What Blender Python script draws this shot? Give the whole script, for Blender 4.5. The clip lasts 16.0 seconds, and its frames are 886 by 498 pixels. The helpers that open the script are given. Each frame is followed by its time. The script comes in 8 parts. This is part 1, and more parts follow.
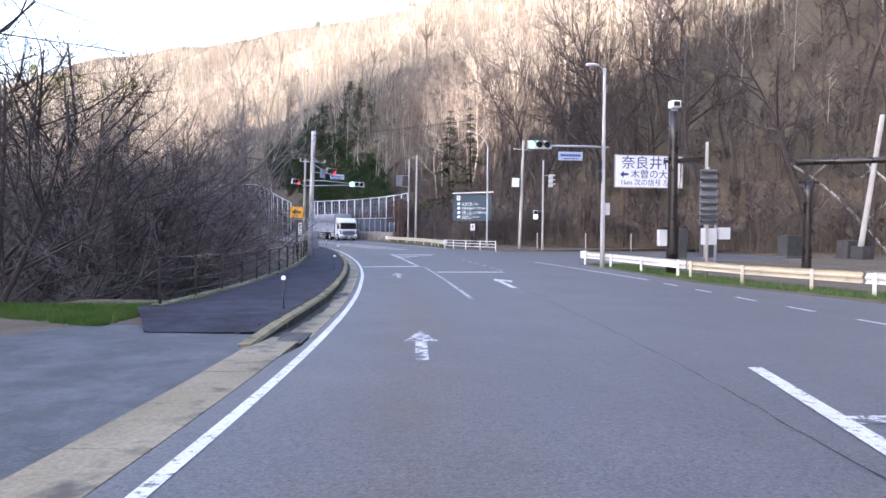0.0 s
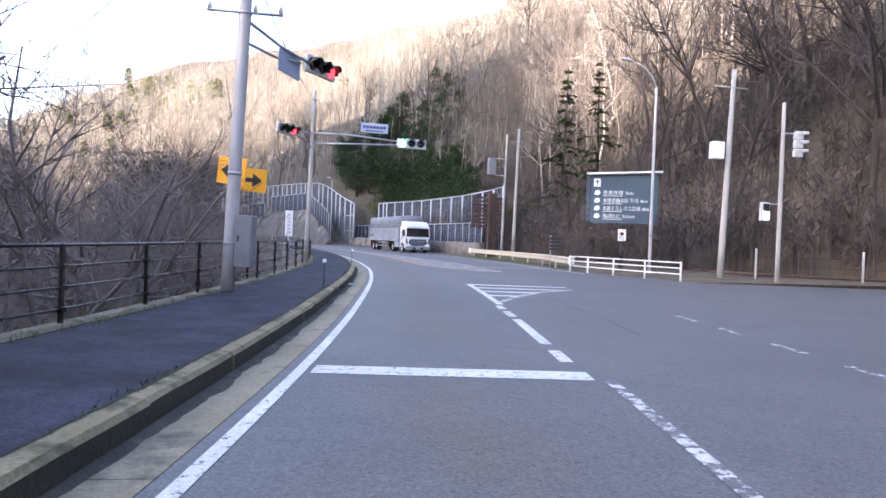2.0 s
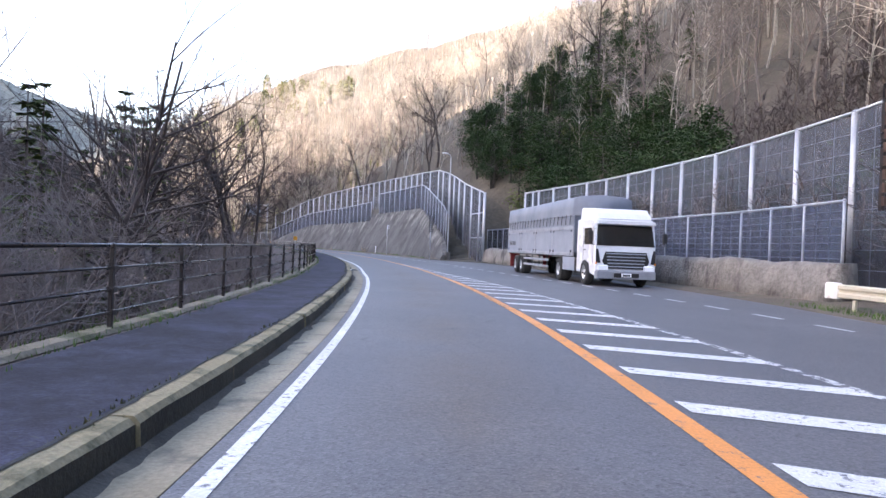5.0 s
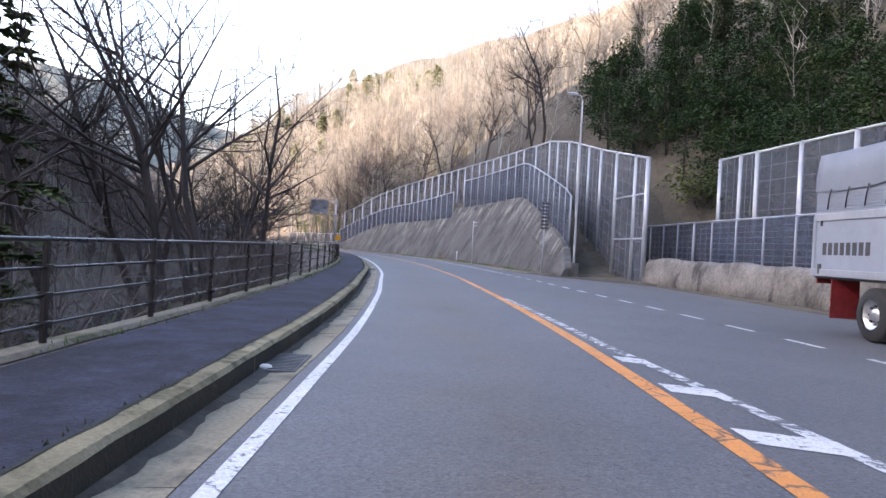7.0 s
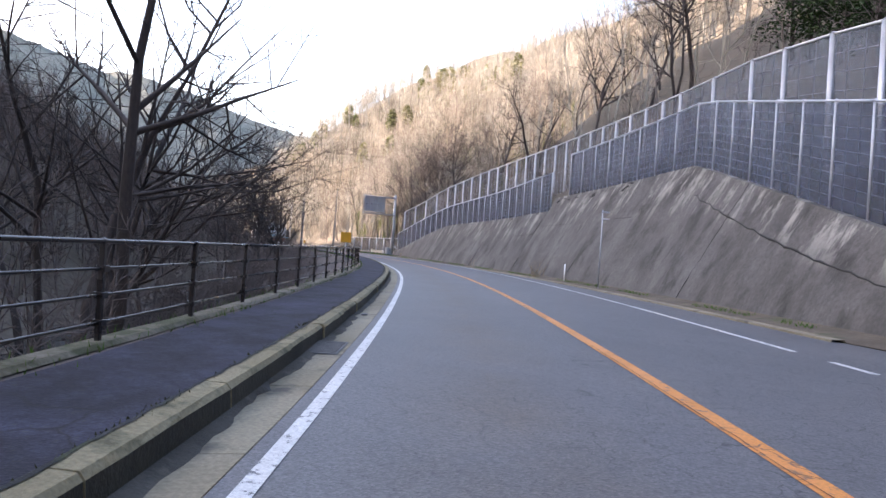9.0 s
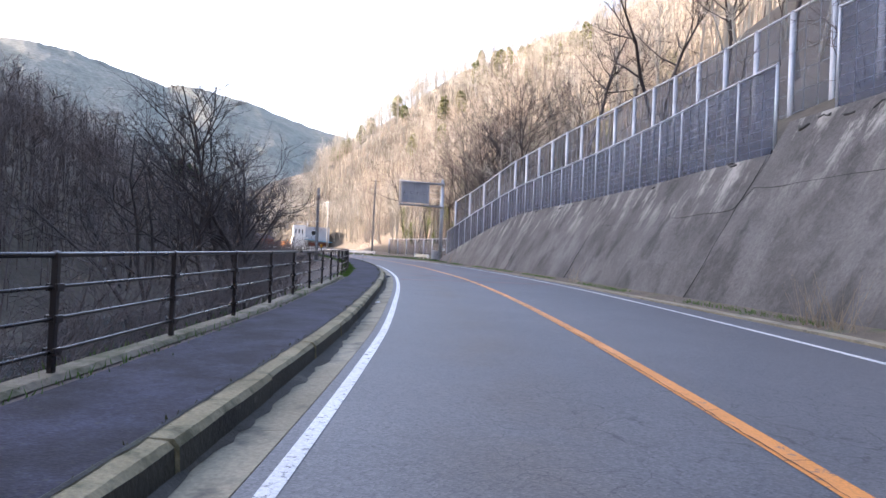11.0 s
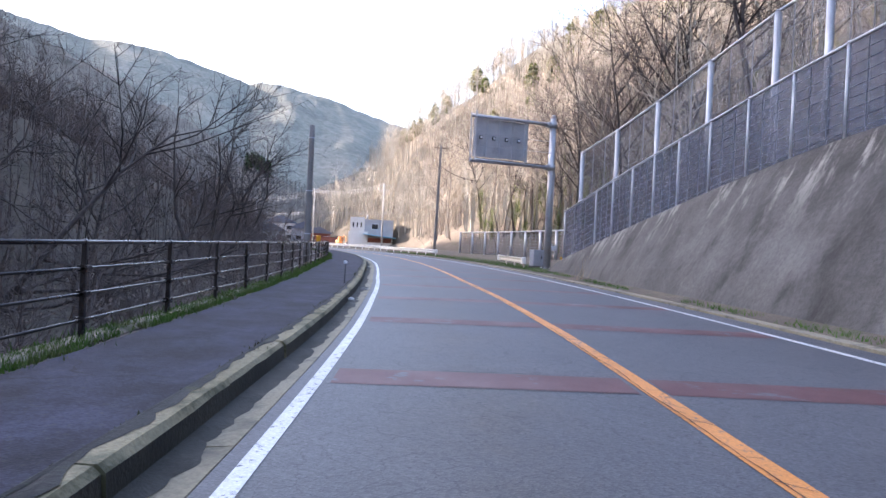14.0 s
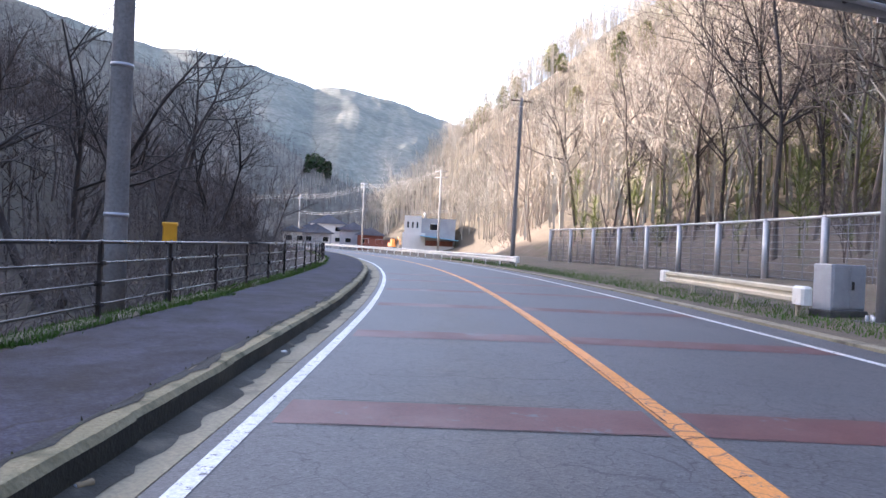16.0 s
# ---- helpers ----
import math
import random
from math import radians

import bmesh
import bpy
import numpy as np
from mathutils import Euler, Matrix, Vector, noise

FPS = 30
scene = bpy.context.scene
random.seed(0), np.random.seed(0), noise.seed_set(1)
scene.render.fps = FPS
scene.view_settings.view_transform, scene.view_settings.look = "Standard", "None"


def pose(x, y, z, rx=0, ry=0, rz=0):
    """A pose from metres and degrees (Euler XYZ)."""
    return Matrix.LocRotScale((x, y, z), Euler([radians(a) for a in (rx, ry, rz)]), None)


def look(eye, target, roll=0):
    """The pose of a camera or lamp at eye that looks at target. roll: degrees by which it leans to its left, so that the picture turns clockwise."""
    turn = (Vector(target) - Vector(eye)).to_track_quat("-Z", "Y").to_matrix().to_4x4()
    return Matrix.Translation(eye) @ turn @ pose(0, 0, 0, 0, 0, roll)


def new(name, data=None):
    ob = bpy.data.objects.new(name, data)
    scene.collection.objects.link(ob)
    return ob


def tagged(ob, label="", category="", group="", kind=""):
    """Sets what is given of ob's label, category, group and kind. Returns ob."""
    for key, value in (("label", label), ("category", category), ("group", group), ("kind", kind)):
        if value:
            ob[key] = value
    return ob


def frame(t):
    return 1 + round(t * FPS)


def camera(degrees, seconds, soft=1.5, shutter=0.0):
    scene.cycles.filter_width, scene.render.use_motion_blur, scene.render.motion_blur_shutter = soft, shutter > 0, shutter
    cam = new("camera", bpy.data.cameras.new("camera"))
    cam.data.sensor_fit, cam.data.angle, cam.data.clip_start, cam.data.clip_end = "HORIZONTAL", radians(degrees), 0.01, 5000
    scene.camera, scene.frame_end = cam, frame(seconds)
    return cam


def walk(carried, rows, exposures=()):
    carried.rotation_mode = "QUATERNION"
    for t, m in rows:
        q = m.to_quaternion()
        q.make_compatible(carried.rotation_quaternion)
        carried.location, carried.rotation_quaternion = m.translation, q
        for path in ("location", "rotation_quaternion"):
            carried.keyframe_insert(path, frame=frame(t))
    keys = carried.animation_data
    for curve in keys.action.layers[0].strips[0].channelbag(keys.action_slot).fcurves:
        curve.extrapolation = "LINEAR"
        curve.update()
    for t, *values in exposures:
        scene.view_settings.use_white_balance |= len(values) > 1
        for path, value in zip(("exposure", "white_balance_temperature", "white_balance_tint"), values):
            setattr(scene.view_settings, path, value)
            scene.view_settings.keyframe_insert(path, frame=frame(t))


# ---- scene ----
cam = camera(66.1, 16.0, soft=1.5)
PATH = [
    (0, (0.984, -0.302, 2.065), (0.998, 1.697, 1.997), 0.3),
    (0.5, (0.894, 6.223, 1.82), (0.845, 8.221, 1.758), 1.0),
    (1, (0.619, 13.007, 1.613), (0.497, 15.002, 1.559), 1.1),
    (1.5, (0.123, 19.975, 1.489), (-0.058, 21.966, 1.447), 1.6),
    (2, (-0.635, 26.745, 1.373), (-0.88, 28.73, 1.346), 2.1),
    (2.5, (-1.531, 33.455, 1.305), (-1.848, 35.429, 1.283), 1.7),
    (3, (-2.658, 39.925, 1.306), (-3.061, 41.884, 1.295), 2.1),
    (3.5, (-3.933, 46.271, 1.307), (-4.398, 48.216, 1.287), 2.2),
    (4, (-5.347, 52.227, 1.302), (-5.877, 54.156, 1.289), 2.6),
    (6.5, (-16.542, 82.94, 1.258), (-17.381, 84.755, 1.251), 2.2),
    (7, (-19.298, 88.407, 1.263), (-20.198, 90.193, 1.258), 3.1),
    (7.5, (-22.287, 94.23, 1.24), (-23.252, 95.983, 1.232), 2.8),
    (8, (-25.367, 99.698, 1.263), (-26.387, 101.419, 1.272), 2.9),
    (8.5, (-28.662, 105.198, 1.26), (-29.716, 106.898, 1.26), 3.4),
    (9, (-31.864, 110.595, 1.262), (-32.956, 112.271, 1.268), 3.8),
    (11.3, (-49.512, 136.174, 1.3), (-50.767, 137.731, 1.305), 2.7),
    (11.5, (-50.939, 138.102, 1.28), (-52.203, 139.651, 1.286), 3.3),
    (12, (-54.717, 142.678, 1.267), (-56.017, 144.198, 1.258), 3.2),
    (12.5, (-58.537, 147.161, 1.25), (-59.868, 148.654, 1.249), 3.2),
    (13, (-62.762, 151.944, 1.259), (-64.122, 153.411, 1.252), 3.0),
    (13.5, (-66.986, 156.449, 1.273), (-68.37, 157.892, 1.267), 3.1),
    (14, (-71.341, 160.872, 1.283), (-72.752, 162.289, 1.271), 2.7),
    (14.5, (-76.013, 165.553, 1.295), (-77.456, 166.937, 1.288), 3.1),
    (15, (-80.849, 170.039, 1.294), (-82.327, 171.386, 1.276), 2.5),
    (15.5, (-85.913, 174.533, 1.291), (-87.422, 175.846, 1.281), 2.0),
    (16, (-91.365, 179.188, 1.29), (-92.906, 180.463, 1.279), 2.5),
]
walk(cam, [(t, look(eye, target, roll)) for t, eye, target, roll in PATH], [(0, 2.87, 6400, 20), (4, 2.95, 6550, 20), (7, 2.8, 6750, 20), (9, 2.75, 7000, 20), (12, 2.9, 6550, 20), (16, 2.82, 6400, 20)])
# ---- world, sun, exposure ----
SUN_DIR = Vector((-0.87, -0.49, 0.0)).normalized()
SUN_EL = 20.0
world = bpy.data.worlds.new("sky")
scene.world = world
world.use_nodes = True
wn = world.node_tree
wn.nodes.clear()
sky = wn.nodes.new("ShaderNodeTexSky")
sky.sky_type, sky.sun_disc = "NISHITA", False
sky.sun_elevation, sky.sun_rotation = radians(SUN_EL), math.atan2(SUN_DIR.x, SUN_DIR.y)
sky.air_density, sky.dust_density, sky.ozone_density = 1.0, 2.5, 1.0
bg = wn.nodes.new("ShaderNodeBackground")
bg.inputs["Strength"].default_value = 0.15
wo = wn.nodes.new("ShaderNodeOutputWorld")
wn.links.new(sky.outputs[0], bg.inputs[0])
wn.links.new(bg.outputs[0], wo.inputs[0])
sun_data = bpy.data.lights.new("sun", "SUN")
sun_data.energy, sun_data.angle, sun_data.color = 4.4, radians(0.6), (1.0, 0.885, 0.77)
sun = new("sun", sun_data)
sun_to = SUN_DIR * math.cos(radians(SUN_EL)) + Vector((0, 0, math.sin(radians(SUN_EL))))
sun.matrix_world = look(sun_to * 300, (0, 0, 0))


# ---- the road's own coordinates: s along the white edge line, d to its right ----
KNOT = (-90, 0, 40, 80, 120, 160, 200, 250, 310, 420)
HEADING = (-24.5, -5.24, 3.43, 15.86, 28.67, 35.49, 44.57, 53.82, 71.5, 78.0)
DRIFT_S = (26, 46, 59, 66, 72, 78.5, 90, 104, 117, 123, 136, 142, 160, 176, 183, 190, 197, 207, 213, 220, 227, 234, 256, 300)
DRIFT_D = (0.0, -0.05, 0.06, 0.14, 0.25, 0.36, 0.22, 0.03, -0.03, 0.06, 0.09, 0.17, 0.17, 0.19, 0.19, 0.2, 0.2, 0.08, 0.1, 0.02, -0.14, -0.13, -0.04, 0.0)
EDGE_S = (30, 50, 58, 64, 70, 76, 82, 90, 100, 108, 114, 120, 126, 132, 138, 144, 150, 156, 163, 170, 177, 183, 189, 195, 201, 207, 213, 219, 225, 231, 237, 243, 252, 262, 300)
EDGE_D = (0.07, 0.05, 0.03, -0.02, -0.03, -0.06, -0.1, -0.1, -0.07, -0.03, 0.0, -0.05, -0.03, -0.03, -0.1, -0.09, -0.12, -0.15, -0.13, -0.08, -0.05, -0.1, -0.08, -0.04, 0.02, 0.06, 0.02, 0.0, 0.06, 0.04, 0.05, 0.1, 0.08, 0.05, 0.02)
BS = np.arange(-90, 420.5, 0.5)
_h = np.interp(BS, KNOT, HEADING)
BH = np.radians(np.convolve(np.pad(_h, 20, mode="edge"), np.ones(41) / 41, "valid"))
BX, BY = np.cumsum(-np.sin(BH) * 0.5), np.cumsum(np.cos(BH) * 0.5)
BX, BY = BX - BX[180] - 1.805, BY - BY[180] - 22.63


def road_z(y):
    """The road comes down to the crossing."""
    y = np.asarray(y, float)
    return np.where(y > 30, 0, np.where(y > -30, 0.0008 * (30 - y) ** 2, 2.88 - (y + 30) * 0.096))


def P(s, d, z=0.0):
    x, y, h = np.interp(s, BS, BX), np.interp(s, BS, BY), np.interp(s, BS, BH)
    d = d + np.interp(s, DRIFT_S, DRIFT_D) * np.interp(d, (-8, -4, 3.5, 8), (0, 1, 1, 0)) + np.interp(s, EDGE_S, EDGE_D) * np.interp(d, (-8, -4, 0.3, 2.7), (0, 1, 1, 0))
    X, Y = x + d * math.cos(h), y + d * math.sin(h)
    return Vector((X, Y, z + float(road_z(Y))))


def M(s, d, z=0.0, turn=0.0):
    """Local x to the right of the road, y ahead along it."""
    return Matrix.Translation(P(s, d, z)) @ Matrix.Rotation(float(np.interp(s, BS, BH)) + radians(turn), 4, "Z")


def to_sd(X, Y):
    X, Y = np.atleast_1d(X).astype(float), np.atleast_1d(Y).astype(float)
    bx, by, bh, bs = BX[::4], BY[::4], BH[::4], BS[::4]
    S, D = np.empty(len(X)), np.empty(len(X))
    for a in range(0, len(X), 4000):
        x, y = X[a:a + 4000, None], Y[a:a + 4000, None]
        i = np.argmin((bx - x) ** 2 + (by - y) ** 2, axis=1)
        ex, ey = x[:, 0] - bx[i], y[:, 0] - by[i]
        S[a:a + 4000] = bs[i] - np.sin(bh[i]) * ex + np.cos(bh[i]) * ey
        D[a:a + 4000] = np.cos(bh[i]) * ex + np.sin(bh[i]) * ey
    return S, D


def lerp(s, table):
    return np.interp(s, [a for a, _ in table], [b for _, b in table])


# ---- geometry helpers ----
class Geo:
    def __init__(self):
        self.v, self.f, self.smooth = [], [], []

    def add(self, verts, faces, smooth=False, m=None):
        n = len(self.v)
        self.v += [tuple(m @ Vector(p)) for p in verts] if m is not None else [tuple(p) for p in verts]
        self.f += [tuple(i + n for i in f) for f in faces]
        self.smooth += [smooth] * len(faces)
        return self

    def box(self, x0, x1, y0, y1, z0, z1, m=None):
        v = [(x, y, z) for z in (z0, z1) for y in (y0, y1) for x in (x0, x1)]
        f = [(0, 2, 3, 1), (4, 5, 7, 6), (0, 1, 5, 4), (2, 6, 7, 3), (0, 4, 6, 2), (1, 3, 7, 5)]
        return self.add(v, f, False, m)

    def cbox(self, x0, x1, y0, y1, z0, z1, c=0.02, m=None):
        """A box with chamfered upright edges and top rim."""
        def ring(z, k):
            a, b, e, g = x0 + k, x1 - k, y0 + k, y1 - k
            return [(a + c, e, z), (b - c, e, z), (b, e + c, z), (b, g - c, z), (b - c, g, z), (a + c, g, z), (a, g - c, z), (a, e + c, z)]
        v = ring(z0, 0) + ring(z1 - c, 0) + ring(z1, c * 0.7)
        f = [tuple(range(7, -1, -1)), tuple(range(16, 24))]
        for r in (0, 8):
            f += [(r + i, r + (i + 1) % 8, r + 8 + (i + 1) % 8, r + 8 + i) for i in range(8)]
        return self.add(v, f, False, m)

    def tube(self, pts, radii, n=8, caps=True, smooth=True, m=None):
        pts = [Vector(p) for p in pts]
        if not isinstance(radii, (list, tuple)):
            radii = [radii] * len(pts)
        v, f = [], []
        up = Vector((0.13, 0.21, 1.0))
        for i, p in enumerate(pts):
            t = (pts[min(i + 1, len(pts) - 1)] - pts[max(i - 1, 0)]).normalized()
            a = t.cross(up if abs(t.dot(up.normalized())) < 0.93 else Vector((1, 0.1, 0))).normalized()
            b = t.cross(a)
            v += [p + (a * math.cos(k * 2 * math.pi / n) + b * math.sin(k * 2 * math.pi / n)) * radii[i] for k in range(n)]
        for i in range(len(pts) - 1):
            f += [(i * n + k, i * n + (k + 1) % n, (i + 1) * n + (k + 1) % n, (i + 1) * n + k) for k in range(n)]
        if caps:
            f += [tuple(range(n - 1, -1, -1)), tuple(range((len(pts) - 1) * n, len(pts) * n))]
        return self.add(v, f, smooth, m)

    def prism(self, outline, y0, y1, m=None):
        """An outline in x and z, pushed along y."""
        n = len(outline)
        v = [(x, y, z) for y in (y0, y1) for x, z in outline]
        f = [tuple(range(n)), tuple(range(2 * n - 1, n - 1, -1))] + [(i, n + i, n + (i + 1) % n, (i + 1) % n) for i in range(n)]
        return self.add(v, f, False, m)

    def spin(self, profile, n=20, m=None):
        """A profile of (radius, x) turned about the x axis."""
        v = [(x, r * math.cos(a * 2 * math.pi / n), r * math.sin(a * 2 * math.pi / n)) for r, x in profile for a in range(n)]
        f = [(i * n + a, i * n + (a + 1) % n, (i + 1) * n + (a + 1) % n, (i + 1) * n + a) for i in range(len(profile) - 1) for a in range(n)]
        return self.add(v, f, True, m)

    def sweep(self, s0, s1, step, profile, closed=False):
        """Profile points (d, z), numbers or functions of s, carried along the road."""
        count = max(1, int(math.ceil((s1 - s0) / step)))
        rows = []
        for i in range(count + 1):
            s = s0 + (s1 - s0) * i / count
            rows.append([P(s, d(s) if callable(d) else d, z(s) if callable(z) else z) for d, z in profile])
        n = len(profile)
        v = [p for r in rows for p in r]
        f = []
        for i in range(count):
            for k in range(n if closed else n - 1):
                j = (k + 1) % n
                f.append((i * n + k, i * n + j, (i + 1) * n + j, (i + 1) * n + k))
        if closed:
            f += [tuple(range(n - 1, -1, -1)), tuple(range(count * n, count * n + n))]
        return self.add(v, f, False)

    def mesh(self, name):
        me = bpy.data.meshes.new(name)
        me.from_pydata(self.v, [], self.f)
        me.polygons.foreach_set("use_smooth", self.smooth)
        me.update()
        return me


def part(name, geo, mat, parent=None, label="", bevel=0.0, m=None):
    me = geo.mesh(name) if isinstance(geo, Geo) else geo
    if mat is not None and not me.materials:
        me.materials.append(mat)
    ob = new(name, me)
    if m is not None:
        ob.matrix_world = m
    if parent is not None:
        ob.parent = parent
    if bevel:
        b = ob.modifiers.new("edge", "BEVEL")
        b.width, b.segments, b.limit_method = bevel, 2, "ANGLE"
    if label:
        ob["label"] = label
    return ob


def thing(name, label, category, m=None, group="", kind=""):
    ob = new(name)
    if m is not None:
        ob.matrix_world = m
    ob.empty_display_size = 0.2
    return tagged(ob, label, category, group, kind)


def setting(name, geo, mat, label, category):
    ob = part(name, geo, mat)
    return tagged(ob, label, category, kind="structure")


def writing(name, text, size, mat, parent, x, y, z, width=0.0, depth=0.004, label=""):
    """Words on an upright face that looks towards -y; x, z: lower left corner."""
    cu = bpy.data.curves.new(name, "FONT")
    cu.body, cu.size, cu.extrude = text, size, depth
    tmp = new(name, cu)
    bpy.context.view_layer.update()
    me = bpy.data.meshes.new_from_object(tmp.evaluated_get(bpy.context.evaluated_depsgraph_get()))
    bpy.data.objects.remove(tmp)
    if width and len(me.vertices):
        xs = [v.co.x for v in me.vertices]
        k = width / max(0.01, max(xs) - min(xs))
        for v in me.vertices:
            v.co.x = (v.co.x - min(xs)) * k
    me.transform(Matrix.Translation((x, y, z)) @ Matrix.Rotation(radians(90), 4, "X"))
    me.name = name
    return part(name, me, mat, parent, label)


# ---- materials ----
def material(name, color, rough=0.7, metal=0.0, spec=0.5):
    mat = bpy.data.materials.new(name)
    mat.use_nodes = True
    nt = mat.node_tree
    b = nt.nodes["Principled BSDF"]
    b.inputs["Base Color"].default_value = (*color, 1)
    b.inputs["Roughness"].default_value, b.inputs["Metallic"].default_value = rough, metal
    b.inputs["Specular IOR Level"].default_value = spec
    return mat


def node(nt, kind, **inputs):
    n = nt.nodes.new(kind)
    for k, v in inputs.items():
        n.inputs[k].default_value = v
    return n


def position(nt, scale=(1, 1, 1)):
    g, mp = nt.nodes.new("ShaderNodeNewGeometry"), nt.nodes.new("ShaderNodeMapping")
    mp.inputs["Scale"].default_value = scale
    nt.links.new(g.outputs["Position"], mp.inputs["Vector"])
    return mp.outputs[0]


def noise_tex(nt, vec, scale, detail=4.0, rough=0.55):
    n = node(nt, "ShaderNodeTexNoise", Scale=scale, Detail=detail, Roughness=rough)
    nt.links.new(vec, n.inputs["Vector"])
    return n.outputs["Fac"]


def ramp(nt, fac, stops):
    r = nt.nodes.new("ShaderNodeValToRGB")
    while len(r.color_ramp.elements) < len(stops):
        r.color_ramp.elements.new(0.5)
    for e, (pos, col) in zip(r.color_ramp.elements, stops):
        e.position, e.color = pos, (*col, 1) if len(col) == 3 else col
    nt.links.new(fac, r.inputs["Fac"])
    return r.outputs["Color"]


def mixc(nt, fac, a, b, blend="MIX"):
    m = nt.nodes.new("ShaderNodeMix")
    m.data_type, m.blend_type = "RGBA", blend
    for sock, val in ((m.inputs["Factor"], fac), (m.inputs[6], a), (m.inputs[7], b)):
        if isinstance(val, bpy.types.NodeSocket):
            nt.links.new(val, sock)
        elif isinstance(val, tuple):
            sock.default_value = (*val, 1)
        else:
            sock.default_value = val
    return m.outputs[2]


def bump(nt, height, strength, distance, bsdf):
    b = node(nt, "ShaderNodeBump", Strength=strength, Distance=distance)
    nt.links.new(height, b.inputs["Height"])
    nt.links.new(b.outputs[0], bsdf.inputs["Normal"])


def surface(name, c1, c2, big=0.3, fine=20.0, rough=0.8, metal=0.0, speck=None, relief=0.3, depth=0.004, stain=None, stretch=(1, 1, 1)):
    """Two colours mixed by a broad and a fine noise, with grain, optional stains and relief."""
    mat = material(name, c1, rough, metal)
    nt = mat.node_tree
    b = nt.nodes["Principled BSDF"]
    pos = position(nt, stretch)
    broad, grain = noise_tex(nt, pos, big, 5), noise_tex(nt, pos, fine, 3, 0.7)
    col = mixc(nt, ramp(nt, broad, [(0.3, (0, 0, 0)), (0.7, (1, 1, 1))]), c1, c2)
    g = ramp(nt, grain, [(0.25, (0.62, 0.62, 0.62)), (0.75, (1.38, 1.38, 1.38))])
    col = mixc(nt, 0.8 if relief >= 0.2 else 0.18, col, g, "MULTIPLY")
    if stain:
        fac = ramp(nt, noise_tex(nt, position(nt, stain[2]), stain[1], 6, 0.65), [(stain[3], (0, 0, 0)), (stain[3] + 0.14, (1, 1, 1))])
        col = mixc(nt, fac, col, stain[0])
    if speck:
        fac = ramp(nt, noise_tex(nt, pos, speck[1], 1), [(speck[2], (0, 0, 0)), (speck[2] + 0.05, (1, 1, 1))])
        col = mixc(nt, fac, col, speck[0])
    nt.links.new(col, b.inputs["Base Color"])
    r = ramp(nt, broad, [(0.3, (rough - 0.1,) * 3), (0.7, (min(1, rough + 0.1),) * 3)])
    nt.links.new(r, b.inputs["Roughness"])
    if relief:
        bump(nt, grain, relief, depth, b)
    return mat


def worn_paint(name, color, under, amount, scale=6.0):
    mat = surface(name, color, tuple(c * 0.85 for c in color), 0.8, 40, 0.6)
    nt = mat.node_tree
    b = nt.nodes["Principled BSDF"]
    src = b.inputs["Base Color"].links[0].from_socket
    n1 = noise_tex(nt, position(nt), scale, 8, 0.75)
    fac = ramp(nt, n1, [(amount, (0, 0, 0)), (amount + 0.06, (1, 1, 1))])
    nt.links.new(mixc(nt, fac, under, src), b.inputs["Base Color"])
    return mat


def cracks(nt, scale, width, keep_scale, keep_at, stretch=(1, 1, 1)):
    """Thin wandering crack lines, present only in patches."""
    pos = position(nt, stretch)
    warp = node(nt, "ShaderNodeTexNoise", Scale=1.4, Detail=5.0)
    nt.links.new(pos, warp.inputs["Vector"])
    add = nt.nodes.new("ShaderNodeVectorMath")
    add.operation = "MULTIPLY_ADD"
    nt.links.new(warp.outputs["Color"], add.inputs[0])
    add.inputs[1].default_value = (0.9, 0.9, 0)
    nt.links.new(pos, add.inputs[2])
    vor = node(nt, "ShaderNodeTexVoronoi", Scale=scale)
    vor.feature = "DISTANCE_TO_EDGE"
    nt.links.new(add.outputs[0], vor.inputs["Vector"])
    line = ramp(nt, vor.outputs["Distance"], [(0.0, (1, 1, 1)), (width, (0, 0, 0))])
    keep = ramp(nt, noise_tex(nt, position(nt), keep_scale, 3), [(keep_at, (0, 0, 0)), (keep_at + 0.08, (1, 1, 1))])
    return mixc(nt, 1.0, line, keep, "MULTIPLY")


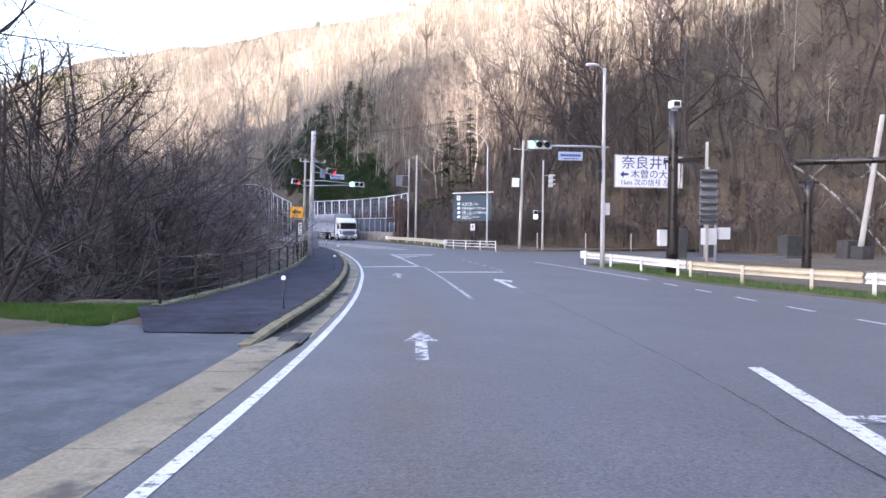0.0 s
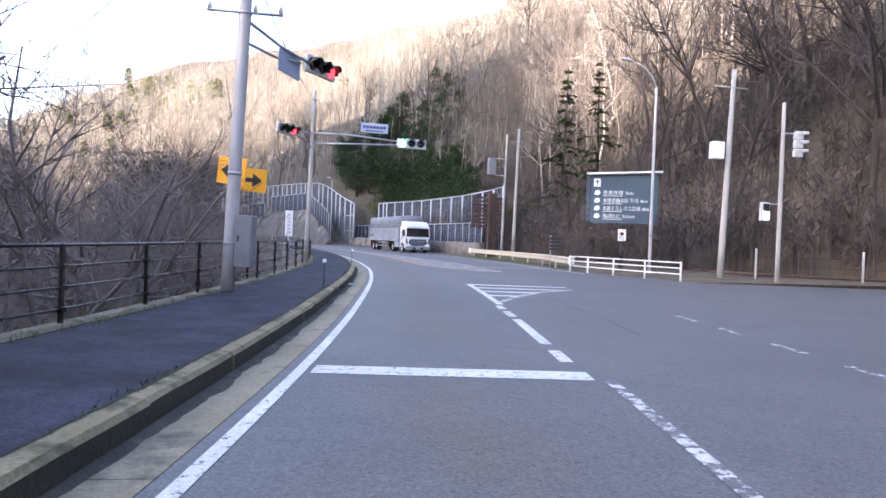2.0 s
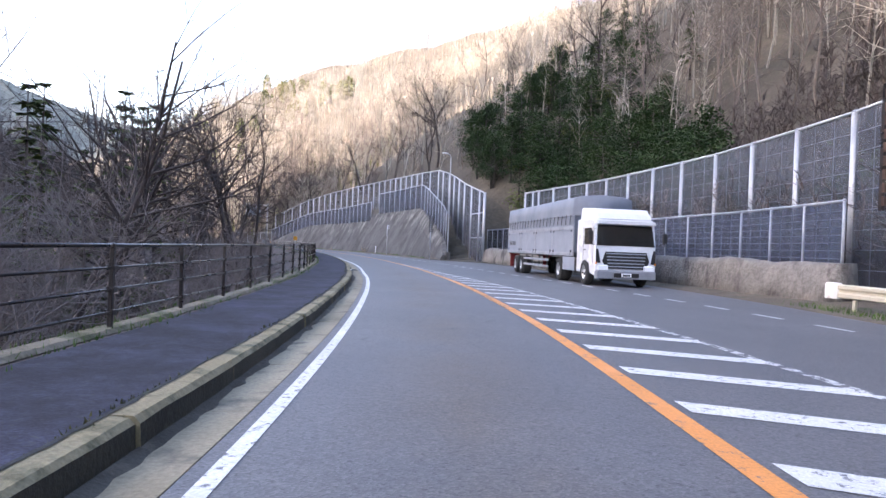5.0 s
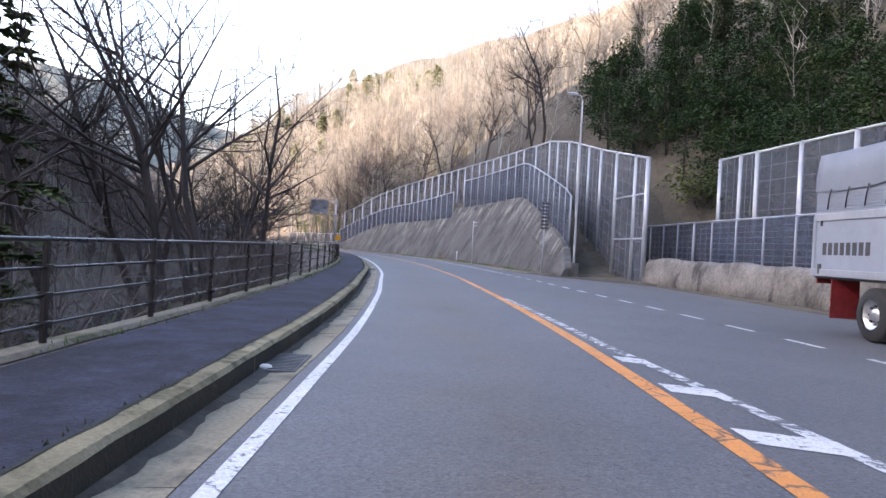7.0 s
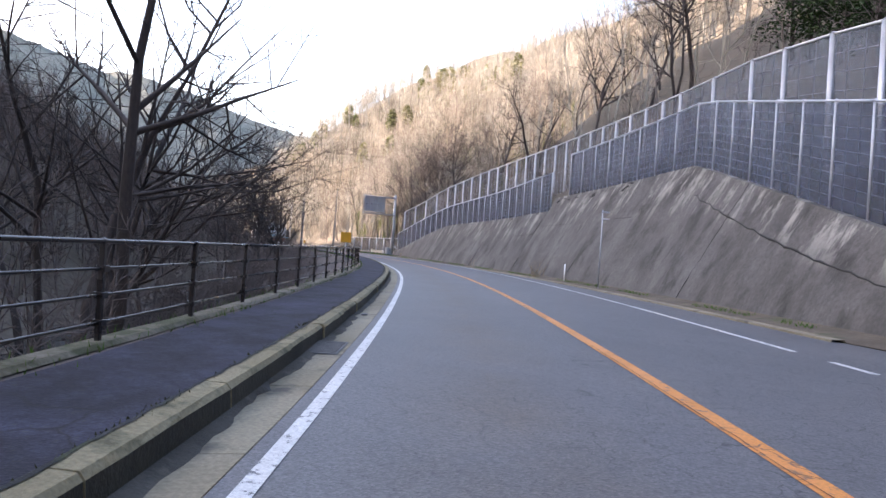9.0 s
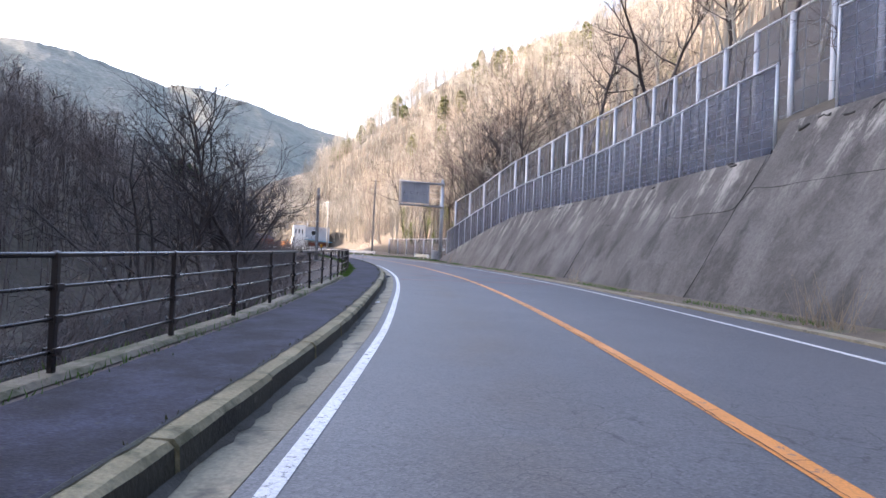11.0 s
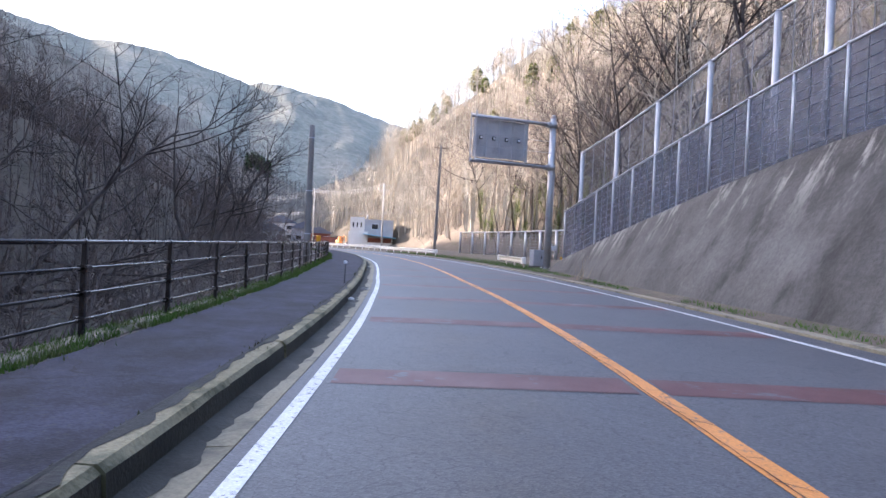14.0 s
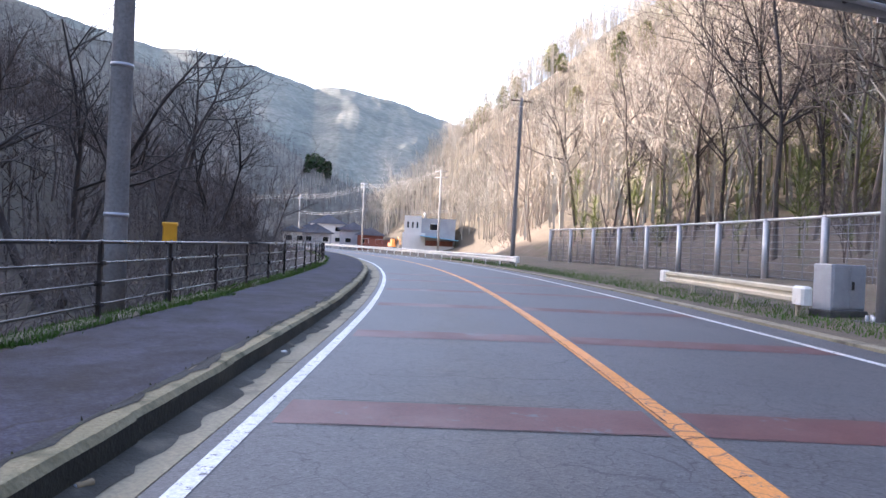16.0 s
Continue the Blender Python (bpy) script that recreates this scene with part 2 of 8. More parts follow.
def asphalt_material(name, c1, c2, seam=True):
    """Close aggregate: binder, small stones, pits, worn patches, an oily lane middle, cracks."""
    mat = material(name, c1, 0.6)
    nt = mat.node_tree
    b = nt.nodes["Principled BSDF"]
    pos = position(nt)
    col = mixc(nt, ramp(nt, noise_tex(nt, pos, 0.16, 5), [(0.3, (0, 0, 0)), (0.7, (1, 1, 1))]), c1, c2)
    patch = ramp(nt, noise_tex(nt, pos, 0.7, 6, 0.6), [(0.35, (0.88, 0.88, 0.89)), (0.7, (1.09, 1.09, 1.08))])
    col = mixc(nt, 1.0, col, patch, "MULTIPLY")
    clump = ramp(nt, noise_tex(nt, pos, 16, 3, 0.7), [(0.3, (0.86, 0.86, 0.87)), (0.7, (1.12, 1.12, 1.11))])
    col = mixc(nt, 0.8, col, clump, "MULTIPLY")
    stones = node(nt, "ShaderNodeTexVoronoi", Scale=58.0, Randomness=1.0)
    nt.links.new(pos, stones.inputs["Vector"])
    shade = ramp(nt, stones.outputs["Color"], [(0.0, (0.5, 0.5, 0.51)), (0.5, (0.95, 0.95, 0.95)), (1.0, (1.65, 1.64, 1.6))])
    col = mixc(nt, 0.7, col, shade, "MULTIPLY")
    pits = ramp(nt, noise_tex(nt, pos, 24, 2, 0.5), [(0.62, (0, 0, 0)), (0.69, (0.8, 0.8, 0.8))])
    col = mixc(nt, pits, col, (0.035, 0.035, 0.037))
    if seam:
        lane = nt.nodes.new("ShaderNodeAttribute")
        lane.attribute_name = "across"
        oil = ramp(nt, lane.outputs["Fac"], [(0.05, (0, 0, 0)), (0.155, (1, 1, 1)), (0.26, (0, 0, 0))])
        oil = mixc(nt, 1.0, oil, ramp(nt, noise_tex(nt, position(nt), 0.5, 5, 0.65), [(0.3, (0, 0, 0)), (0.65, (1, 1, 1))]), "MULTIPLY")
        col = mixc(nt, oil, col, mixc(nt, 1.0, col, (0.98, 0.82, 0.64), "MULTIPLY"))
        f = cracks(nt, 0.13, 0.0005, 0.07, 0.58)
        f2 = cracks(nt, 1.9, 0.011, 0.11, 0.53)
        col = mixc(nt, f, col, (0.018, 0.018, 0.019))
        col = mixc(nt, f2, col, (0.025, 0.025, 0.026))
    else:
        blot = ramp(nt, noise_tex(nt, position(nt), 1.5, 7, 0.7), [(0.38, (0.55, 0.54, 0.5)), (0.52, (1, 1, 1)), (0.64, (1.45, 1.45, 1.5))])
        col = mixc(nt, 1.0, col, blot, "MULTIPLY")
        f = cracks(nt, 0.35, 0.006, 0.25, 0.48)
        col = mixc(nt, f, col, (0.014, 0.014, 0.015))
    if seam:
        age = nt.nodes.new("ShaderNodeAttribute")
        age.attribute_name = "age"
        worn = mixc(nt, cracks(nt, 2.6, 0.016, 0.16, 0.47), (0.76, 0.755, 0.78), (0.34, 0.34, 0.35))
        fleck = ramp(nt, noise_tex(nt, position(nt), 9, 5, 0.75), [(0.58, (1, 1, 1)), (0.68, (0.6, 0.6, 0.61))])
        col = mixc(nt, age.outputs["Fac"], col, mixc(nt, 1.0, col, mixc(nt, 1.0, worn, fleck, "MULTIPLY"), "MULTIPLY"))
    nt.links.new(col, b.inputs["Base Color"])
    bump(nt, stones.outputs["Distance"], 0.3, 0.008, b)
    return mat


def pierced(mat, share):
    """Woven or pierced sheet: a share of the light passes straight through."""
    nt = mat.node_tree
    b, out = nt.nodes["Principled BSDF"], nt.nodes["Material Output"]
    tr, mx = nt.nodes.new("ShaderNodeBsdfTransparent"), nt.nodes.new("ShaderNodeMixShader")
    mx.inputs[0].default_value = 1 - share
    nt.links.new(tr.outputs[0], mx.inputs[1])
    nt.links.new(b.outputs[0], mx.inputs[2])
    nt.links.new(mx.outputs[0], out.inputs["Surface"])
    return mat


def glow(name, color, strength):
    mat = material(name, color, 0.3)
    b = mat.node_tree.nodes["Principled BSDF"]
    b.inputs["Emission Color"].default_value, b.inputs["Emission Strength"].default_value = (*color, 1), strength
    return mat


def by_place(name, stops, scale, rough=0.9, detail=5.0, fine=None):
    """Colour by a noise of the place, for woods and litter."""
    mat = material(name, stops[0][1], rough, 0, 0.2)
    nt = mat.node_tree
    col = ramp(nt, noise_tex(nt, position(nt), scale, detail, 0.6), stops)
    if fine:
        g = ramp(nt, noise_tex(nt, position(nt), fine, 4, 0.7), [(0.25, (0.5, 0.5, 0.5)), (0.75, (1.5, 1.5, 1.5))])
        col = mixc(nt, 0.8, col, g, "MULTIPLY")
    nt.links.new(col, nt.nodes["Principled BSDF"].inputs["Base Color"])
    return mat


ASPHALT_UNDER = (0.085, 0.085, 0.092)
m_asphalt = asphalt_material("asphalt", (0.1, 0.098, 0.102), (0.081, 0.08, 0.084))
m_walkway = asphalt_material("footway_asphalt", (0.03, 0.031, 0.05), (0.021, 0.0215, 0.034), False)
m_walkway.node_tree.nodes["Principled BSDF"].inputs["Roughness"].default_value = 0.88
m_walkway.node_tree.nodes["Principled BSDF"].inputs["Specular IOR Level"].default_value = 0.25
m_layby = asphalt_material("lay_by_asphalt", (0.064, 0.063, 0.069), (0.052, 0.052, 0.057), False)
m_white = worn_paint("worn_white_line", (0.56, 0.56, 0.55), ASPHALT_UNDER, 0.39, 11.0)
m_white_old = worn_paint("old_white_line", (0.55, 0.55, 0.54), ASPHALT_UNDER, 0.48)
m_orange = worn_paint("worn_orange_line", (0.62, 0.235, 0.05), (0.13, 0.10, 0.09), 0.37, 9.0)
_nt = m_orange.node_tree
_b = _nt.nodes["Principled BSDF"]
_src = _b.inputs["Base Color"].links[0].from_socket
_nt.links.new(mixc(_nt, cracks(_nt, 2.2, 0.035, 0.12, 0.5), _src, (0.06, 0.045, 0.04)), _b.inputs["Base Color"])
m_red = worn_paint("faded_red_surfacing", (0.1, 0.033, 0.031), ASPHALT_UNDER, 0.375, 1.8)
m_kerb = surface("kerb_concrete", (0.235, 0.2, 0.118), (0.16, 0.137, 0.08), 0.7, 30, 0.9, stain=((0.062, 0.06, 0.028), 2.3, (1, 1, 1), 0.5), relief=0.9, depth=0.014)
# for the upright kerb faces, much darker than the tops
m_kerb_face = surface("dark_kerb_face", (0.027, 0.025, 0.016), (0.016, 0.015, 0.01), 0.9, 22, 0.9, stain=((0.1, 0.092, 0.07), 1.9, (1, 1, 2.5), 0.63), relief=0.8, depth=0.014)
m_footing = surface("mossy_footing", (0.19, 0.165, 0.125), (0.12, 0.105, 0.075), 0.9, 16, 0.95, stain=((0.05, 0.055, 0.022), 1.5, (1, 1, 1), 0.48), relief=0.9, depth=0.03)
m_gutter = surface("gutter_concrete", (0.235, 0.208, 0.147), (0.172, 0.148, 0.1), 0.5, 26, 0.9, stain=((0.07, 0.064, 0.05), 1.6, (1, 1, 1), 0.53), relief=0.5)
m_concrete = surface("wall_concrete", (0.104, 0.097, 0.091), (0.058, 0.054, 0.05), 0.35, 9, 0.92, stain=((0.034, 0.03, 0.027), 0.7, (1.0, 1.0, 0.6), 0.52), relief=0.8, depth=0.03)
_nt = m_concrete.node_tree
_b = _nt.nodes["Principled BSDF"]
_src = _b.inputs["Base Color"].links[0].from_socket
_at, _ge, _se, _co = (_nt.nodes.new(k) for k in ("ShaderNodeAttribute", "ShaderNodeNewGeometry", "ShaderNodeSeparateXYZ", "ShaderNodeCombineXYZ"))
_at.attribute_name = "along"
_nt.links.new(_ge.outputs["Position"], _se.inputs[0])
_mu = _nt.nodes.new("ShaderNodeMath")
_mu.operation = "MULTIPLY"
_mu.inputs[1].default_value = 0.34
_nt.links.new(_se.outputs["Z"], _mu.inputs[0])
_nt.links.new(_at.outputs["Fac"], _co.inputs["X"])
_nt.links.new(_mu.outputs[0], _co.inputs["Y"])
_dark = ramp(_nt, noise_tex(_nt, _co.outputs[0], 0.75, 7, 0.7), [(0.54, (0, 0, 0)), (0.72, (0.55, 0.55, 0.55))])
_pale = ramp(_nt, noise_tex(_nt, _co.outputs[0], 0.85, 9, 0.75), [(0.51, (0, 0, 0)), (0.59, (0.75, 0.75, 0.75))])
_col = mixc(_nt, _dark, _src, (0.048, 0.044, 0.04))
_ri = _nt.nodes.new("ShaderNodeAttribute")
_ri.attribute_name = "rise"
_high = ramp(_nt, _ri.outputs["Fac"], [(0.5, (0.1, 0.1, 0.1)), (0.85, (1, 1, 1))])
_col = mixc(_nt, mixc(_nt, 1.0, _pale, _high, "MULTIPLY"), _col, (0.33, 0.31, 0.28))
_blot = ramp(_nt, noise_tex(_nt, position(_nt), 0.55, 8, 0.72), [(0.5, (0, 0, 0)), (0.64, (0.6, 0.6, 0.6))])
_nt.links.new(mixc(_nt, _blot, _col, (0.05, 0.045, 0.041)), _b.inputs["Base Color"])
m_rough_concrete = surface("old_block_concrete", (0.22, 0.2, 0.18), (0.115, 0.104, 0.093), 0.9, 7, 0.95, stain=((0.045, 0.04, 0.036), 1.1, (1, 1, 0.5), 0.52), relief=1.0, depth=0.07)
m_galv = surface("galvanised_steel", (0.44, 0.45, 0.48), (0.34, 0.35, 0.38), 1.2, 14, 0.5, 0.5, relief=0.05, stain=((0.24, 0.24, 0.25), 1.5, (2, 2, 0.5), 0.6))
m_pole_grey = surface("grey_painted_pole", (0.46, 0.46, 0.47), (0.38, 0.38, 0.40), 0.9, 10, 0.55, 0.1, relief=0.05, stain=((0.26, 0.25, 0.24), 1.2, (3, 3, 0.4), 0.6))
m_pole_concrete = surface("pole_concrete", (0.40, 0.39, 0.37), (0.32, 0.31, 0.295), 0.8, 20, 0.85, relief=0.2)
m_box_grey = surface("weathered_box_grey", (0.21, 0.22, 0.25), (0.17, 0.18, 0.2), 2, 12, 0.5, relief=0.05)
m_cabinet = surface("pale_grey_cabinet_paint", (0.34, 0.35, 0.375), (0.28, 0.29, 0.31), 2, 12, 0.5, relief=0.05, stain=((0.2, 0.19, 0.18), 1.6, (2, 2, 0.5), 0.6))
m_pole_dark = surface("weathered_pole_concrete", (0.2, 0.19, 0.185), (0.14, 0.133, 0.13), 0.8, 20, 0.85, relief=0.2, stain=((0.09, 0.085, 0.08), 1.2, (3, 3, 0.4), 0.56))
m_brown = surface("dark_brown_steel", (0.014, 0.011, 0.011), (0.024, 0.019, 0.018), 1.5, 12, 0.3, 0.0, relief=0.03)
m_rust = surface("rusty_steel", (0.085, 0.045, 0.032), (0.055, 0.033, 0.027), 1.5, 12, 0.75, relief=0.2)
m_rail_white = surface("white_painted_steel", (0.70, 0.69, 0.66), (0.60, 0.59, 0.56), 0.9, 8, 0.5, relief=0.05, stain=((0.38, 0.30, 0.22), 1.3, (1, 1, 1), 0.63))
m_rail_cream = surface("cream_painted_beam", (0.52, 0.47, 0.36), (0.44, 0.40, 0.31), 0.9, 8, 0.6, relief=0.05, stain=((0.30, 0.21, 0.14), 1.6, (1, 1, 1), 0.6))
m_panel = pierced(surface("barrier_sheet", (0.082, 0.1, 0.155), (0.05, 0.062, 0.1), 0.5, 22, 0.6, 0.25, stain=((0.035, 0.04, 0.055), 0.8, (1, 1, 0.3), 0.54), relief=0.3), 0.46)
m_net = pierced(surface("barrier_net", (0.12, 0.13, 0.16), (0.09, 0.098, 0.12), 0.5, 22, 0.6, 0.3, relief=0.2), 0.72)
m_net_dense = pierced(surface("dense_barrier_net", (0.12, 0.13, 0.16), (0.09, 0.098, 0.12), 0.5, 22, 0.6, 0.3, relief=0.2), 0.5)
m_black = material("black_plastic", (0.012, 0.012, 0.013), 0.5)
m_rubber = surface("tyre_rubber", (0.018, 0.018, 0.019), (0.03, 0.029, 0.028), 3, 30, 0.9)
m_chrome = surface("alloy_wheel", (0.62, 0.62, 0.63), (0.45, 0.45, 0.46), 4, 20, 0.32, 0.8, relief=0.0)
m_truck_white = surface("white_lorry_paint", (0.66, 0.67, 0.69), (0.58, 0.59, 0.61), 0.6, 6, 0.3, relief=0.0)
m_alu = surface("silver_body_panel", (0.30, 0.325, 0.38), (0.275, 0.30, 0.35), 0.8, 3, 0.45, 0.2, relief=0.0)
m_tarp = surface("grey_tarpaulin", (0.185, 0.2, 0.235), (0.15, 0.165, 0.2), 0.6, 3, 0.65, relief=0.15, depth=0.03)
m_glass_dark = material("dark_glass", (0.012, 0.014, 0.016), 0.06, 0, 0.6)
m_red_flap = surface("red_mudflap", (0.22, 0.015, 0.015), (0.16, 0.012, 0.012), 2, 10, 0.6)
m_steel_dark = surface("dark_chassis_steel", (0.05, 0.05, 0.053), (0.035, 0.035, 0.037), 2, 10, 0.6)
m_lens = material("clear_lens", (0.75, 0.76, 0.78), 0.12)
m_amber = material("amber_lens", (0.75, 0.22, 0.02), 0.2)
m_sign_white = surface("white_sign_sheet", (0.78, 0.79, 0.81), (0.72, 0.73, 0.76), 0.7, 5, 0.45, relief=0.0)
m_sign_blue = surface("slate_blue_sign_sheet", (0.04, 0.075, 0.11), (0.033, 0.063, 0.094), 0.6, 6, 0.5, relief=0.0)
m_ink_blue = material("dark_blue_lettering", (0.02, 0.035, 0.16), 0.5)
m_ink_white = material("white_lettering", (0.72, 0.74, 0.76), 0.5)
m_yellow = surface("yellow_sign_sheet", (0.78, 0.38, 0.02), (0.70, 0.33, 0.02), 1.0, 6, 0.4, relief=0.0)
m_green_on = glow("green_signal_light", (0.05, 0.95, 0.62), 5.0)
m_red_on = glow("red_signal_light", (1.0, 0.025, 0.035), 1.1)
m_white_on = glow("white_signal_light", (0.9, 0.95, 1.0), 2.0)
m_grass = by_place("verge_grass", [(0.3, (0.038, 0.088, 0.016)), (0.5, (0.06, 0.12, 0.022)), (0.68, (0.095, 0.12, 0.038)), (0.8, (0.045, 0.08, 0.02))], 1.7)
m_dry = by_place("dry_stems", [(0.3, (0.28, 0.22, 0.14)), (0.7, (0.20, 0.15, 0.10))], 1.0)
m_moss = by_place("kerb_moss", [(0.3, (0.035, 0.04, 0.018)), (0.7, (0.08, 0.075, 0.035))], 2.0)
m_bark = surface("grey_bark", (0.06, 0.048, 0.045), (0.035, 0.028, 0.026), 1.2, 18, 0.95, relief=0.5, stretch=(1, 1, 0.3))
m_bark_pale = surface("pale_bark", (0.20, 0.165, 0.14), (0.12, 0.097, 0.083), 0.5, 10, 0.95, relief=0.3, stretch=(1, 1, 0.3))
m_twig = by_place("bare_twigs", [(0.3, (0.08, 0.066, 0.064)), (0.55, (0.125, 0.104, 0.096)), (0.75, (0.073, 0.06, 0.058))], 0.15)
m_brush = by_place("grey_brush", [(0.3, (0.12, 0.104, 0.104)), (0.55, (0.185, 0.163, 0.157)), (0.75, (0.11, 0.095, 0.094))], 0.15)
m_wood = by_place("hillside_woods", [(0.25, (0.33, 0.305, 0.25)), (0.42, (0.38, 0.335, 0.275)), (0.55, (0.38, 0.36, 0.315)), (0.66, (0.4, 0.34, 0.265)), (0.8, (0.28, 0.295, 0.17))], 0.028)
m_needle = by_place("conifer_needles", [(0.3, (0.018, 0.036, 0.015)), (0.55, (0.033, 0.062, 0.021)), (0.8, (0.06, 0.085, 0.027))], 0.4)
m_cedar = by_place("cedar_needles", [(0.3, (0.045, 0.064, 0.027)), (0.55, (0.075, 0.098, 0.038)), (0.8, (0.115, 0.125, 0.05))], 0.4)
m_leaf = by_place("evergreen_leaves", [(0.3, (0.075, 0.11, 0.03)), (0.6, (0.12, 0.15, 0.045)), (0.8, (0.16, 0.17, 0.06))], 0.5)
m_spring = by_place("spring_foliage", [(0.3, (0.13, 0.16, 0.05)), (0.6, (0.18, 0.20, 0.075)), (0.8, (0.22, 0.22, 0.10))], 0.12)
m_litter = by_place("leaf_litter_ground", [(0.2, (0.052, 0.044, 0.034)), (0.4, (0.094, 0.08, 0.062)), (0.55, (0.068, 0.059, 0.045)), (0.7, (0.122, 0.104, 0.08)), (0.85, (0.064, 0.066, 0.038))], 0.045, fine=2.6)
m_soil = surface("verge_soil", (0.12, 0.09, 0.062), (0.075, 0.06, 0.043), 0.7, 12, 0.95, stain=((0.055, 0.065, 0.025), 0.8, (1, 1, 1), 0.55), relief=0.9, depth=0.04)
m_bank = surface("dark_bank_soil", (0.085, 0.066, 0.055), (0.055, 0.045, 0.04), 0.4, 8, 0.95, relief=0.8, depth=0.06)
m_rock = surface("river_rock", (0.24, 0.235, 0.24), (0.15, 0.145, 0.15), 0.8, 8, 0.9, relief=0.6, depth=0.03)
m_water = material("river_water", (0.03, 0.04, 0.045), 0.08)
m_roof = surface("dark_roof_tiles", (0.13, 0.145, 0.185), (0.09, 0.1, 0.135), 0.8, 12, 0.6)
m_plaster = surface("white_plaster", (0.72, 0.70, 0.67), (0.62, 0.60, 0.57), 0.6, 9, 0.85, relief=0.1)
m_plaster_grey = surface("grey_plaster", (0.37, 0.38, 0.4), (0.3, 0.31, 0.33), 0.6, 9, 0.85, relief=0.1)
m_blue_awning = surface("blue_sheet_roof", (0.16, 0.46, 0.66), (0.13, 0.4, 0.58), 0.8, 8, 0.6)
m_rustred = surface("weathered_red_boards", (0.22, 0.07, 0.05), (0.16, 0.06, 0.045), 1.5, 12, 0.8)
m_orange_paint = surface("orange_machine_paint", (0.55, 0.20, 0.04), (0.45, 0.16, 0.035), 1.2, 8, 0.5, relief=0.05)

# ---- the ground ----
WALL_TOP = [(149, 0.5), (150.4, 1.1), (152, 1.9), (168.6, 5.83), (186, 5.6), (186.4, 4.6), (195, 4.45), (210, 4.42), (217, 4.3), (220, 4.0), (223, 3.56), (226, 3.02), (229, 2.56), (232, 2.0), (235, 1.44), (238.2, 0.82), (239.4, 0.05)]
WALL_BASE = [(149, 9.7), (168, 9.6), (180, 9.0), (190, 8.4), (217, 8.4), (226, 8.5), (232, 8.85), (237, 9.2)]
BATTER = 0.56
FENCE_D = [(36.7, -3.8), (50, -3.34), (56, -3.15), (66, -2.85), (84, -2.6), (100, -2.45), (120, -2.42), (147, -2.27), (192, -2.17), (218, -2.52), (242, -2.95), (330, -2.9)]
ASPHALT_R = [(-90, 9), (20, 13.5), (33, 13.8), (40, 13.4), (46, 12.2), (58, 12.0), (58.5, 30), (74, 30), (74.5, 13.4), (77, 13.0), (83, 10.9), (100, 10.8), (106, 11.4), (144, 12.2), (149, 9.3), (152, 8.9), (180, 8.3), (190, 7.9), (205, 7.95), (236, 8.0), (300, 7.9), (420, 8)]
FOOT = [(-90, 46), (40, 44), (60, 38), (75, 27), (84, 18.5), (100, 17.5), (146, 18.4), (151, 18.6), (157, 16.2), (168, 14.0), (186, 13.4), (201, 12.6), (215, 12.2), (226, 12.0), (238, 13.0), (246, 15), (260, 18.5), (300, 18), (322, 27), (342, 38), (372, 37), (382, 30), (420, 38), (470, 58), (520, 80), (620, 125)]
FOOT_Z = [(-90, 0.0), (84, 0.2), (146, 0.8), (150, 1.8), (168.6, 5.7), (186, 5.2), (195, 4.4), (217, 4.2), (226, 2.9), (238, 0.6), (260, 0.4), (420, 0.2)]


def hill_right(s, d):
    x = np.maximum(d - lerp(s, FOOT), 0)
    top = lerp(s, [(150, 420), (230, 240), (330, 150), (420, 115), (620, 100)])
    ease = lerp(s, [(0, 0.7), (90, 0.85), (140, 0.95), (235, 0.9), (262, 0.55), (320, 0.6), (345, 0.9)])
    steep = lerp(s, [(0, 1.0), (110, 1.0), (150, 0.8), (220, 0.9), (300, 1.05), (345, 1.35), (420, 1.35), (620, 1.2)])
    gentle = np.where(x < 14, ease * x, ease * 14 + steep * (x - 14))
    return lerp(s, FOOT_Z) + top * (1 - np.exp(-gentle / top))


def bank_left(s, D, u):
    """D: metres to the left of the edge line; u: along the ridge."""
    low = lerp_np(D, [(0, -0.6), (2.5, -0.5), (4, -1.0), (8, -3.6), (11, -4.5), (22, -4.7), (27, -3.6), (36, -2.0), (60, 2.0)])
    high = lerp_np(D, [(0, -0.6), (2.5, -0.5), (4, -1.0), (8, -3.6), (11, -4.5), (18, -4.7), (22, -2.0), (30, 6.0), (40, 12.0), (60, 23.0), (150, 45)])
    over = lerp_np(D, [(0, -0.6), (2.5, -0.5), (4, -0.9), (7, -0.4), (11, 1.6), (16, 5.0), (24, 9.0), (40, 15.0), (60, 22.0), (150, 45)])
    k, k2 = lerp(s, [(120, 0), (190, 1)]), lerp(s, [(236, 0), (282, 1), (420, 1)])
    near = low + (high - low) * k + (over - high) * k2
    # unseen ridge added to block the sun; heights set the shadow edge
    top = np.interp(u, [-200, 0, 45, 80, 130, 178, 200, 222, 245, 262, 300, 420], [1100, 1000, 360, 125, 115, 135, 118, 92, 72, 45, 50, 60])
    rise = np.maximum(D - 60, 0)
    return near + top * (1 - np.exp(-1.15 * rise / top))


def lerp_np(x, table):
    return np.interp(x, [a for a, _ in table], [b for _, b in table])


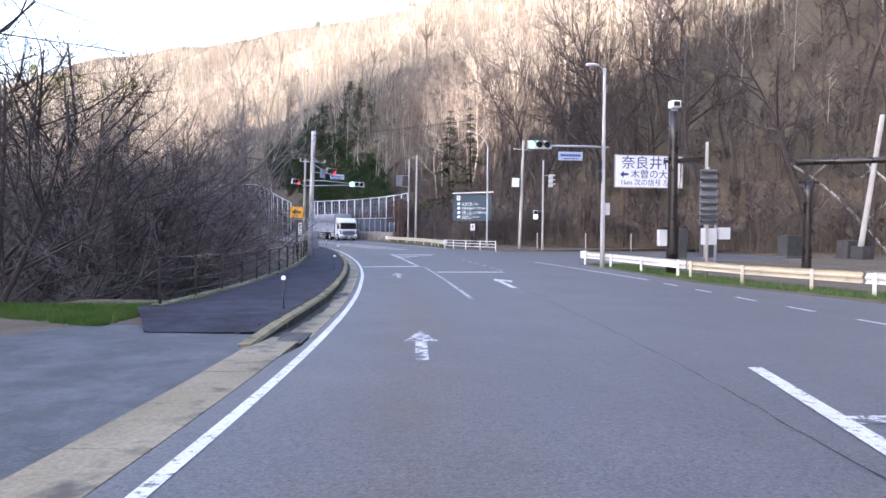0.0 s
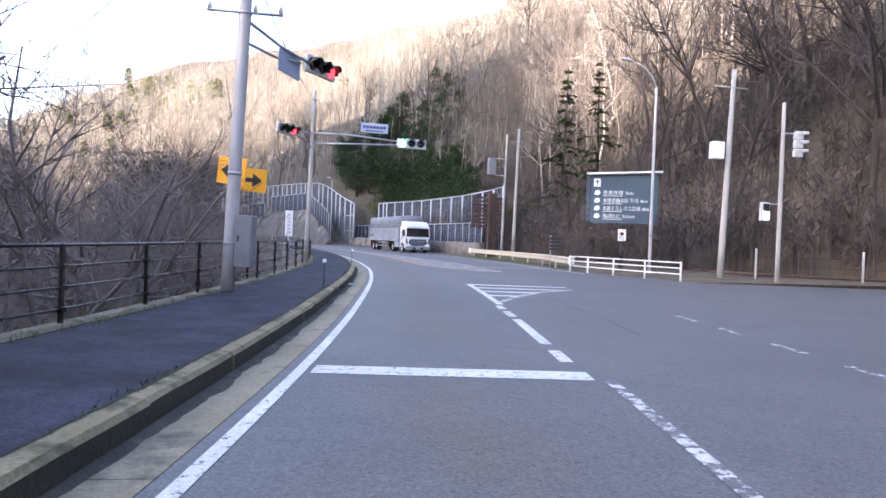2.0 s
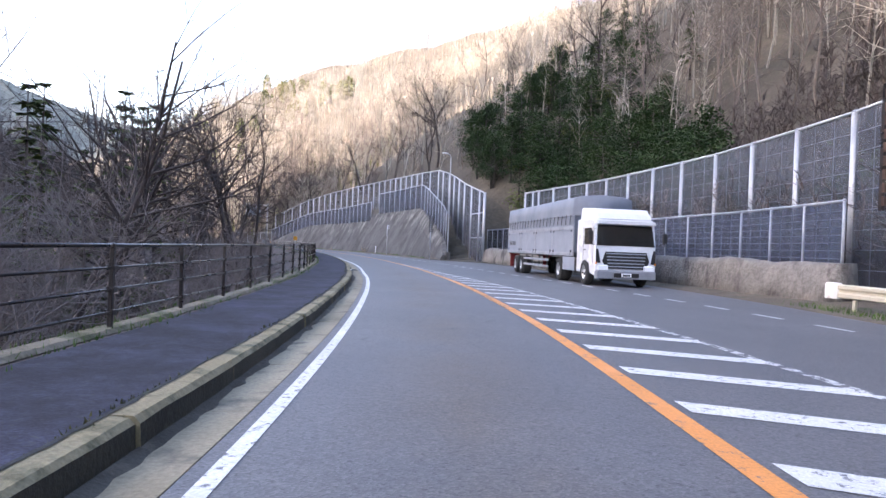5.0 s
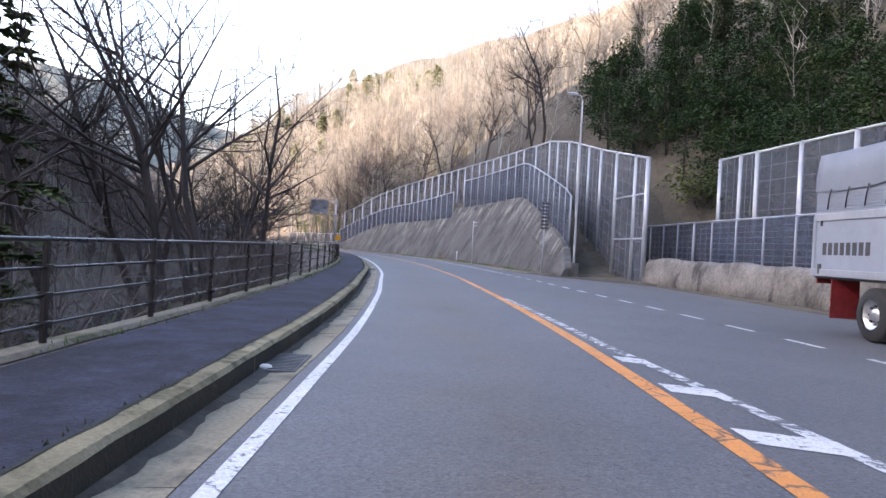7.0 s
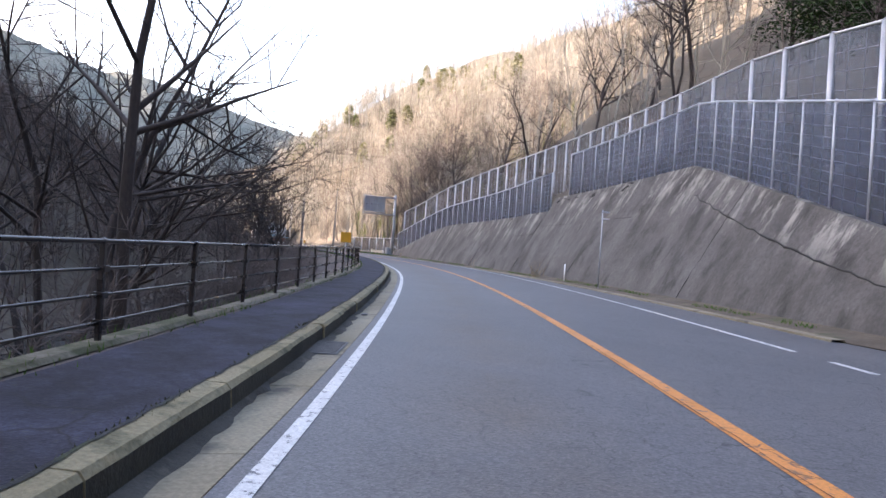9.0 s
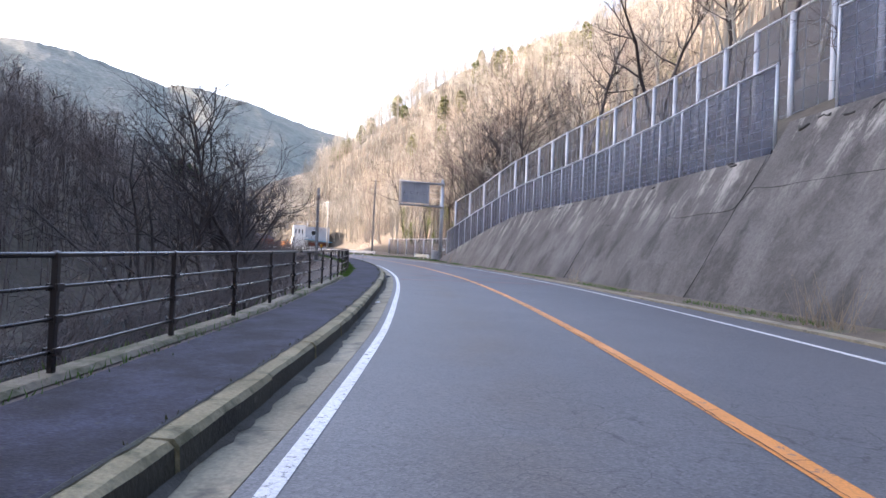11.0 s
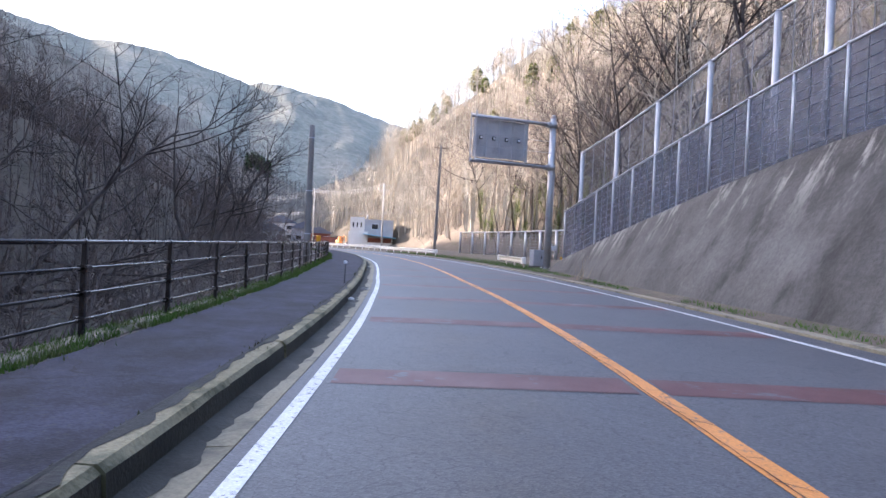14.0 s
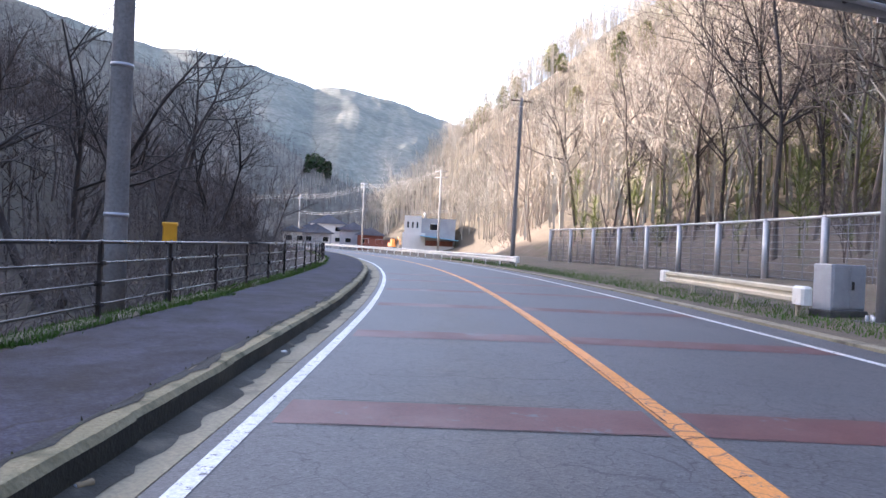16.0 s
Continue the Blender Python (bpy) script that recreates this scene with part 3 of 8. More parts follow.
def ground_height(X, Y, sink=True):
    X, Y = np.atleast_1d(X).astype(float), np.atleast_1d(Y).astype(float)
    s, d = to_sd(X, Y)
    u = -0.49 * X + 0.87 * Y
    right, left = hill_right(s, d), bank_left(s, -d, u)
    z = np.where(d > 0, right, left)
    if sink:
        z = np.where((d > 0) & (d < lerp(s, FOOT) + 5), np.minimum(z - 1.2, np.where(d < lerp(s, FOOT) + 1.0, -0.7, 99)), z)
        z = np.where((d <= 0) & (d > -9), z - 0.5, z)
    far = np.clip((np.hypot(X + 60, Y - 100) - 600) / 500, 0, 1)
    return z * (1 - far) + road_z(Y) * (np.abs(d) < 60)


def axis(a, b, step, reach):
    mid = list(np.arange(a, b + 0.01, step))
    lo, hi, g = [], [], step
    x = a
    while x > -reach:
        g *= 1.25
        x -= g
        lo.append(x)
    x, g = b, step
    while x < reach:
        g *= 1.25
        x += g
        hi.append(x)
    return np.array(lo[::-1] + mid + hi)


GX, GY = axis(-330, 150, 4.0, 2600), axis(-90, 420, 4.0, 2600)
gx, gy = np.meshgrid(GX, GY)
gz = ground_height(gx.ravel(), gy.ravel())
gs, gd = to_sd(gx.ravel(), gy.ravel())
rough_amount = np.clip((np.abs(gd - 5) - 14) / 30, 0, 1)
gz = gz + rough_amount * np.array([noise.noise((x * 0.035, y * 0.035, 0)) * 4.5 + noise.noise((x * 0.15, y * 0.15, 4)) * 0.8 for x, y in zip(gx.ravel(), gy.ravel())])
nx, ny = len(GX), len(GY)
terrain = Geo()
terrain.v = list(zip(gx.ravel().tolist(), gy.ravel().tolist(), gz.tolist()))
terrain.f = [(j * nx + i, j * nx + i + 1, (j + 1) * nx + i + 1, (j + 1) * nx + i) for j in range(ny - 1) for i in range(nx - 1)]
terrain.smooth = [True] * len(terrain.f)
setting("ground", terrain, m_litter, "wooded valley floor and slopes covered in brown leaf litter", "ground")

# the foot of the right slope and the left bank, finer
g = Geo()
g.sweep(-60, 143, 2, [(lambda s: lerp(s, ASPHALT_R) - 0.3, -0.05), (lambda s: lerp(s, ASPHALT_R) + 0.15, 0.03), (lambda s: lerp(s, FOOT), lambda s: 0.12 + lerp(s, FOOT_Z) * 0.8), (lambda s: lerp(s, FOOT) + 7, lambda s: float(hill_right(s, lerp(s, FOOT) + 7)) + 0.15)])
g.sweep(237, 330, 2, [(lambda s: lerp(s, ASPHALT_R) - 0.3, -0.05), (lambda s: lerp(s, ASPHALT_R) + 0.15, 0.04), (11.5, 0.15), (lambda s: lerp(s, FOOT), lambda s: 0.2 + lerp(s, FOOT_Z)), (lambda s: lerp(s, FOOT) + 7, lambda s: float(hill_right(s, lerp(s, FOOT) + 7)) + 0.15)])
setting("verge_right", g, m_soil, "bare soil verge at the foot of the wooded slope", "verge")
g = Geo()
g.sweep(143, 158, 1, [(lambda s: min(lerp(s, ASPHALT_R) - 0.3, 12.0), -0.04), (lambda s: lerp(s, ASPHALT_R) + 0.2, 0.04), (12.4, 0.1), (16.5, 0.3), (18.4, 0.8), (26, lambda s: float(hill_right(s, 26)) + 0.15), (34, lambda s: float(hill_right(s, 34)) + 0.1)])
setting("gully_floor", g, m_litter, "leaf-covered ground in the gap between the barriers", "ground")
g = Geo()
g.sweep(149.5, 237, 1.75, [(lambda s: lerp(s, WALL_BASE) + BATTER * lerp(s, WALL_TOP) + 0.2, lambda s: (lerp(s, WALL_TOP) - 0.05) * lerp(s, [(149.5, 0.0), (153, 0.1), (159, 1)])), (lambda s: lerp(s, FOOT) + 3, lambda s: (float(hill_right(s, lerp(s, FOOT) + 3)) + 0.2) * lerp(s, [(149.5, 0.02), (153, 0.35), (159, 1)])), (lambda s: lerp(s, FOOT) + 9, lambda s: float(hill_right(s, lerp(s, FOOT) + 9)) + 0.1)])
setting("slope_behind_wall", g, m_litter, "leaf-covered slope above the retaining wall", "slope")
g = Geo()
g.sweep(38, 330, 2, [(lambda s: lerp(s, FENCE_D) + 0.3, 0.165), (lambda s: lerp(s, FENCE_D) - 0.25, 0.14), (lambda s: lerp(s, FENCE_D) - 0.9, -0.35), (-6.5, -2.2), (-10.5, -4.4)])
setting("bank_left", g, m_bank, "steep dark earth bank falling to the stream", "bank")
g = Geo()
g.sweep(-60, 40, 2, [(-2.9, -0.02), (-6.5, 0.03), (-9.0, -0.2), (-14, -3.5)])
setting("verge_left", g, m_soil, "grassy soil verge beside the lay-by", "verge")
g = Geo()
g.sweep(-40, 340, 4, [(-26, -4.25), (-9, -4.25)])
setting("stream", g, m_water, "shallow dark stream below the road bank", "stream")

# ---- road, gutter, kerb, footway ----
def kerb_d(s):
    return float(lerp(s, [(30, -0.9), (32, -0.84), (34.5, -0.67), (40, -0.62), (70, -0.6), (126, -0.54), (145, -0.57), (190, -0.53), (215, -0.46), (235, -0.52), (262, -0.66)]))


g = Geo()
g.sweep(-90, 420, 1.0, [(lambda s: -0.29 if s < 32 else -0.17, 0.0), (1.5, 0.012), (3.1, 0.018), (5, 0.012), (lambda s: min(7.4, lerp(s, ASPHALT_R)), 0.0), (lambda s: lerp(s, ASPHALT_R), 0.0), (lambda s: lerp(s, ASPHALT_R) + 0.05, -0.12)])
road = setting("road", g, m_asphalt, "grey two-lane asphalt road with worn patches and fine cracks", "road")
att = road.data.attributes.new("across", "FLOAT", "POINT")
co = np.empty(len(road.data.vertices) * 3)
road.data.vertices.foreach_get("co", co)
road_s, road_d = to_sd(co[0::3], co[1::3])
att.data.foreach_set("value", (np.clip(road_d, 0, 10) / 10).astype(np.float32))
att = road.data.attributes.new("age", "FLOAT", "POINT")
att.data.foreach_set("value", np.clip((road_s - 165) / 30, 0, 1).astype(np.float32))
g = Geo()
g.sweep(-60, 34.6, 1.0, [(lambda s: -8.5 if s < 30 else lerp(s, [(30, -8.5), (33, -6.5), (34.6, -4.2)]), 0.0), (-3.0, 0.02), (-0.88, -0.004)])
setting("lay_by", g, m_layby, "asphalt lay-by level with the road", "lay-by")
g = Geo()
g.sweep(33.4, 420, 0.75, [(lambda s: lerp(s, [(33.4, -2.9), (35.4, -3.75), (36.5, -4.2)]) if s < 36.5 else ((lerp(s, FENCE_D) + 0.28) if s < 335 else -2.6), lambda s: lerp(s, [(33.4, 0.03), (35.5, 0.19)])), (lambda s: kerb_d(s) - 0.2, lambda s: lerp(s, [(33.4, 0.03), (35, 0.185)]))])
footway = setting("pavement", g, m_walkway, "dark asphalt footway behind the kerb", "pavement")
g = Geo()
g.sweep(36.4, 330, 1.0, [(lambda s: lerp(s, FENCE_D) - 0.1, 0.05), (lambda s: lerp(s, FENCE_D) - 0.1 + 0.03 * noise.noise((s * 0.7, 0, 3)), 0.215), (lambda s: lerp(s, FENCE_D) + 0.08 + 0.05 * noise.noise((s * 0.9, 4, 3)), 0.21), (lambda s: lerp(s, FENCE_D) + 0.14 + 0.05 * noise.noise((s * 0.9, 4, 3)), 0.17)])
setting("fence_footing", g, m_footing, "low weathered concrete strip under the railing", "footing")

# retaining wall of cast concrete, battered, with its coping and joints
g = Geo()
for a, b in ((149, 186.2), (186.2, 239.4)):
    top = (lambda s: lerp(s, WALL_TOP)) if a < 180 else (lambda s: lerp(max(s, 186.5), WALL_TOP))
    if a < 180:
        top = lambda s: lerp(min(s, 186.0), WALL_TOP)
    prof = [(lambda s: lerp(s, WALL_BASE), -0.2)]
    for k in (0.25, 0.5, 0.75, 1.0):
        prof.append(((lambda s, k=k, top=top: lerp(s, WALL_BASE) + BATTER * k * top(s) + 0.05 * noise.noise((s * 0.3, k * 2, 1))), (lambda s, k=k, top=top: k * top(s))))
    prof.append(((lambda s, top=top: lerp(s, WALL_BASE) + BATTER * top(s) + 0.4), top))
    prof.append(((lambda s, top=top: lerp(s, WALL_BASE) + BATTER * top(s) + 0.6), -0.3))
    g.sweep(a, b, 1.0, prof, closed=True)
wall = setting("retaining_wall", g, m_concrete, "battered cast concrete retaining wall, streaked and stained", "retaining wall")
att = wall.data.attributes.new("along", "FLOAT", "POINT")
co = np.empty(len(wall.data.vertices) * 3)
wall.data.vertices.foreach_get("co", co)
att.data.foreach_set("value", to_sd(co[0::3], co[1::3])[0].astype(np.float32))
rise = wall.data.attributes.new("rise", "FLOAT", "POINT")
sd_w = to_sd(co[0::3], co[1::3])[0]
rise.data.foreach_set("value", (co[2::3] / np.maximum(lerp(sd_w, WALL_TOP), 0.1)).astype(np.float32))
m_joint = material("dark_joint", (0.03, 0.029, 0.027), 0.95)
for s in (162.5, 176.0, 186.3, 199.0, 212.0):
    h = float(lerp(s, WALL_TOP))
    j = Geo()
    j.tube([P(s + 0.12 * noise.noise((i * 0.7, s, 0)), float(lerp(s, WALL_BASE)) + BATTER * h * i / 8 + 0.0, h * i / 8) for i in range(9)], 0.014, 5)
    part("joint", j, m_joint, wall)
# the long slanting crack and the spalled shelf line
def on_wall(s, k, out=0.03):
    h = float(lerp(s, WALL_TOP))
    return P(s, float(lerp(s, WALL_BASE)) + BATTER * k * h - out, k * h)
crack = Geo()
pts = [on_wall(166.6 - i * 0.34, 0.8 - 0.0068 * i + 0.025 * noise.noise((i * 0.6, 0, 0)), 0.0) for i in range(42)]
crack.tube(pts, [0.02 + 0.075 * abs(noise.noise((i * 0.45, 3, 0))) for i in range(42)], 5)
part("crack", crack, m_joint, wall, "long slanting dark crack")
rng = random.Random(19)
for s, k in [(rng.uniform(170, 216), rng.uniform(0.93, 0.995)) for _ in range(16)]:
    geo = Geo()
    n = rng.randint(3, 6)
    geo.tube([on_wall(s + 0.16 * i, k - 0.012 * i * rng.uniform(-0.5, 1.2), 0.0) for i in range(n)], [rng.uniform(0.02, 0.07) for _ in range(n)], 5)
    part("spall", geo, m_joint, wall, "dark broken hollow in the concrete")
# dark tube paints the broken shadow line along a ledge
geo = Geo()
geo.tube([on_wall(172 + 0.5 * i, 0.62 + 0.02 * noise.noise((i * 0.3, 8, 0)), 0.0) for i in range(56)], [0.008 + 0.012 * abs(noise.noise((i * 0.37, 1, 0))) for i in range(56)], 5)
part("ledge_line", geo, m_joint, wall, "thin dark line for the shadow of a casting ledge")
g = Geo()
g.sweep(150, 237, 1.0, [(lambda s: min(lerp(s, WALL_BASE) - 0.5 + 0.1 * noise.noise((s * 0.4, 0, 0)), lerp(s, ASPHALT_R) - 0.03), 0.02), (lambda s: lerp(s, WALL_BASE) - 0.2, 0.09), (lambda s: lerp(s, WALL_BASE) + 0.12, 0.16)])
setting("wall_foot_verge", g, m_soil, "strip of soil and weeds along the wall foot", "verge")
g = Geo()
g.sweep(152, 330, 1.0, [(lambda s: lerp(s, ASPHALT_R) - 0.28, 0.0), (lambda s: lerp(s, ASPHALT_R) - 0.28, 0.05), (lambda s: lerp(s, ASPHALT_R) - 0.02, 0.06), (lambda s: lerp(s, ASPHALT_R), -0.05)])
setting("edge_strip_right", g, m_gutter, "low pale concrete edging on the far side of the road", "edging")

# ---- road markings ----
def strip(name, mat, label, s0, s1, d, width, lift=0.02, step=1.0, parent=None):
    geo = Geo()
    fd = d if callable(d) else (lambda s: d)
    geo.sweep(s0, s1, step, [(lambda s: fd(s) - width / 2, lambda s: crown(fd(s) - width / 2) + lift - 0.014), (lambda s: fd(s) + width / 2, lambda s: crown(fd(s) + width / 2) + lift - 0.014)])
    return tagged(part(name, geo, mat, parent), label, "road marking", kind="structure")


def crown(d):
    return float(np.interp(d, [-0.17, 1.5, 3.1, 5, 7.4], [0, 0.012, 0.018, 0.012, 0.0]))


def bar(name, mat, label, corners):
    """A painted shape given by (s, d) corners."""
    geo = Geo()
    geo.add([P(s, d, crown(d) + 0.007) for s, d in corners], [tuple(range(len(corners)))])
    return tagged(part(name, geo, mat), label, "road marking", kind="structure")


strip("edge_line", m_white, "worn white line along the road edge", -60, 400, 0.0, 0.118)
strip("centre_line", m_orange, "worn orange no-overtaking centre line", 84, 400, lambda s: lerp(s, [(84, 3.12), (86, 2.99), (90, 2.96), (100, 3.08), (110, 3.13), (400, 3.12)]), 0.19)
flare = [(84.0, 3.12), (83.0, 3.22), (82.2, 3.42), (81.6, 3.67), (81.0, 4.0), (80.4, 4.33), (79.9, 4.68), (79.5, 5.25), (79.2, 6.0)]
g = Geo()
for i, (s, d) in enumerate(flare):
    a, b = flare[max(i - 1, 0)], flare[min(i + 1, len(flare) - 1)]
    n = Vector((b[1] - a[1], a[0] - b[0])).normalized() * 0.095
    g.v += [tuple(P(s + n.x, d + n.y, crown(d) + 0.008)), tuple(P(s - n.x, d - n.y, crown(d) + 0.008))]
    if i:
        g.f.append((2 * i - 2, 2 * i - 1, 2 * i + 1, 2 * i))
        g.smooth.append(False)
tagged(part("centre_line_flare", g, m_orange), "orange line bending away at the crossing", "road marking", kind="structure")
bar("cross_line", m_white, "white line across the end of the hatched wedge", [(83.4, 6.1), (84.6, 9.9), (84.8, 9.9), (83.6, 6.1)])
strip("edge_line_right", m_white, "worn white line along the far edge", 150, 400, lambda s: lerp(s, [(150, 6.75), (190, 7.05), (235, 7.0), (256, 6.7), (400, 6.7)]), 0.14)
strip("edge_line_right", m_white, "worn white line along the far edge", 80, 97, lambda s: lerp(s, [(80, 10.5), (90, 10.0), (97, 9.4)]), 0.14)
for s in np.arange(98, 150, 2.0):
    strip("lane_dash", m_white, "short white dash beside the lay-by", s, s + 1.0, lambda q: lerp(q, [(97, 9.4), (105, 8.8), (115, 8.0), (122, 7.35), (135, 6.9), (150, 6.75)]), 0.14)
strip("edge_line_right", m_white, "worn white line along the far edge", 48, 60, lambda s: lerp(s, [(48, 11.0), (60, 10.2)]), 0.14)
for s in np.arange(24, 48, 2.6):
    strip("lane_dash", m_white, "short white dash at the road edge", s, s + 1.1, lambda q: lerp(q, [(20, 10.2), (35, 10.4), (48, 11.0)]), 0.14)
for s in np.arange(53.0, 62, 1.75):
    strip("lane_dash", m_white_old, "short faded guide dash in the crossing", s, s + 0.9, 6.5, 0.14)
strip("lane_line", m_white_old, "worn white line between the lanes", 40, 56, 3.15, 0.125)
for s, e in ((57.0, 57.8), (58.3, 61.1), (61.5, 62.4), (62.8, 63.5)):
    strip("lane_dash", m_white, "short white dash between the lanes", s, e, 2.92, 0.16)
bar("stop_line", m_white, "white stop line across the lane", [(56.0, 0.12), (56.0, 3.0), (56.42, 3.0), (56.42, 0.12)])
bar("stop_line", m_white, "white stop line across the turning lane", [(51.8, 3.3), (51.8, 6.35), (52.25, 6.35), (52.25, 3.3)])
bar("lane_line", m_white, "worn white line at the turning lane's start", [(25.8, 4.5), (30.2, 5.45), (30.2, 5.62), (25.8, 4.7)])
bar("lane_line", m_white_old, "worn white branch of the turning lane's line", [(27.6, 5.02), (27.7, 6.2), (27.95, 6.2), (27.85, 5.02)])


def arrow_mark(s, d, turn=False):
    if turn:
        bar("turn_arrow", m_white, "white right-turn arrow on the turning lane", [(s, d), (s + 3.0, d + 0.07), (s + 3.4, d + 0.02), (s + 4.2, d + 0.17), (s + 3.4, d + 0.69), (s + 2.6, d + 0.57), (s + 3.0, d + 0.27), (s + 0.05, d + 0.19)])
    else:
        bar("straight_arrow", m_white_old, "worn white straight-ahead arrow", [(s, d - 0.09), (s + 1.7, d - 0.09), (s + 1.7, d - 0.27), (s + 3.0, d), (s + 1.7, d + 0.27), (s + 1.7, d + 0.09), (s, d + 0.09)])


arrow_mark(30.7, 1.58)
arrow_mark(48.6, 1.48)
arrow_mark(43.9, 4.93, True)
# first hatched triangle
tri_r = lambda s: lerp(s, [(64.2, 3.15), (66.0, 3.9), (67.4, 4.7), (69.0, 6.2), (70.2, 6.3)])
strip("hatch_edge", m_white, "white border of the hatched triangle", 63.8, 70.2, 3.0, 0.16)
bar("hatch_edge", m_white_old, "white border of the hatched triangle", [(64.2, 3.1), (66.0, 3.9), (67.6, 4.8), (69.0, 6.2), (69.2, 6.1), (67.8, 4.65), (66.2, 3.75), (64.4, 3.0)])
for s in (65.9, 67.2, 68.5, 69.8):
    bar("hatch_bar", m_white, "white bar of the hatched triangle", [(s, 3.05), (s + 0.05, float(tri_r(s)) - 0.1), (s + 0.42, float(tri_r(s + 0.4)) - 0.1), (s + 0.4, 3.05)])
# long hatched wedge beside the orange line
wedge_r = lambda s: lerp(s, [(78, 6.3), (83.8, 6.2), (89, 5.95), (92.7, 5.5), (110, 4.6), (117, 4.0), (123, 3.45), (131, 3.25)])
strip("hatch_edge", m_white_old, "white border of the hatched wedge", 84, 131, wedge_r, 0.16)
for s in np.arange(80.1, 122, 1.66):
    a = float(lerp(s, [(80, 4.85), (80.9, 4.2), (81.8, 3.75), (83.4, 3.38), (85, 3.2), (90, 3.15), (100, 3.26), (124, 3.3)]))
    b = float(wedge_r(s - 0.8))
    k = 0.37 * (b - a)
    bar("hatch_bar", m_white, "white bar of the hatched wedge", [(s, a), (s - k, b), (s - k + 0.4, b), (s + 0.4, a)])
for s in (195.07, 199.8, 204.5, 209.3, 214.1, 218.6, 223.4, 229.2, 235.0, 239.5, 244.2, 248.9, 253.6, 258.3):
    g = Geo()
    for a, b in ((0.13, 2.98), (3.26, 6.9)):
        g.sweep(s - 0.36, s + 0.36, 0.36, [(a + (b - a) * i / 4, crown(a + (b - a) * i / 4) + 0.004) for i in range(5)])
    tagged(part("red_strip", g, m_red), "faded red anti-slip strip across the road", "road marking", kind="structure")

# cracks across the lane
for s0, d0, d1, skew in ((182.6, 0.1, 5.8, 0.17), (204.6, 0.2, 3.0, -0.05), (135.2, 0.3, 2.8, 0.1), (236.4, 0.4, 2.9, 0.06)):
    geo = Geo()
    n = 40
    for i in range(n + 1):
        d = d0 + (d1 - d0) * i / n
        s = s0 + skew * (d - d0) + 0.10 * noise.noise((i * 0.35, s0, 0))
        w = 0.003 + 0.007 * abs(noise.noise((i * 0.5, s0, 4)))
        geo.v += [tuple(P(s - w, d, crown(d) + 0.0105)), tuple(P(s + w, d, crown(d) + 0.0105))]
        if i:
            geo.f.append((2 * i - 2, 2 * i - 1, 2 * i + 1, 2 * i))
            geo.smooth.append(False)
    tagged(part("road_crack", geo, m_joint), "thin dark crack across the lane", "crack", kind="structure")

for pts_, name_ in (([(22, 4.3), (26.5, 4.4), (30.5, 4.73), (35.6, 4.95), (44, 5.2)], "a"), ([(59.5, 4.6), (62, 4.67), (64.5, 4.6), (68, 4.45)], "b")):
    geo = Geo()
    n = 160
    for i in range(n + 1):
        q = pts_[0][0] + (pts_[-1][0] - pts_[0][0]) * i / n
        d = float(lerp(q, pts_)) + 0.05 * noise.noise((i * 0.21, pts_[0][0], 2))
        w = 0.004 + 0.012 * abs(noise.noise((i * 0.33, pts_[0][0], 4)))
        geo.v += [tuple(P(q, d - w, crown(d) + 0.005)), tuple(P(q, d + w, crown(d) + 0.005))]
        if i:
            geo.f.append((2 * i - 2, 2 * i - 1, 2 * i + 1, 2 * i))
            geo.smooth.append(False)
    tagged(part("road_crack", geo, m_joint), "long dark seam crack along the turning lane", "crack", kind="structure")

# the centre line's own cracks: one along its left side, short ones across it
def thin_crack(points, width, seed):
    geo = Geo()
    for i, (q, d) in enumerate(points):
        a, b = points[max(i - 1, 0)], points[min(i + 1, len(points) - 1)]
        n = Vector((b[1] - a[1], a[0] - b[0]))
        n = n.normalized() * (width * (0.35 + 1.1 * abs(noise.noise((i * 0.53, seed, 1)))))
        geo.v += [tuple(P(q + n.x, d + n.y, crown(d) + 0.0115)), tuple(P(q - n.x, d - n.y, crown(d) + 0.0115))]
        if i:
            geo.f.append((2 * i - 2, 2 * i - 1, 2 * i + 1, 2 * i))
            geo.smooth.append(False)
    return geo


rng = random.Random(61)
line_d = lambda q: float(lerp(q, [(84, 3.12), (86, 2.99), (90, 2.96), (100, 3.08), (110, 3.13), (400, 3.12)]))
for k, (a, b) in enumerate(((101, 108), (140, 149), (152, 168), (170, 203), (204, 214), (215, 233), (235, 250))):
    n = int((b - a) / 0.12)
    pts_ = [(a + (b - a) * i / n, line_d(a) - 0.062 + 0.035 * noise.noise((i * 0.11, k, 0)) + 0.015 * noise.noise((i * 0.6, k, 3))) for i in range(n + 1)]
    tagged(part("road_crack", thin_crack(pts_, 0.009, k), m_joint), "dark crack along the worn centre line", "crack", kind="structure")
cross = Geo()
q = 98.0
while q < 250:
    q += rng.uniform(0.25, 1.5) * (1.0 if q > 165 else 2.4)
    d0, d1, lean = line_d(q) - 0.11, line_d(q) + rng.uniform(-0.02, 0.11), rng.uniform(-0.25, 0.1)
    c = thin_crack([(q + lean * i / 6 + 0.02 * noise.noise((i, q, 0)), d0 + (d1 - d0) * i / 6) for i in range(7)], 0.007, q)
    cross.add(c.v, c.f)
tagged(part("cross_cracks", cross, m_joint), "many short dark cracks across the centre line", "cracks", kind="stuff")
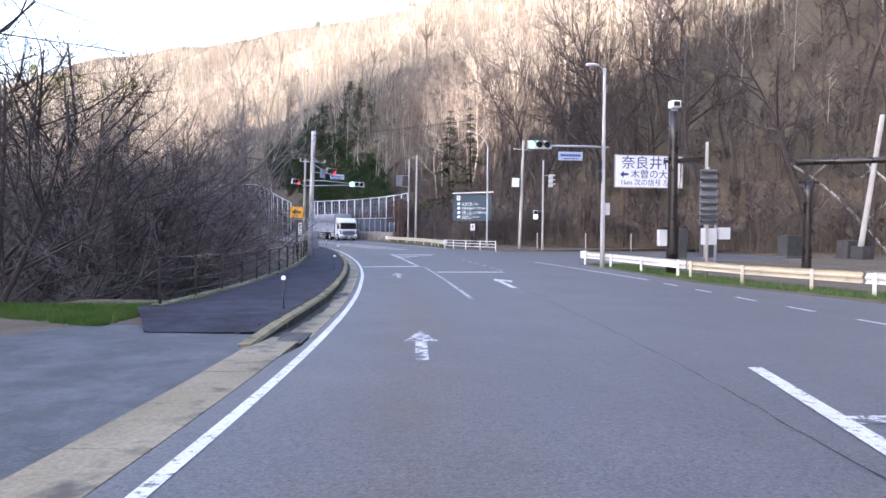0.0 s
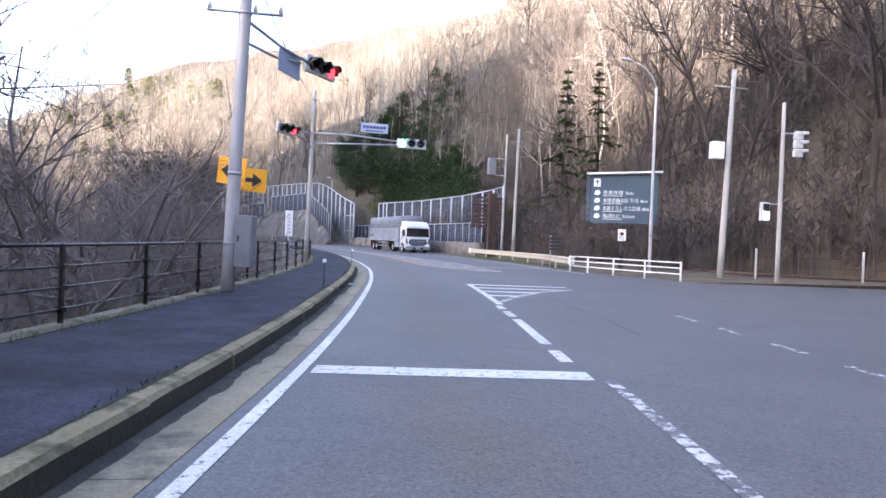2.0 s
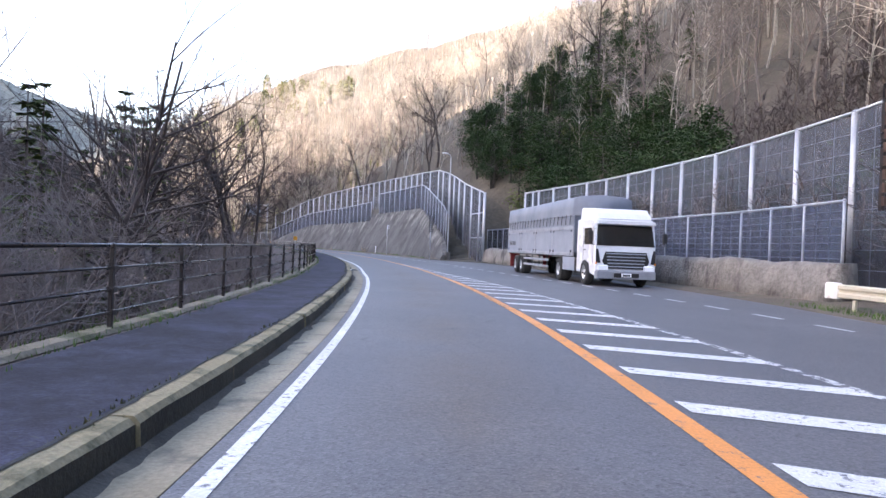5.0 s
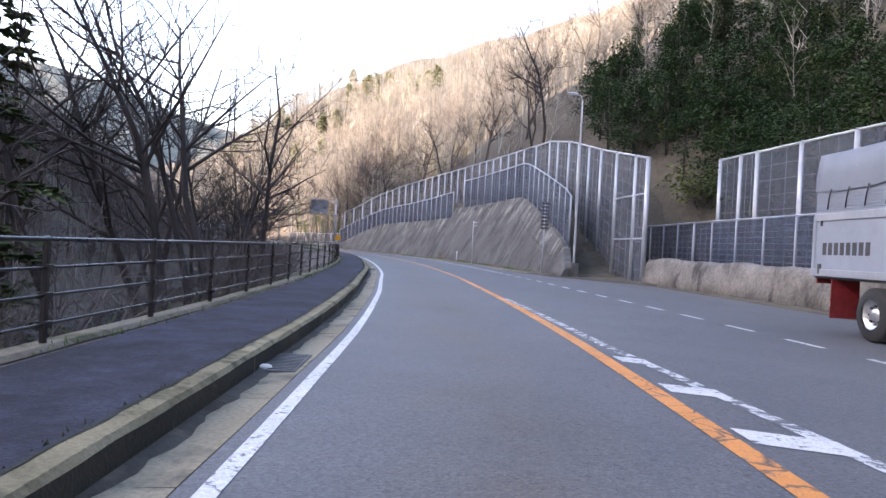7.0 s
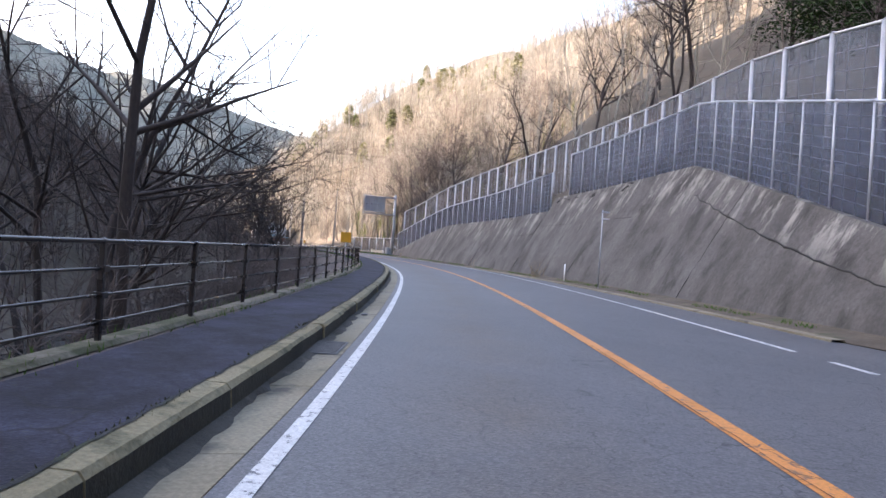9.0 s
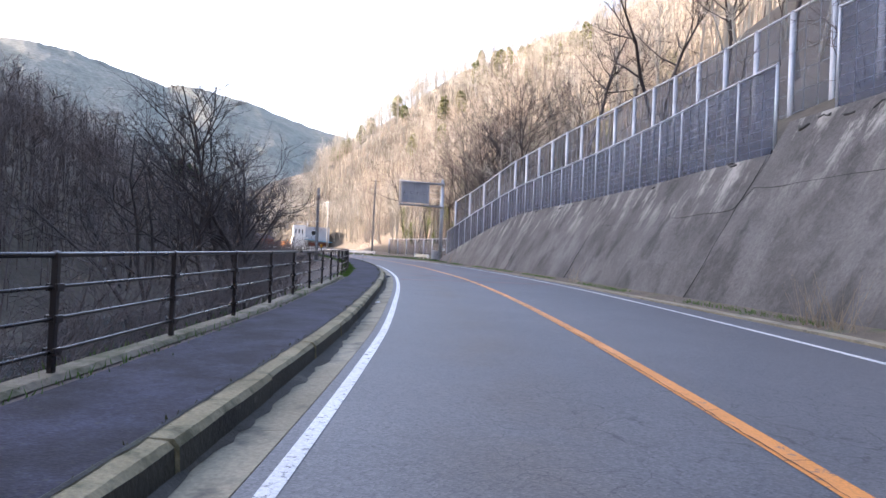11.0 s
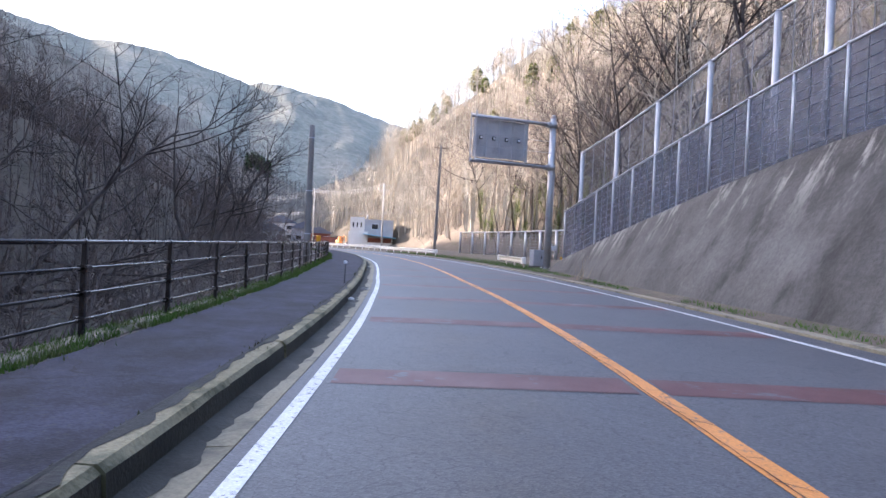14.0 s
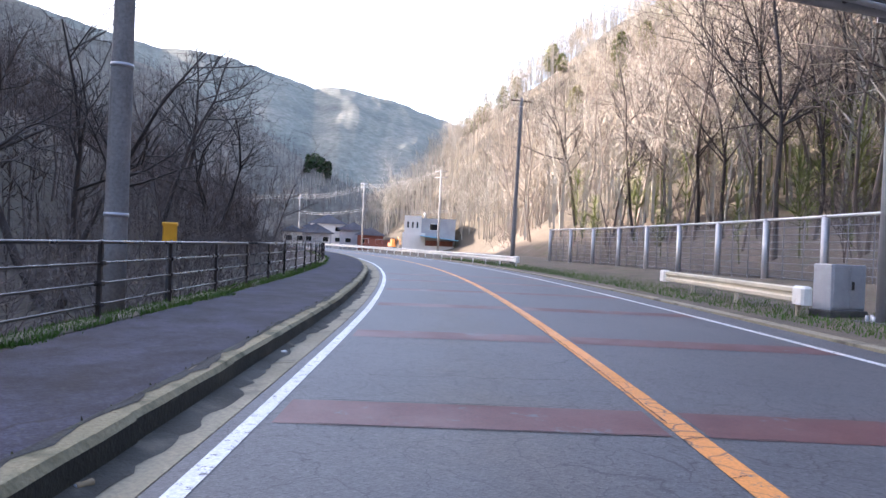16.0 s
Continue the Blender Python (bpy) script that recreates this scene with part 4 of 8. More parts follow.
for q in (195.07, 199.8, 204.5, 209.3, 214.1, 218.6, 223.4, 229.2, 235.0):
    for e in (-0.37, 0.36):
        d1 = rng.uniform(2.2, 6.0)
        d0 = rng.uniform(0.1, 1.2)
        n = int((d1 - d0) / 0.1)
        tagged(part("road_crack", thin_crack([(q + e + 0.02 * noise.noise((i * 0.4, q, e)), d0 + (d1 - d0) * i / n) for i in range(n + 1)], 0.008, q + e), m_joint), "dark crack along the edge of a red strip", "crack", kind="structure")
# ---- the brown railing on the left ----
POSTS = []
for a, b, n in ((36.7, 50.3, 6), (50.3, 119.8, 29), (119.8, 145.4, 11), (145.4, 190.7, 19), (190.7, 216.7, 11), (216.7, 238.3, 9), (238.3, 327.5, 37)):
    POSTS += [a + (b - a) * i / n for i in range(n)]
POSTS.append(327.5)


def fence_foot(s):
    return float(lerp(s, FENCE_D))


post_geo = Geo()
post_geo.cbox(-0.026, 0.026, -0.03, 0.03, -0.05, 0.965, 0.008)
post_geo.add([(-0.026, -0.03, 0.965), (0.026, -0.03, 0.965), (0.026, 0.03, 0.965), (-0.026, 0.03, 0.965), (0, 0, 0.985)], [(0, 1, 4), (1, 2, 4), (2, 3, 4), (3, 0, 4)])
for z in (0.18, 0.44, 0.69):
    post_geo.cbox(-0.05, -0.026, -0.05, 0.05, z - 0.03, z + 0.03, 0.004)
    post_geo.cbox(0.026, 0.05, -0.05, 0.05, z - 0.03, z + 0.03, 0.004)
post_mesh = post_geo.mesh("post")
post_mesh.materials.append(m_brown)
railing = thing("railing", "dark brown steel railing with four bars along the footway", "railing", M(36.7, fence_foot(36.7), 0.2))
inv = railing.matrix_world.inverted()
for s in POSTS:
    ob = new("post", post_mesh)
    ob.parent = railing
    lean = Matrix.Rotation(radians(random.uniform(-0.8, 0.8)), 4, "Y") @ Matrix.Rotation(radians(random.uniform(-0.6, 0.6)), 4, "X")
    ob.matrix_local = inv @ M(s, fence_foot(s), 0.2) @ lean
for z, r in ((0.18, 0.015), (0.44, 0.015), (0.69, 0.015), (0.945, 0.023)):
    for i in range(0, len(POSTS) - 1, 8):
        run = POSTS[i:i + 9]
        geo = Geo()
        geo.tube([inv @ P(s, fence_foot(s), 0.2 + z) for s in run], r, 8)
        part("rail", geo, m_brown, railing)

# ---- delineators, litter, covers ----
def delineator(s, d, z=0.19, height=0.6, white=True):
    t = thing("road_delineator", "thin grey post with a round reflector at the kerb", "road delineator", M(s, d, z), "kerb delineators")
    geo = Geo()
    geo.tube([(0, 0, 0), (0, 0, height)], 0.013, 8)
    part("post", geo, m_steel_dark, t)
    geo = Geo()
    geo.spin([(0.001, -0.012), (0.042, -0.012), (0.05, 0), (0.042, 0.012), (0.001, 0.012)], 16, Matrix.Translation((0, 0, height)) @ Matrix.Rotation(radians(90), 4, "Z"))
    part("reflector", geo, m_sign_white, t, "round white reflector")
    geo = Geo()
    geo.tube([(0, 0, 0), (0, 0, 0.03)], [0.035, 0.02], 8)
    part("foot", geo, m_steel_dark, t)


for s, d, *tall_ in ((35.9, -1.12), (50.8, -1.15), (64.9, -0.9), (79.15, -0.74), (220.5, -0.81, 0.53)):
    delineator(s, d, 0.19, *tall_)

# ---- poles ----
def pole(name, s, d, height, r0, r1, mat, label, bands=(), base_z=0.1, lean=0.0):
    t = thing(name, label, "pole", M(s, d, base_z) @ Matrix.Rotation(radians(lean), 4, "Y"))
    geo = Geo()
    n = 6
    geo.tube([(0, 0, height * i / n - 0.1 * (i == 0)) for i in range(n + 1)], [r0 + (r1 - r0) * i / n for i in range(n + 1)], 16)
    part("shaft", geo, mat, t)
    for z in bands:
        k = r0 + (r1 - r0) * z / height
        geo = Geo()
        geo.tube([(0, 0, z - 0.03), (0, 0, z + 0.03)], k + 0.012, 16)
        part("band", geo, m_galv, t)
    return t


def signal_head(parent, at, lit, arm_along=1):
    """A flat three-lamp head that faces -y; at: its centre."""
    x, y, z = at
    geo = Geo()
    geo.cbox(x - 0.62, x + 0.62, y - 0.06, y + 0.07, z - 0.2, z + 0.2, 0.03)
    head = part("signal_head", geo, m_steel_grey, parent, "flat grey three-lamp signal housing", bevel=0.01)
    for k, name in enumerate(("green", "amber", "red")):
        cx = x - 0.39 + 0.39 * k
        mat = {"green": m_green_on, "amber": m_amber, "red": m_red_on}[name] if lit == name else m_lens_dark
        geo = Geo()
        geo.spin([(0.001, 0.0), (0.13, 0.0), (0.145, 0.02)], 18, Matrix.Translation((cx, y - 0.085, z)) @ Matrix.Rotation(radians(90), 4, "Z"))
        part(name + "_lens", geo, mat, head)
        geo = Geo()
        n = 14
        v, f = [], []
        for i in range(n + 1):
            a = radians(-20) + radians(220) * i / n
            v += [(cx + 0.165 * math.cos(a), y - 0.06, z + 0.165 * math.sin(a)), (cx + 0.165 * math.cos(a), y - 0.28 + 0.12 * (math.sin(a) < 0.2), z + 0.165 * math.sin(a))]
        f = [(2 * i, 2 * i + 1, 2 * i + 3, 2 * i + 2) for i in range(n)]
        geo.add(v, f, True)
        ob = part("visor", geo, m_black, head)
        ob.modifiers.new("thickness", "SOLIDIFY").thickness = 0.008
    return head


m_steel_grey = surface("grey_signal_housing", (0.52, 0.53, 0.54), (0.44, 0.45, 0.46), 2, 12, 0.5, relief=0.05)
m_lens_dark = material("unlit_signal_lens", (0.012, 0.012, 0.014), 0.25)


# the blue-grey tint paints back-lit shade onto the name plates
m_plate = surface("shade_blue_plate", (0.34, 0.41, 0.54), (0.3, 0.37, 0.5), 0.7, 5, 0.45, relief=0.0)


def name_plate(parent, x, y, z, w=1.15, h=0.4):
    geo = Geo()
    geo.cbox(x - w / 2, x + w / 2, y - 0.015, y + 0.015, z - h / 2, z + h / 2, 0.012)
    plate = part("name_plate", geo, m_plate, parent, "crossing name plate tinted blue as in shade, with blue lettering bars")
    for a, b, c, e in ((-0.42, 0.42, 0.0, 0.11), (-0.32, 0.32, -0.13, -0.08)):
        geo = Geo()
        n = 7 if c == 0 else 14
        for i in range(n):
            q = x + (a + (b - a) * (i + 0.1) / n) * w
            geo.box(q, q + (b - a) * 0.78 / n * w, y - 0.02, y - 0.015, z + c - 0.02, z + e - 0.02)
        part("lettering_bar", geo, m_ink_blue, plate)


# signal pole on the left side of the crossing
t = pole("signal_pole", 78.2, -2.68, 7.3, 0.105, 0.08, m_pole_concrete, "slim concrete signal pole with two arms beside the railing", (4.75, 5.5, 6.9), 0.1, 1.2)
for z, x1 in ((5.55, 3.6), (5.1, 3.55)):
    g = Geo()
    g.tube([(0, 0, z), (1.6, 0, z + (0.02 if z > 5.3 else 0.1)), (x1, 0, 5.45 if z > 5.3 else 5.3)], 0.035, 10)
    part("arm", g, m_galv, t)
signal_head(t, (4.15, -0.1, 5.38), "green")
name_plate(t, 2.55, -0.1, 5.92)
g = Geo()
g.tube([(0, 0, 5.5), (-0.7, -2.0, 5.34)], 0.035, 10)
g.tube([(0, 0, 4.9), (-0.25, -0.7, 5.12), (-0.7, -2.0, 5.24)], 0.03, 10)
part("side_arm", g, m_galv, t)
hd = signal_head(t, (0, 0, 0), "red")
hd.matrix_local = Matrix.Translation((-0.86, -2.25, 5.28)) @ Matrix.Rotation(radians(60), 4, "Z") @ Matrix.Rotation(radians(6), 4, "X")

# grey steel pole with its control box, and the span wire
t = pole("control_pole", 63.1, -2.62, 7.4, 0.135, 0.12, m_pole_grey, "grey steel pole with a control cabinet beside the footway", (1.0, 2.4, 5.6), 0.15, 1.8)
g = Geo()
g.cbox(0.13, 0.47, -0.22, 0.18, 0.55, 1.58, 0.02)
cab = part("cabinet", g, m_box_grey, t, "blue-grey steel control cabinet", bevel=0.008)
g = Geo()
g.cbox(0.15, 0.45, -0.245, -0.22, 0.72, 1.5, 0.012)
part("cabinet_door", g, m_box_grey, cab)
g = Geo()
g.box(0.19, 0.22, -0.27, -0.245, 1.05, 1.17)
part("handle", g, m_black, cab)
g = Geo()
g.tube([(-0.75, 0, 5.62), (0.75, 0, 5.62)], 0.03, 8)
part("crossbar", g, m_galv, t)
g = Geo()
g.tube([(0, 0, 5.5), (0.5, 1.4, 5.36), (1.1, 2.9, 5.33)], 0.035, 10)
g.tube([(0, 0, 5.05), (0.42, 1.3, 5.1), (0.8, 2.2, 5.25)], 0.03, 10)
part("side_arm", g, m_galv, t)
hd = signal_head(t, (0, 0, 0), "red")
hd.matrix_local = Matrix.Translation((1.15, 3.04, 5.36)) @ Matrix.Rotation(radians(62), 4, "Z") @ Matrix.Rotation(radians(6), 4, "X")
g = Geo()
g.cbox(-0.55, 0.55, -0.015, 0.015, -0.26, 0.26, 0.012)
plate = part("name_plate", g, m_plate, t, "grey-white crossing name plate seen from the side")
plate.matrix_local = Matrix.Translation((0.62, 1.8, 5.1)) @ Matrix.Rotation(radians(74), 4, "Z")
for x in (-0.7, 0.7, 0.2):
    g = Geo()
    g.tube([(x, 0, 5.62), (x, 0, 5.68), (x, 0, 5.78)], [0.03, 0.05, 0.03], 8)
    part("insulator", g, m_steel_grey, t)
g = Geo()
a, b = P(63.1, -2.53, 7.3), P(54.9, 12.1, 8.6)
g.tube([a.lerp(b, i / 24) + Vector((0, 0, -1.0 * 4 * (i / 24) * (1 - i / 24) * 0.35)) for i in range(25)], 0.018, 6)
tagged(part("span_wire", g, m_black), "black cable sagging across the road between poles", "cable")
g = Geo()
a, b = P(63.1, -2.53, 7.2), P(78.2, -2.68, 7.2)
g.tube([a.lerp(b, i / 16) + Vector((0, 0, -1.2 * (i / 16) * (1 - i / 16))) for i in range(17)], 0.014, 6)
tagged(part("span_wire", g, m_black), "black cable sagging between two poles", "cable")

# signal pole with street lamp on the right
t = pole("signal_pole", 54.9, 12.1, 9.9, 0.12, 0.07, m_pole_grey, "tall grey pole carrying a signal arm and a street lamp", (2.7, 5.85, 6.1), 0.05)
g = Geo()
g.tube([(0.25, 0, 5.98), (-1.5, 0, 6.0), (-3.0, 0, 6.0)], [0.06, 0.055, 0.045], 10)
part("arm", g, m_galv, t)
signal_head(t, (-3.35, -0.1, 6.02), "green")
name_plate(t, -1.75, -0.08, 5.5, 1.25, 0.42)
g = Geo()
g.cbox(-0.3, -0.1, -0.1, 0.1, 4.2, 4.75, 0.03)
g.cbox(-0.3, -0.1, -0.1, 0.1, 4.85, 5.35, 0.03)
part("side_signal", g, m_black, t, "dark side signal seen edge-on")
g = Geo()
g.tube([(0, 0, 9.7), (-0.25, 0, 10.0), (-0.6, 0, 10.05)], 0.035, 8)
part("lamp_arm", g, m_galv, t)
g = Geo()
g.spin([(0.001, -0.34), (0.11, -0.3), (0.15, 0.0), (0.1, 0.32), (0.001, 0.36)], 12, Matrix.Translation((-0.65, 0, 10.05)) @ Matrix.Diagonal((1, 1, 0.5, 1)))
part("lamp_head", g, m_sign_white, t)
g = Geo()
g.cbox(0.1, 0.32, -0.15, 0.15, 2.6, 3.2, 0.02)
part("junction_box", g, m_steel_grey, t)

# pedestrian signal pole and the utility pole across the side road
t = pole("signal_pole", 75.4, 17.0, 7.5, 0.095, 0.075, m_pole_concrete, "slim concrete pole with a side signal and a walk signal", (3.3, 6.2), 0.05)
g = Geo()
g.tube([(0, 0, 6.25), (0.55, 0, 6.25)], 0.03, 8)
g.tube([(0, 0, 3.3), (-0.6, 0, 3.3)], 0.025, 8)
part("arm", g, m_galv, t)
g = Geo()
for k in range(3):
    g.cbox(0.5, 0.85, -0.15, 0.1, 5.3 + 0.36 * k, 5.62 + 0.36 * k, 0.04)
    g.cbox(0.62, 0.98, -0.3, -0.02, 5.5 + 0.36 * k, 5.6 + 0.36 * k, 0.02)
part("side_signal", g, m_steel_grey, t, "upright signal turned to the side road")
g = Geo()
g.cbox(-0.85, -0.5, -0.12, 0.12, 2.6, 3.35, 0.03)
walk_box = part("walk_signal", g, m_steel_grey, t, "walk signal with a lit lower lamp")
g = Geo()
g.box(-0.81, -0.54, -0.135, -0.12, 2.66, 2.95)
part("lit_lamp", g, m_white_on, walk_box)
g = Geo()
g.box(-0.81, -0.54, -0.135, -0.12, 3.0, 3.29)
part("dark_lamp", g, m_black, walk_box)
t = pole("utility_pole", 77.8, 15.98, 9.4, 0.15, 0.1, m_pole_concrete, "leaning concrete utility pole with a white box", (5.4, 6.6, 7.2, 8.6), 0.1, 1.8)
g = Geo()
g.cbox(-0.85, -0.3, -0.2, 0.2, 5.35, 6.1, 0.03)
part("equipment_box", g, m_sign_white, t, "white equipment box")
g = Geo()
g.tube([(-0.9, 0, 8.6), (0.7, 0, 8.6)], 0.035, 8)
part("crossbar", g, m_galv, t)
t = pole("street_lamp", 80.9, 14.2, 9.2, 0.09, 0.06, m_pole_grey, "slim grey street lamp with a curved arm", (1.5,), 0.1)
g = Geo()
g.tube([(0, 0, 9.1), (-0.25, 0, 9.7), (-0.8, 0, 10.2), (-1.4, 0, 10.4)], [0.05, 0.045, 0.04, 0.035], 8)
part("arm", g, m_pole_grey, t)
g = Geo()
g.spin([(0.001, -0.32), (0.1, -0.26), (0.13, 0.05), (0.08, 0.3), (0.001, 0.33)], 12, Matrix.Translation((-1.6, 0, 10.42)) @ Matrix.Rotation(radians(10), 4, "Y") @ Matrix.Diagonal((1, 1, 0.55, 1)))
part("lamp_head", g, m_steel_grey, t)

# yellow arrow boards and a narrow white board in the railing line
def arrow_board(s, d, zc, w, h, left, tilt):
    t = thing("arrow_board", "yellow board with black arrow on a dark post", "sign", M(s, d, 0.2))
    geo = Geo()
    geo.tube([(0, 0, -0.1), (0, 0, zc - 0.2)], 0.04, 10)
    part("post", geo, m_brown, t)
    rot = Matrix.Translation((0, -0.06, zc - 0.2)) @ Matrix.Rotation(radians(tilt), 4, "Y") @ Matrix.Rotation(radians(-14 if left else 6), 4, "Z")
    geo = Geo()
    geo.cbox(-w / 2, w / 2, -0.012, 0.012, -h / 2, h / 2, 0.008, rot)
    part("board", geo, m_yellow, t)
    k = -1 if left else 1
    shape = [(-0.36, -0.06), (0.08, -0.06), (0.08, -0.2), (0.36, 0.0), (0.08, 0.2), (0.08, 0.06), (-0.36, 0.06)]
    geo = Geo()
    geo.prism([(k * x * w, z * h * 1.5) for x, z in shape][::k], -0.02, -0.012, rot)
    part("arrow", geo, m_black, t)


arrow_board(66.6, -3.43, 2.9, 0.763, 0.657, True, 5)
arrow_board(68.75, -3.43, 2.85, 0.912, 0.657, False, 3)
t = thing("white_notice", "narrow white notice board on a thin post", "sign", M(75.0, -3.1, 0.2))
g = Geo()
g.tube([(0, 0, 0), (0, 0, 1.3)], 0.025, 8)
part("post", g, m_galv, t)
g = Geo()
g.cbox(-0.14, 0.14, -0.03, -0.01, 1.1, 2.05, 0.01)
brd = part("board", g, m_sign_white, t)
g = Geo()
for k in range(6):
    g.box(-0.06, 0.06, -0.035, -0.03, 1.2 + 0.13 * k, 1.29 + 0.13 * k)
part("lettering_bar", g, m_steel_grey, brd)

# ---- signs on the right ----
t = thing("tourist_sign", "slate-blue roofed direction sign on a brown post", "sign", M(82.2, 13.3, 0.0, -24))
g = Geo()
g.cbox(-1.62, 1.72, -0.05, 0.05, 2.55, 5.05, 0.02)
board = part("board", g, m_sign_blue, t)
g = Geo()
g.prism([(-1.85, 5.02), (1.9, 5.14), (1.9, 5.24), (-1.85, 5.12)], -0.3, 0.25)
part("roof", g, m_rail_white, t, "thin pale sloping roof")
for k in range(7):
    g = Geo()
    g.cbox(-1.84, -1.66, -0.04, 0.04, 2.62 + 0.335 * k, 2.9 + 0.335 * k, 0.01)
    part("side_slat", g, m_sign_blue, t)
g = Geo()
g.cbox(-0.12, 0.12, -0.1, 0.1, -0.2, 2.55, 0.02)
part("post", g, m_brown, t)
for k, (txt, w) in enumerate((("奈良井宿 1km", 1.5), ("木曽漆器の町 平沢 4km", 2.2), ("木曽くらしの工芸館 6km", 2.3), ("塩尻I.C 31km", 1.6))):
    z = 4.02 - 0.4 * k
    writing("lettering", txt, 0.25, m_ink_white, board, -1.0, -0.056, z, w)
    g = Geo()
    for i in range(9):
        g.box(-1.0 + 0.11 * i, -0.92 + 0.11 * i, -0.055, -0.05, z - 0.09, z - 0.055)
    part("lettering_bar", g, m_ink_white, board)
    g = Geo()
    g.prism([(-1.45, z), (-1.25, z - 0.05), (-1.12, z + 0.06), (-1.2, z + 0.22), (-1.38, z + 0.2)], -0.056, -0.05)
    part("pictogram", g, m_ink_white, board)
g = Geo()
g.box(-1.48, -1.14, -0.056, -0.05, 4.42, 4.84)
plate = part("pictogram_plate", g, m_ink_white, board)
g = Geo()
g.prism([(-1.33, 4.47), (-1.29, 4.47), (-1.29, 4.65), (-1.2, 4.6), (-1.31, 4.79), (-1.42, 4.6), (-1.33, 4.65)], -0.062, -0.056)
part("arrow", g, m_sign_blue, plate)
t = thing("small_notice", "small white notice with a red dot under the blue sign", "sign", M(82.2, 13.3, 0.0, -24) @ Matrix.Translation((0.02, -0.14, 1.95)))
g = Geo()
g.cbox(-0.2, 0.2, -0.012, 0.012, -0.3, 0.3, 0.01)
brd = part("board", g, m_sign_white, t)
g = Geo()
g.spin([(0.001, 0), (0.1, 0), (0.1, 0.004)], 18, Matrix.Translation((0, -0.013, 0.06)) @ Matrix.Rotation(radians(90), 4, "Z") @ Matrix.Rotation(radians(180), 4, "Y"))
part("dot", g, m_red_flap, brd)
g = Geo()
for k in range(3):
    g.box(-0.14, 0.14, -0.016, -0.012, -0.25 + 0.06 * k, -0.215 + 0.06 * k)
part("lettering_bar", g, m_steel_grey, brd)

t = thing("billboard", "white roadside billboard with dark blue lettering", "billboard", M(76, 27.3, 0.0, -4))
g = Geo()
g.cbox(-3.2, 3.2, -0.06, 0.06, 5.55, 8.3, 0.03)
board = part("board", g, m_sign_white, t)
g = Geo()
for x0, x1, z0, z1 in ((-3.25, 3.25, 5.5, 5.57), (-3.25, 3.25, 8.28, 8.35), (-3.25, -3.18, 5.5, 8.35), (3.18, 3.25, 5.5, 8.35)):
    g.box(x0, x1, -0.075, 0.07, z0, z1)
part("frame", g, m_galv, t)
writing("lettering", "奈良井宿", 1.2, m_ink_blue, board, -2.6, -0.068, 7.25, 5.1, 0.01)
writing("lettering", "木曽の大橋", 0.85, m_ink_blue, board, -1.75, -0.068, 6.38, 4.4, 0.008)
writing("lettering", "1km 次の信号 左折", 0.6, m_ink_blue, board, -2.6, -0.068, 5.75, 5.2, 0.006)
g = Geo()
g.prism([(-2.75, 6.65), (-2.4, 6.95), (-2.4, 6.75), (-1.95, 6.75), (-1.95, 6.55), (-2.4, 6.55), (-2.4, 6.35)], -0.07, -0.06)
part("arrow", g, m_ink_blue, board)
for x in (-2.2, 2.2):
    g = Geo()
    g.tube([(x, 0.15, -0.5), (x, 0.15, 8.2)], 0.1, 10)
    part("post", g, m_rust, t)

# dark louvred boards on a rusty post, two poles and a box
t = thing("louvred_board", "dark brown louvred board on rusty steel posts", "sign board", M(102.0, 12.6, 0.0, 12))
for x in (-0.1, 0.35):
    g = Geo()
    g.cbox(x - 0.14, x + 0.14, -0.16, 0.16, -0.2, 5.35, 0.02)
    part("post", g, m_rust, t)
for k in range(9):
    for x0, x1 in ((-1.75, -0.28), (0.52, 1.5)):
        g = Geo()
        g.prism([(x0, 0), (x1, 0), (x1, 0.2), (x0, 0.2)], -0.03, 0.03, Matrix.Translation((0, 0, 2.5 + 0.285 * k)) @ Matrix.Rotation(radians(0), 4, "X"))
        part("louvre", g, m_rust, t)
for x in (-1.7, -0.95, 1.45):
    g = Geo()
    g.box(x - 0.05, x + 0.05, 0.03, 0.1, 2.4, 5.1)
    part("batten", g, m_brown, t)
pole("utility_pole", 100.9, 14.2, 10.4, 0.14, 0.1, m_pole_concrete, "grey concrete utility pole by the barrier end", (4.5, 6.5), 0.1, 0.8)
t = pole("utility_pole", 101.6, 13.5, 10.0, 0.1, 0.08, m_pole_concrete, "slim concrete pole with a speaker cabinet", (6.6, 8.0), 0.1, 0.8)
g = Geo()
g.cbox(-1.5, -0.9, -0.25, 0.25, 6.7, 8.0, 0.03)
part("cabinet", g, m_box_grey, t, "grey upright cabinet on brackets")
g = Geo()
g.tube([(-1.0, 0, 6.65), (0, 0, 6.65)], 0.035, 8)
g.tube([(-1.0, 0, 8.0), (0, 0, 8.0)], 0.03, 8)
part("bracket", g, m_galv, t)
t = thing("slatted_marker", "small grey slatted board on a post", "sign", M(86.2, 11.0, 0.0))
g = Geo()
g.tube([(0, 0, -0.2), (0, 0, 1.85)], 0.03, 8)
part("post", g, m_galv, t)
for k in range(4):
    g = Geo()
    g.cbox(-0.05, 0.6, -0.04, -0.02, 1.0 + 0.2 * k, 1.14 + 0.2 * k, 0.01)
    part("slat", g, m_steel_dark, t)

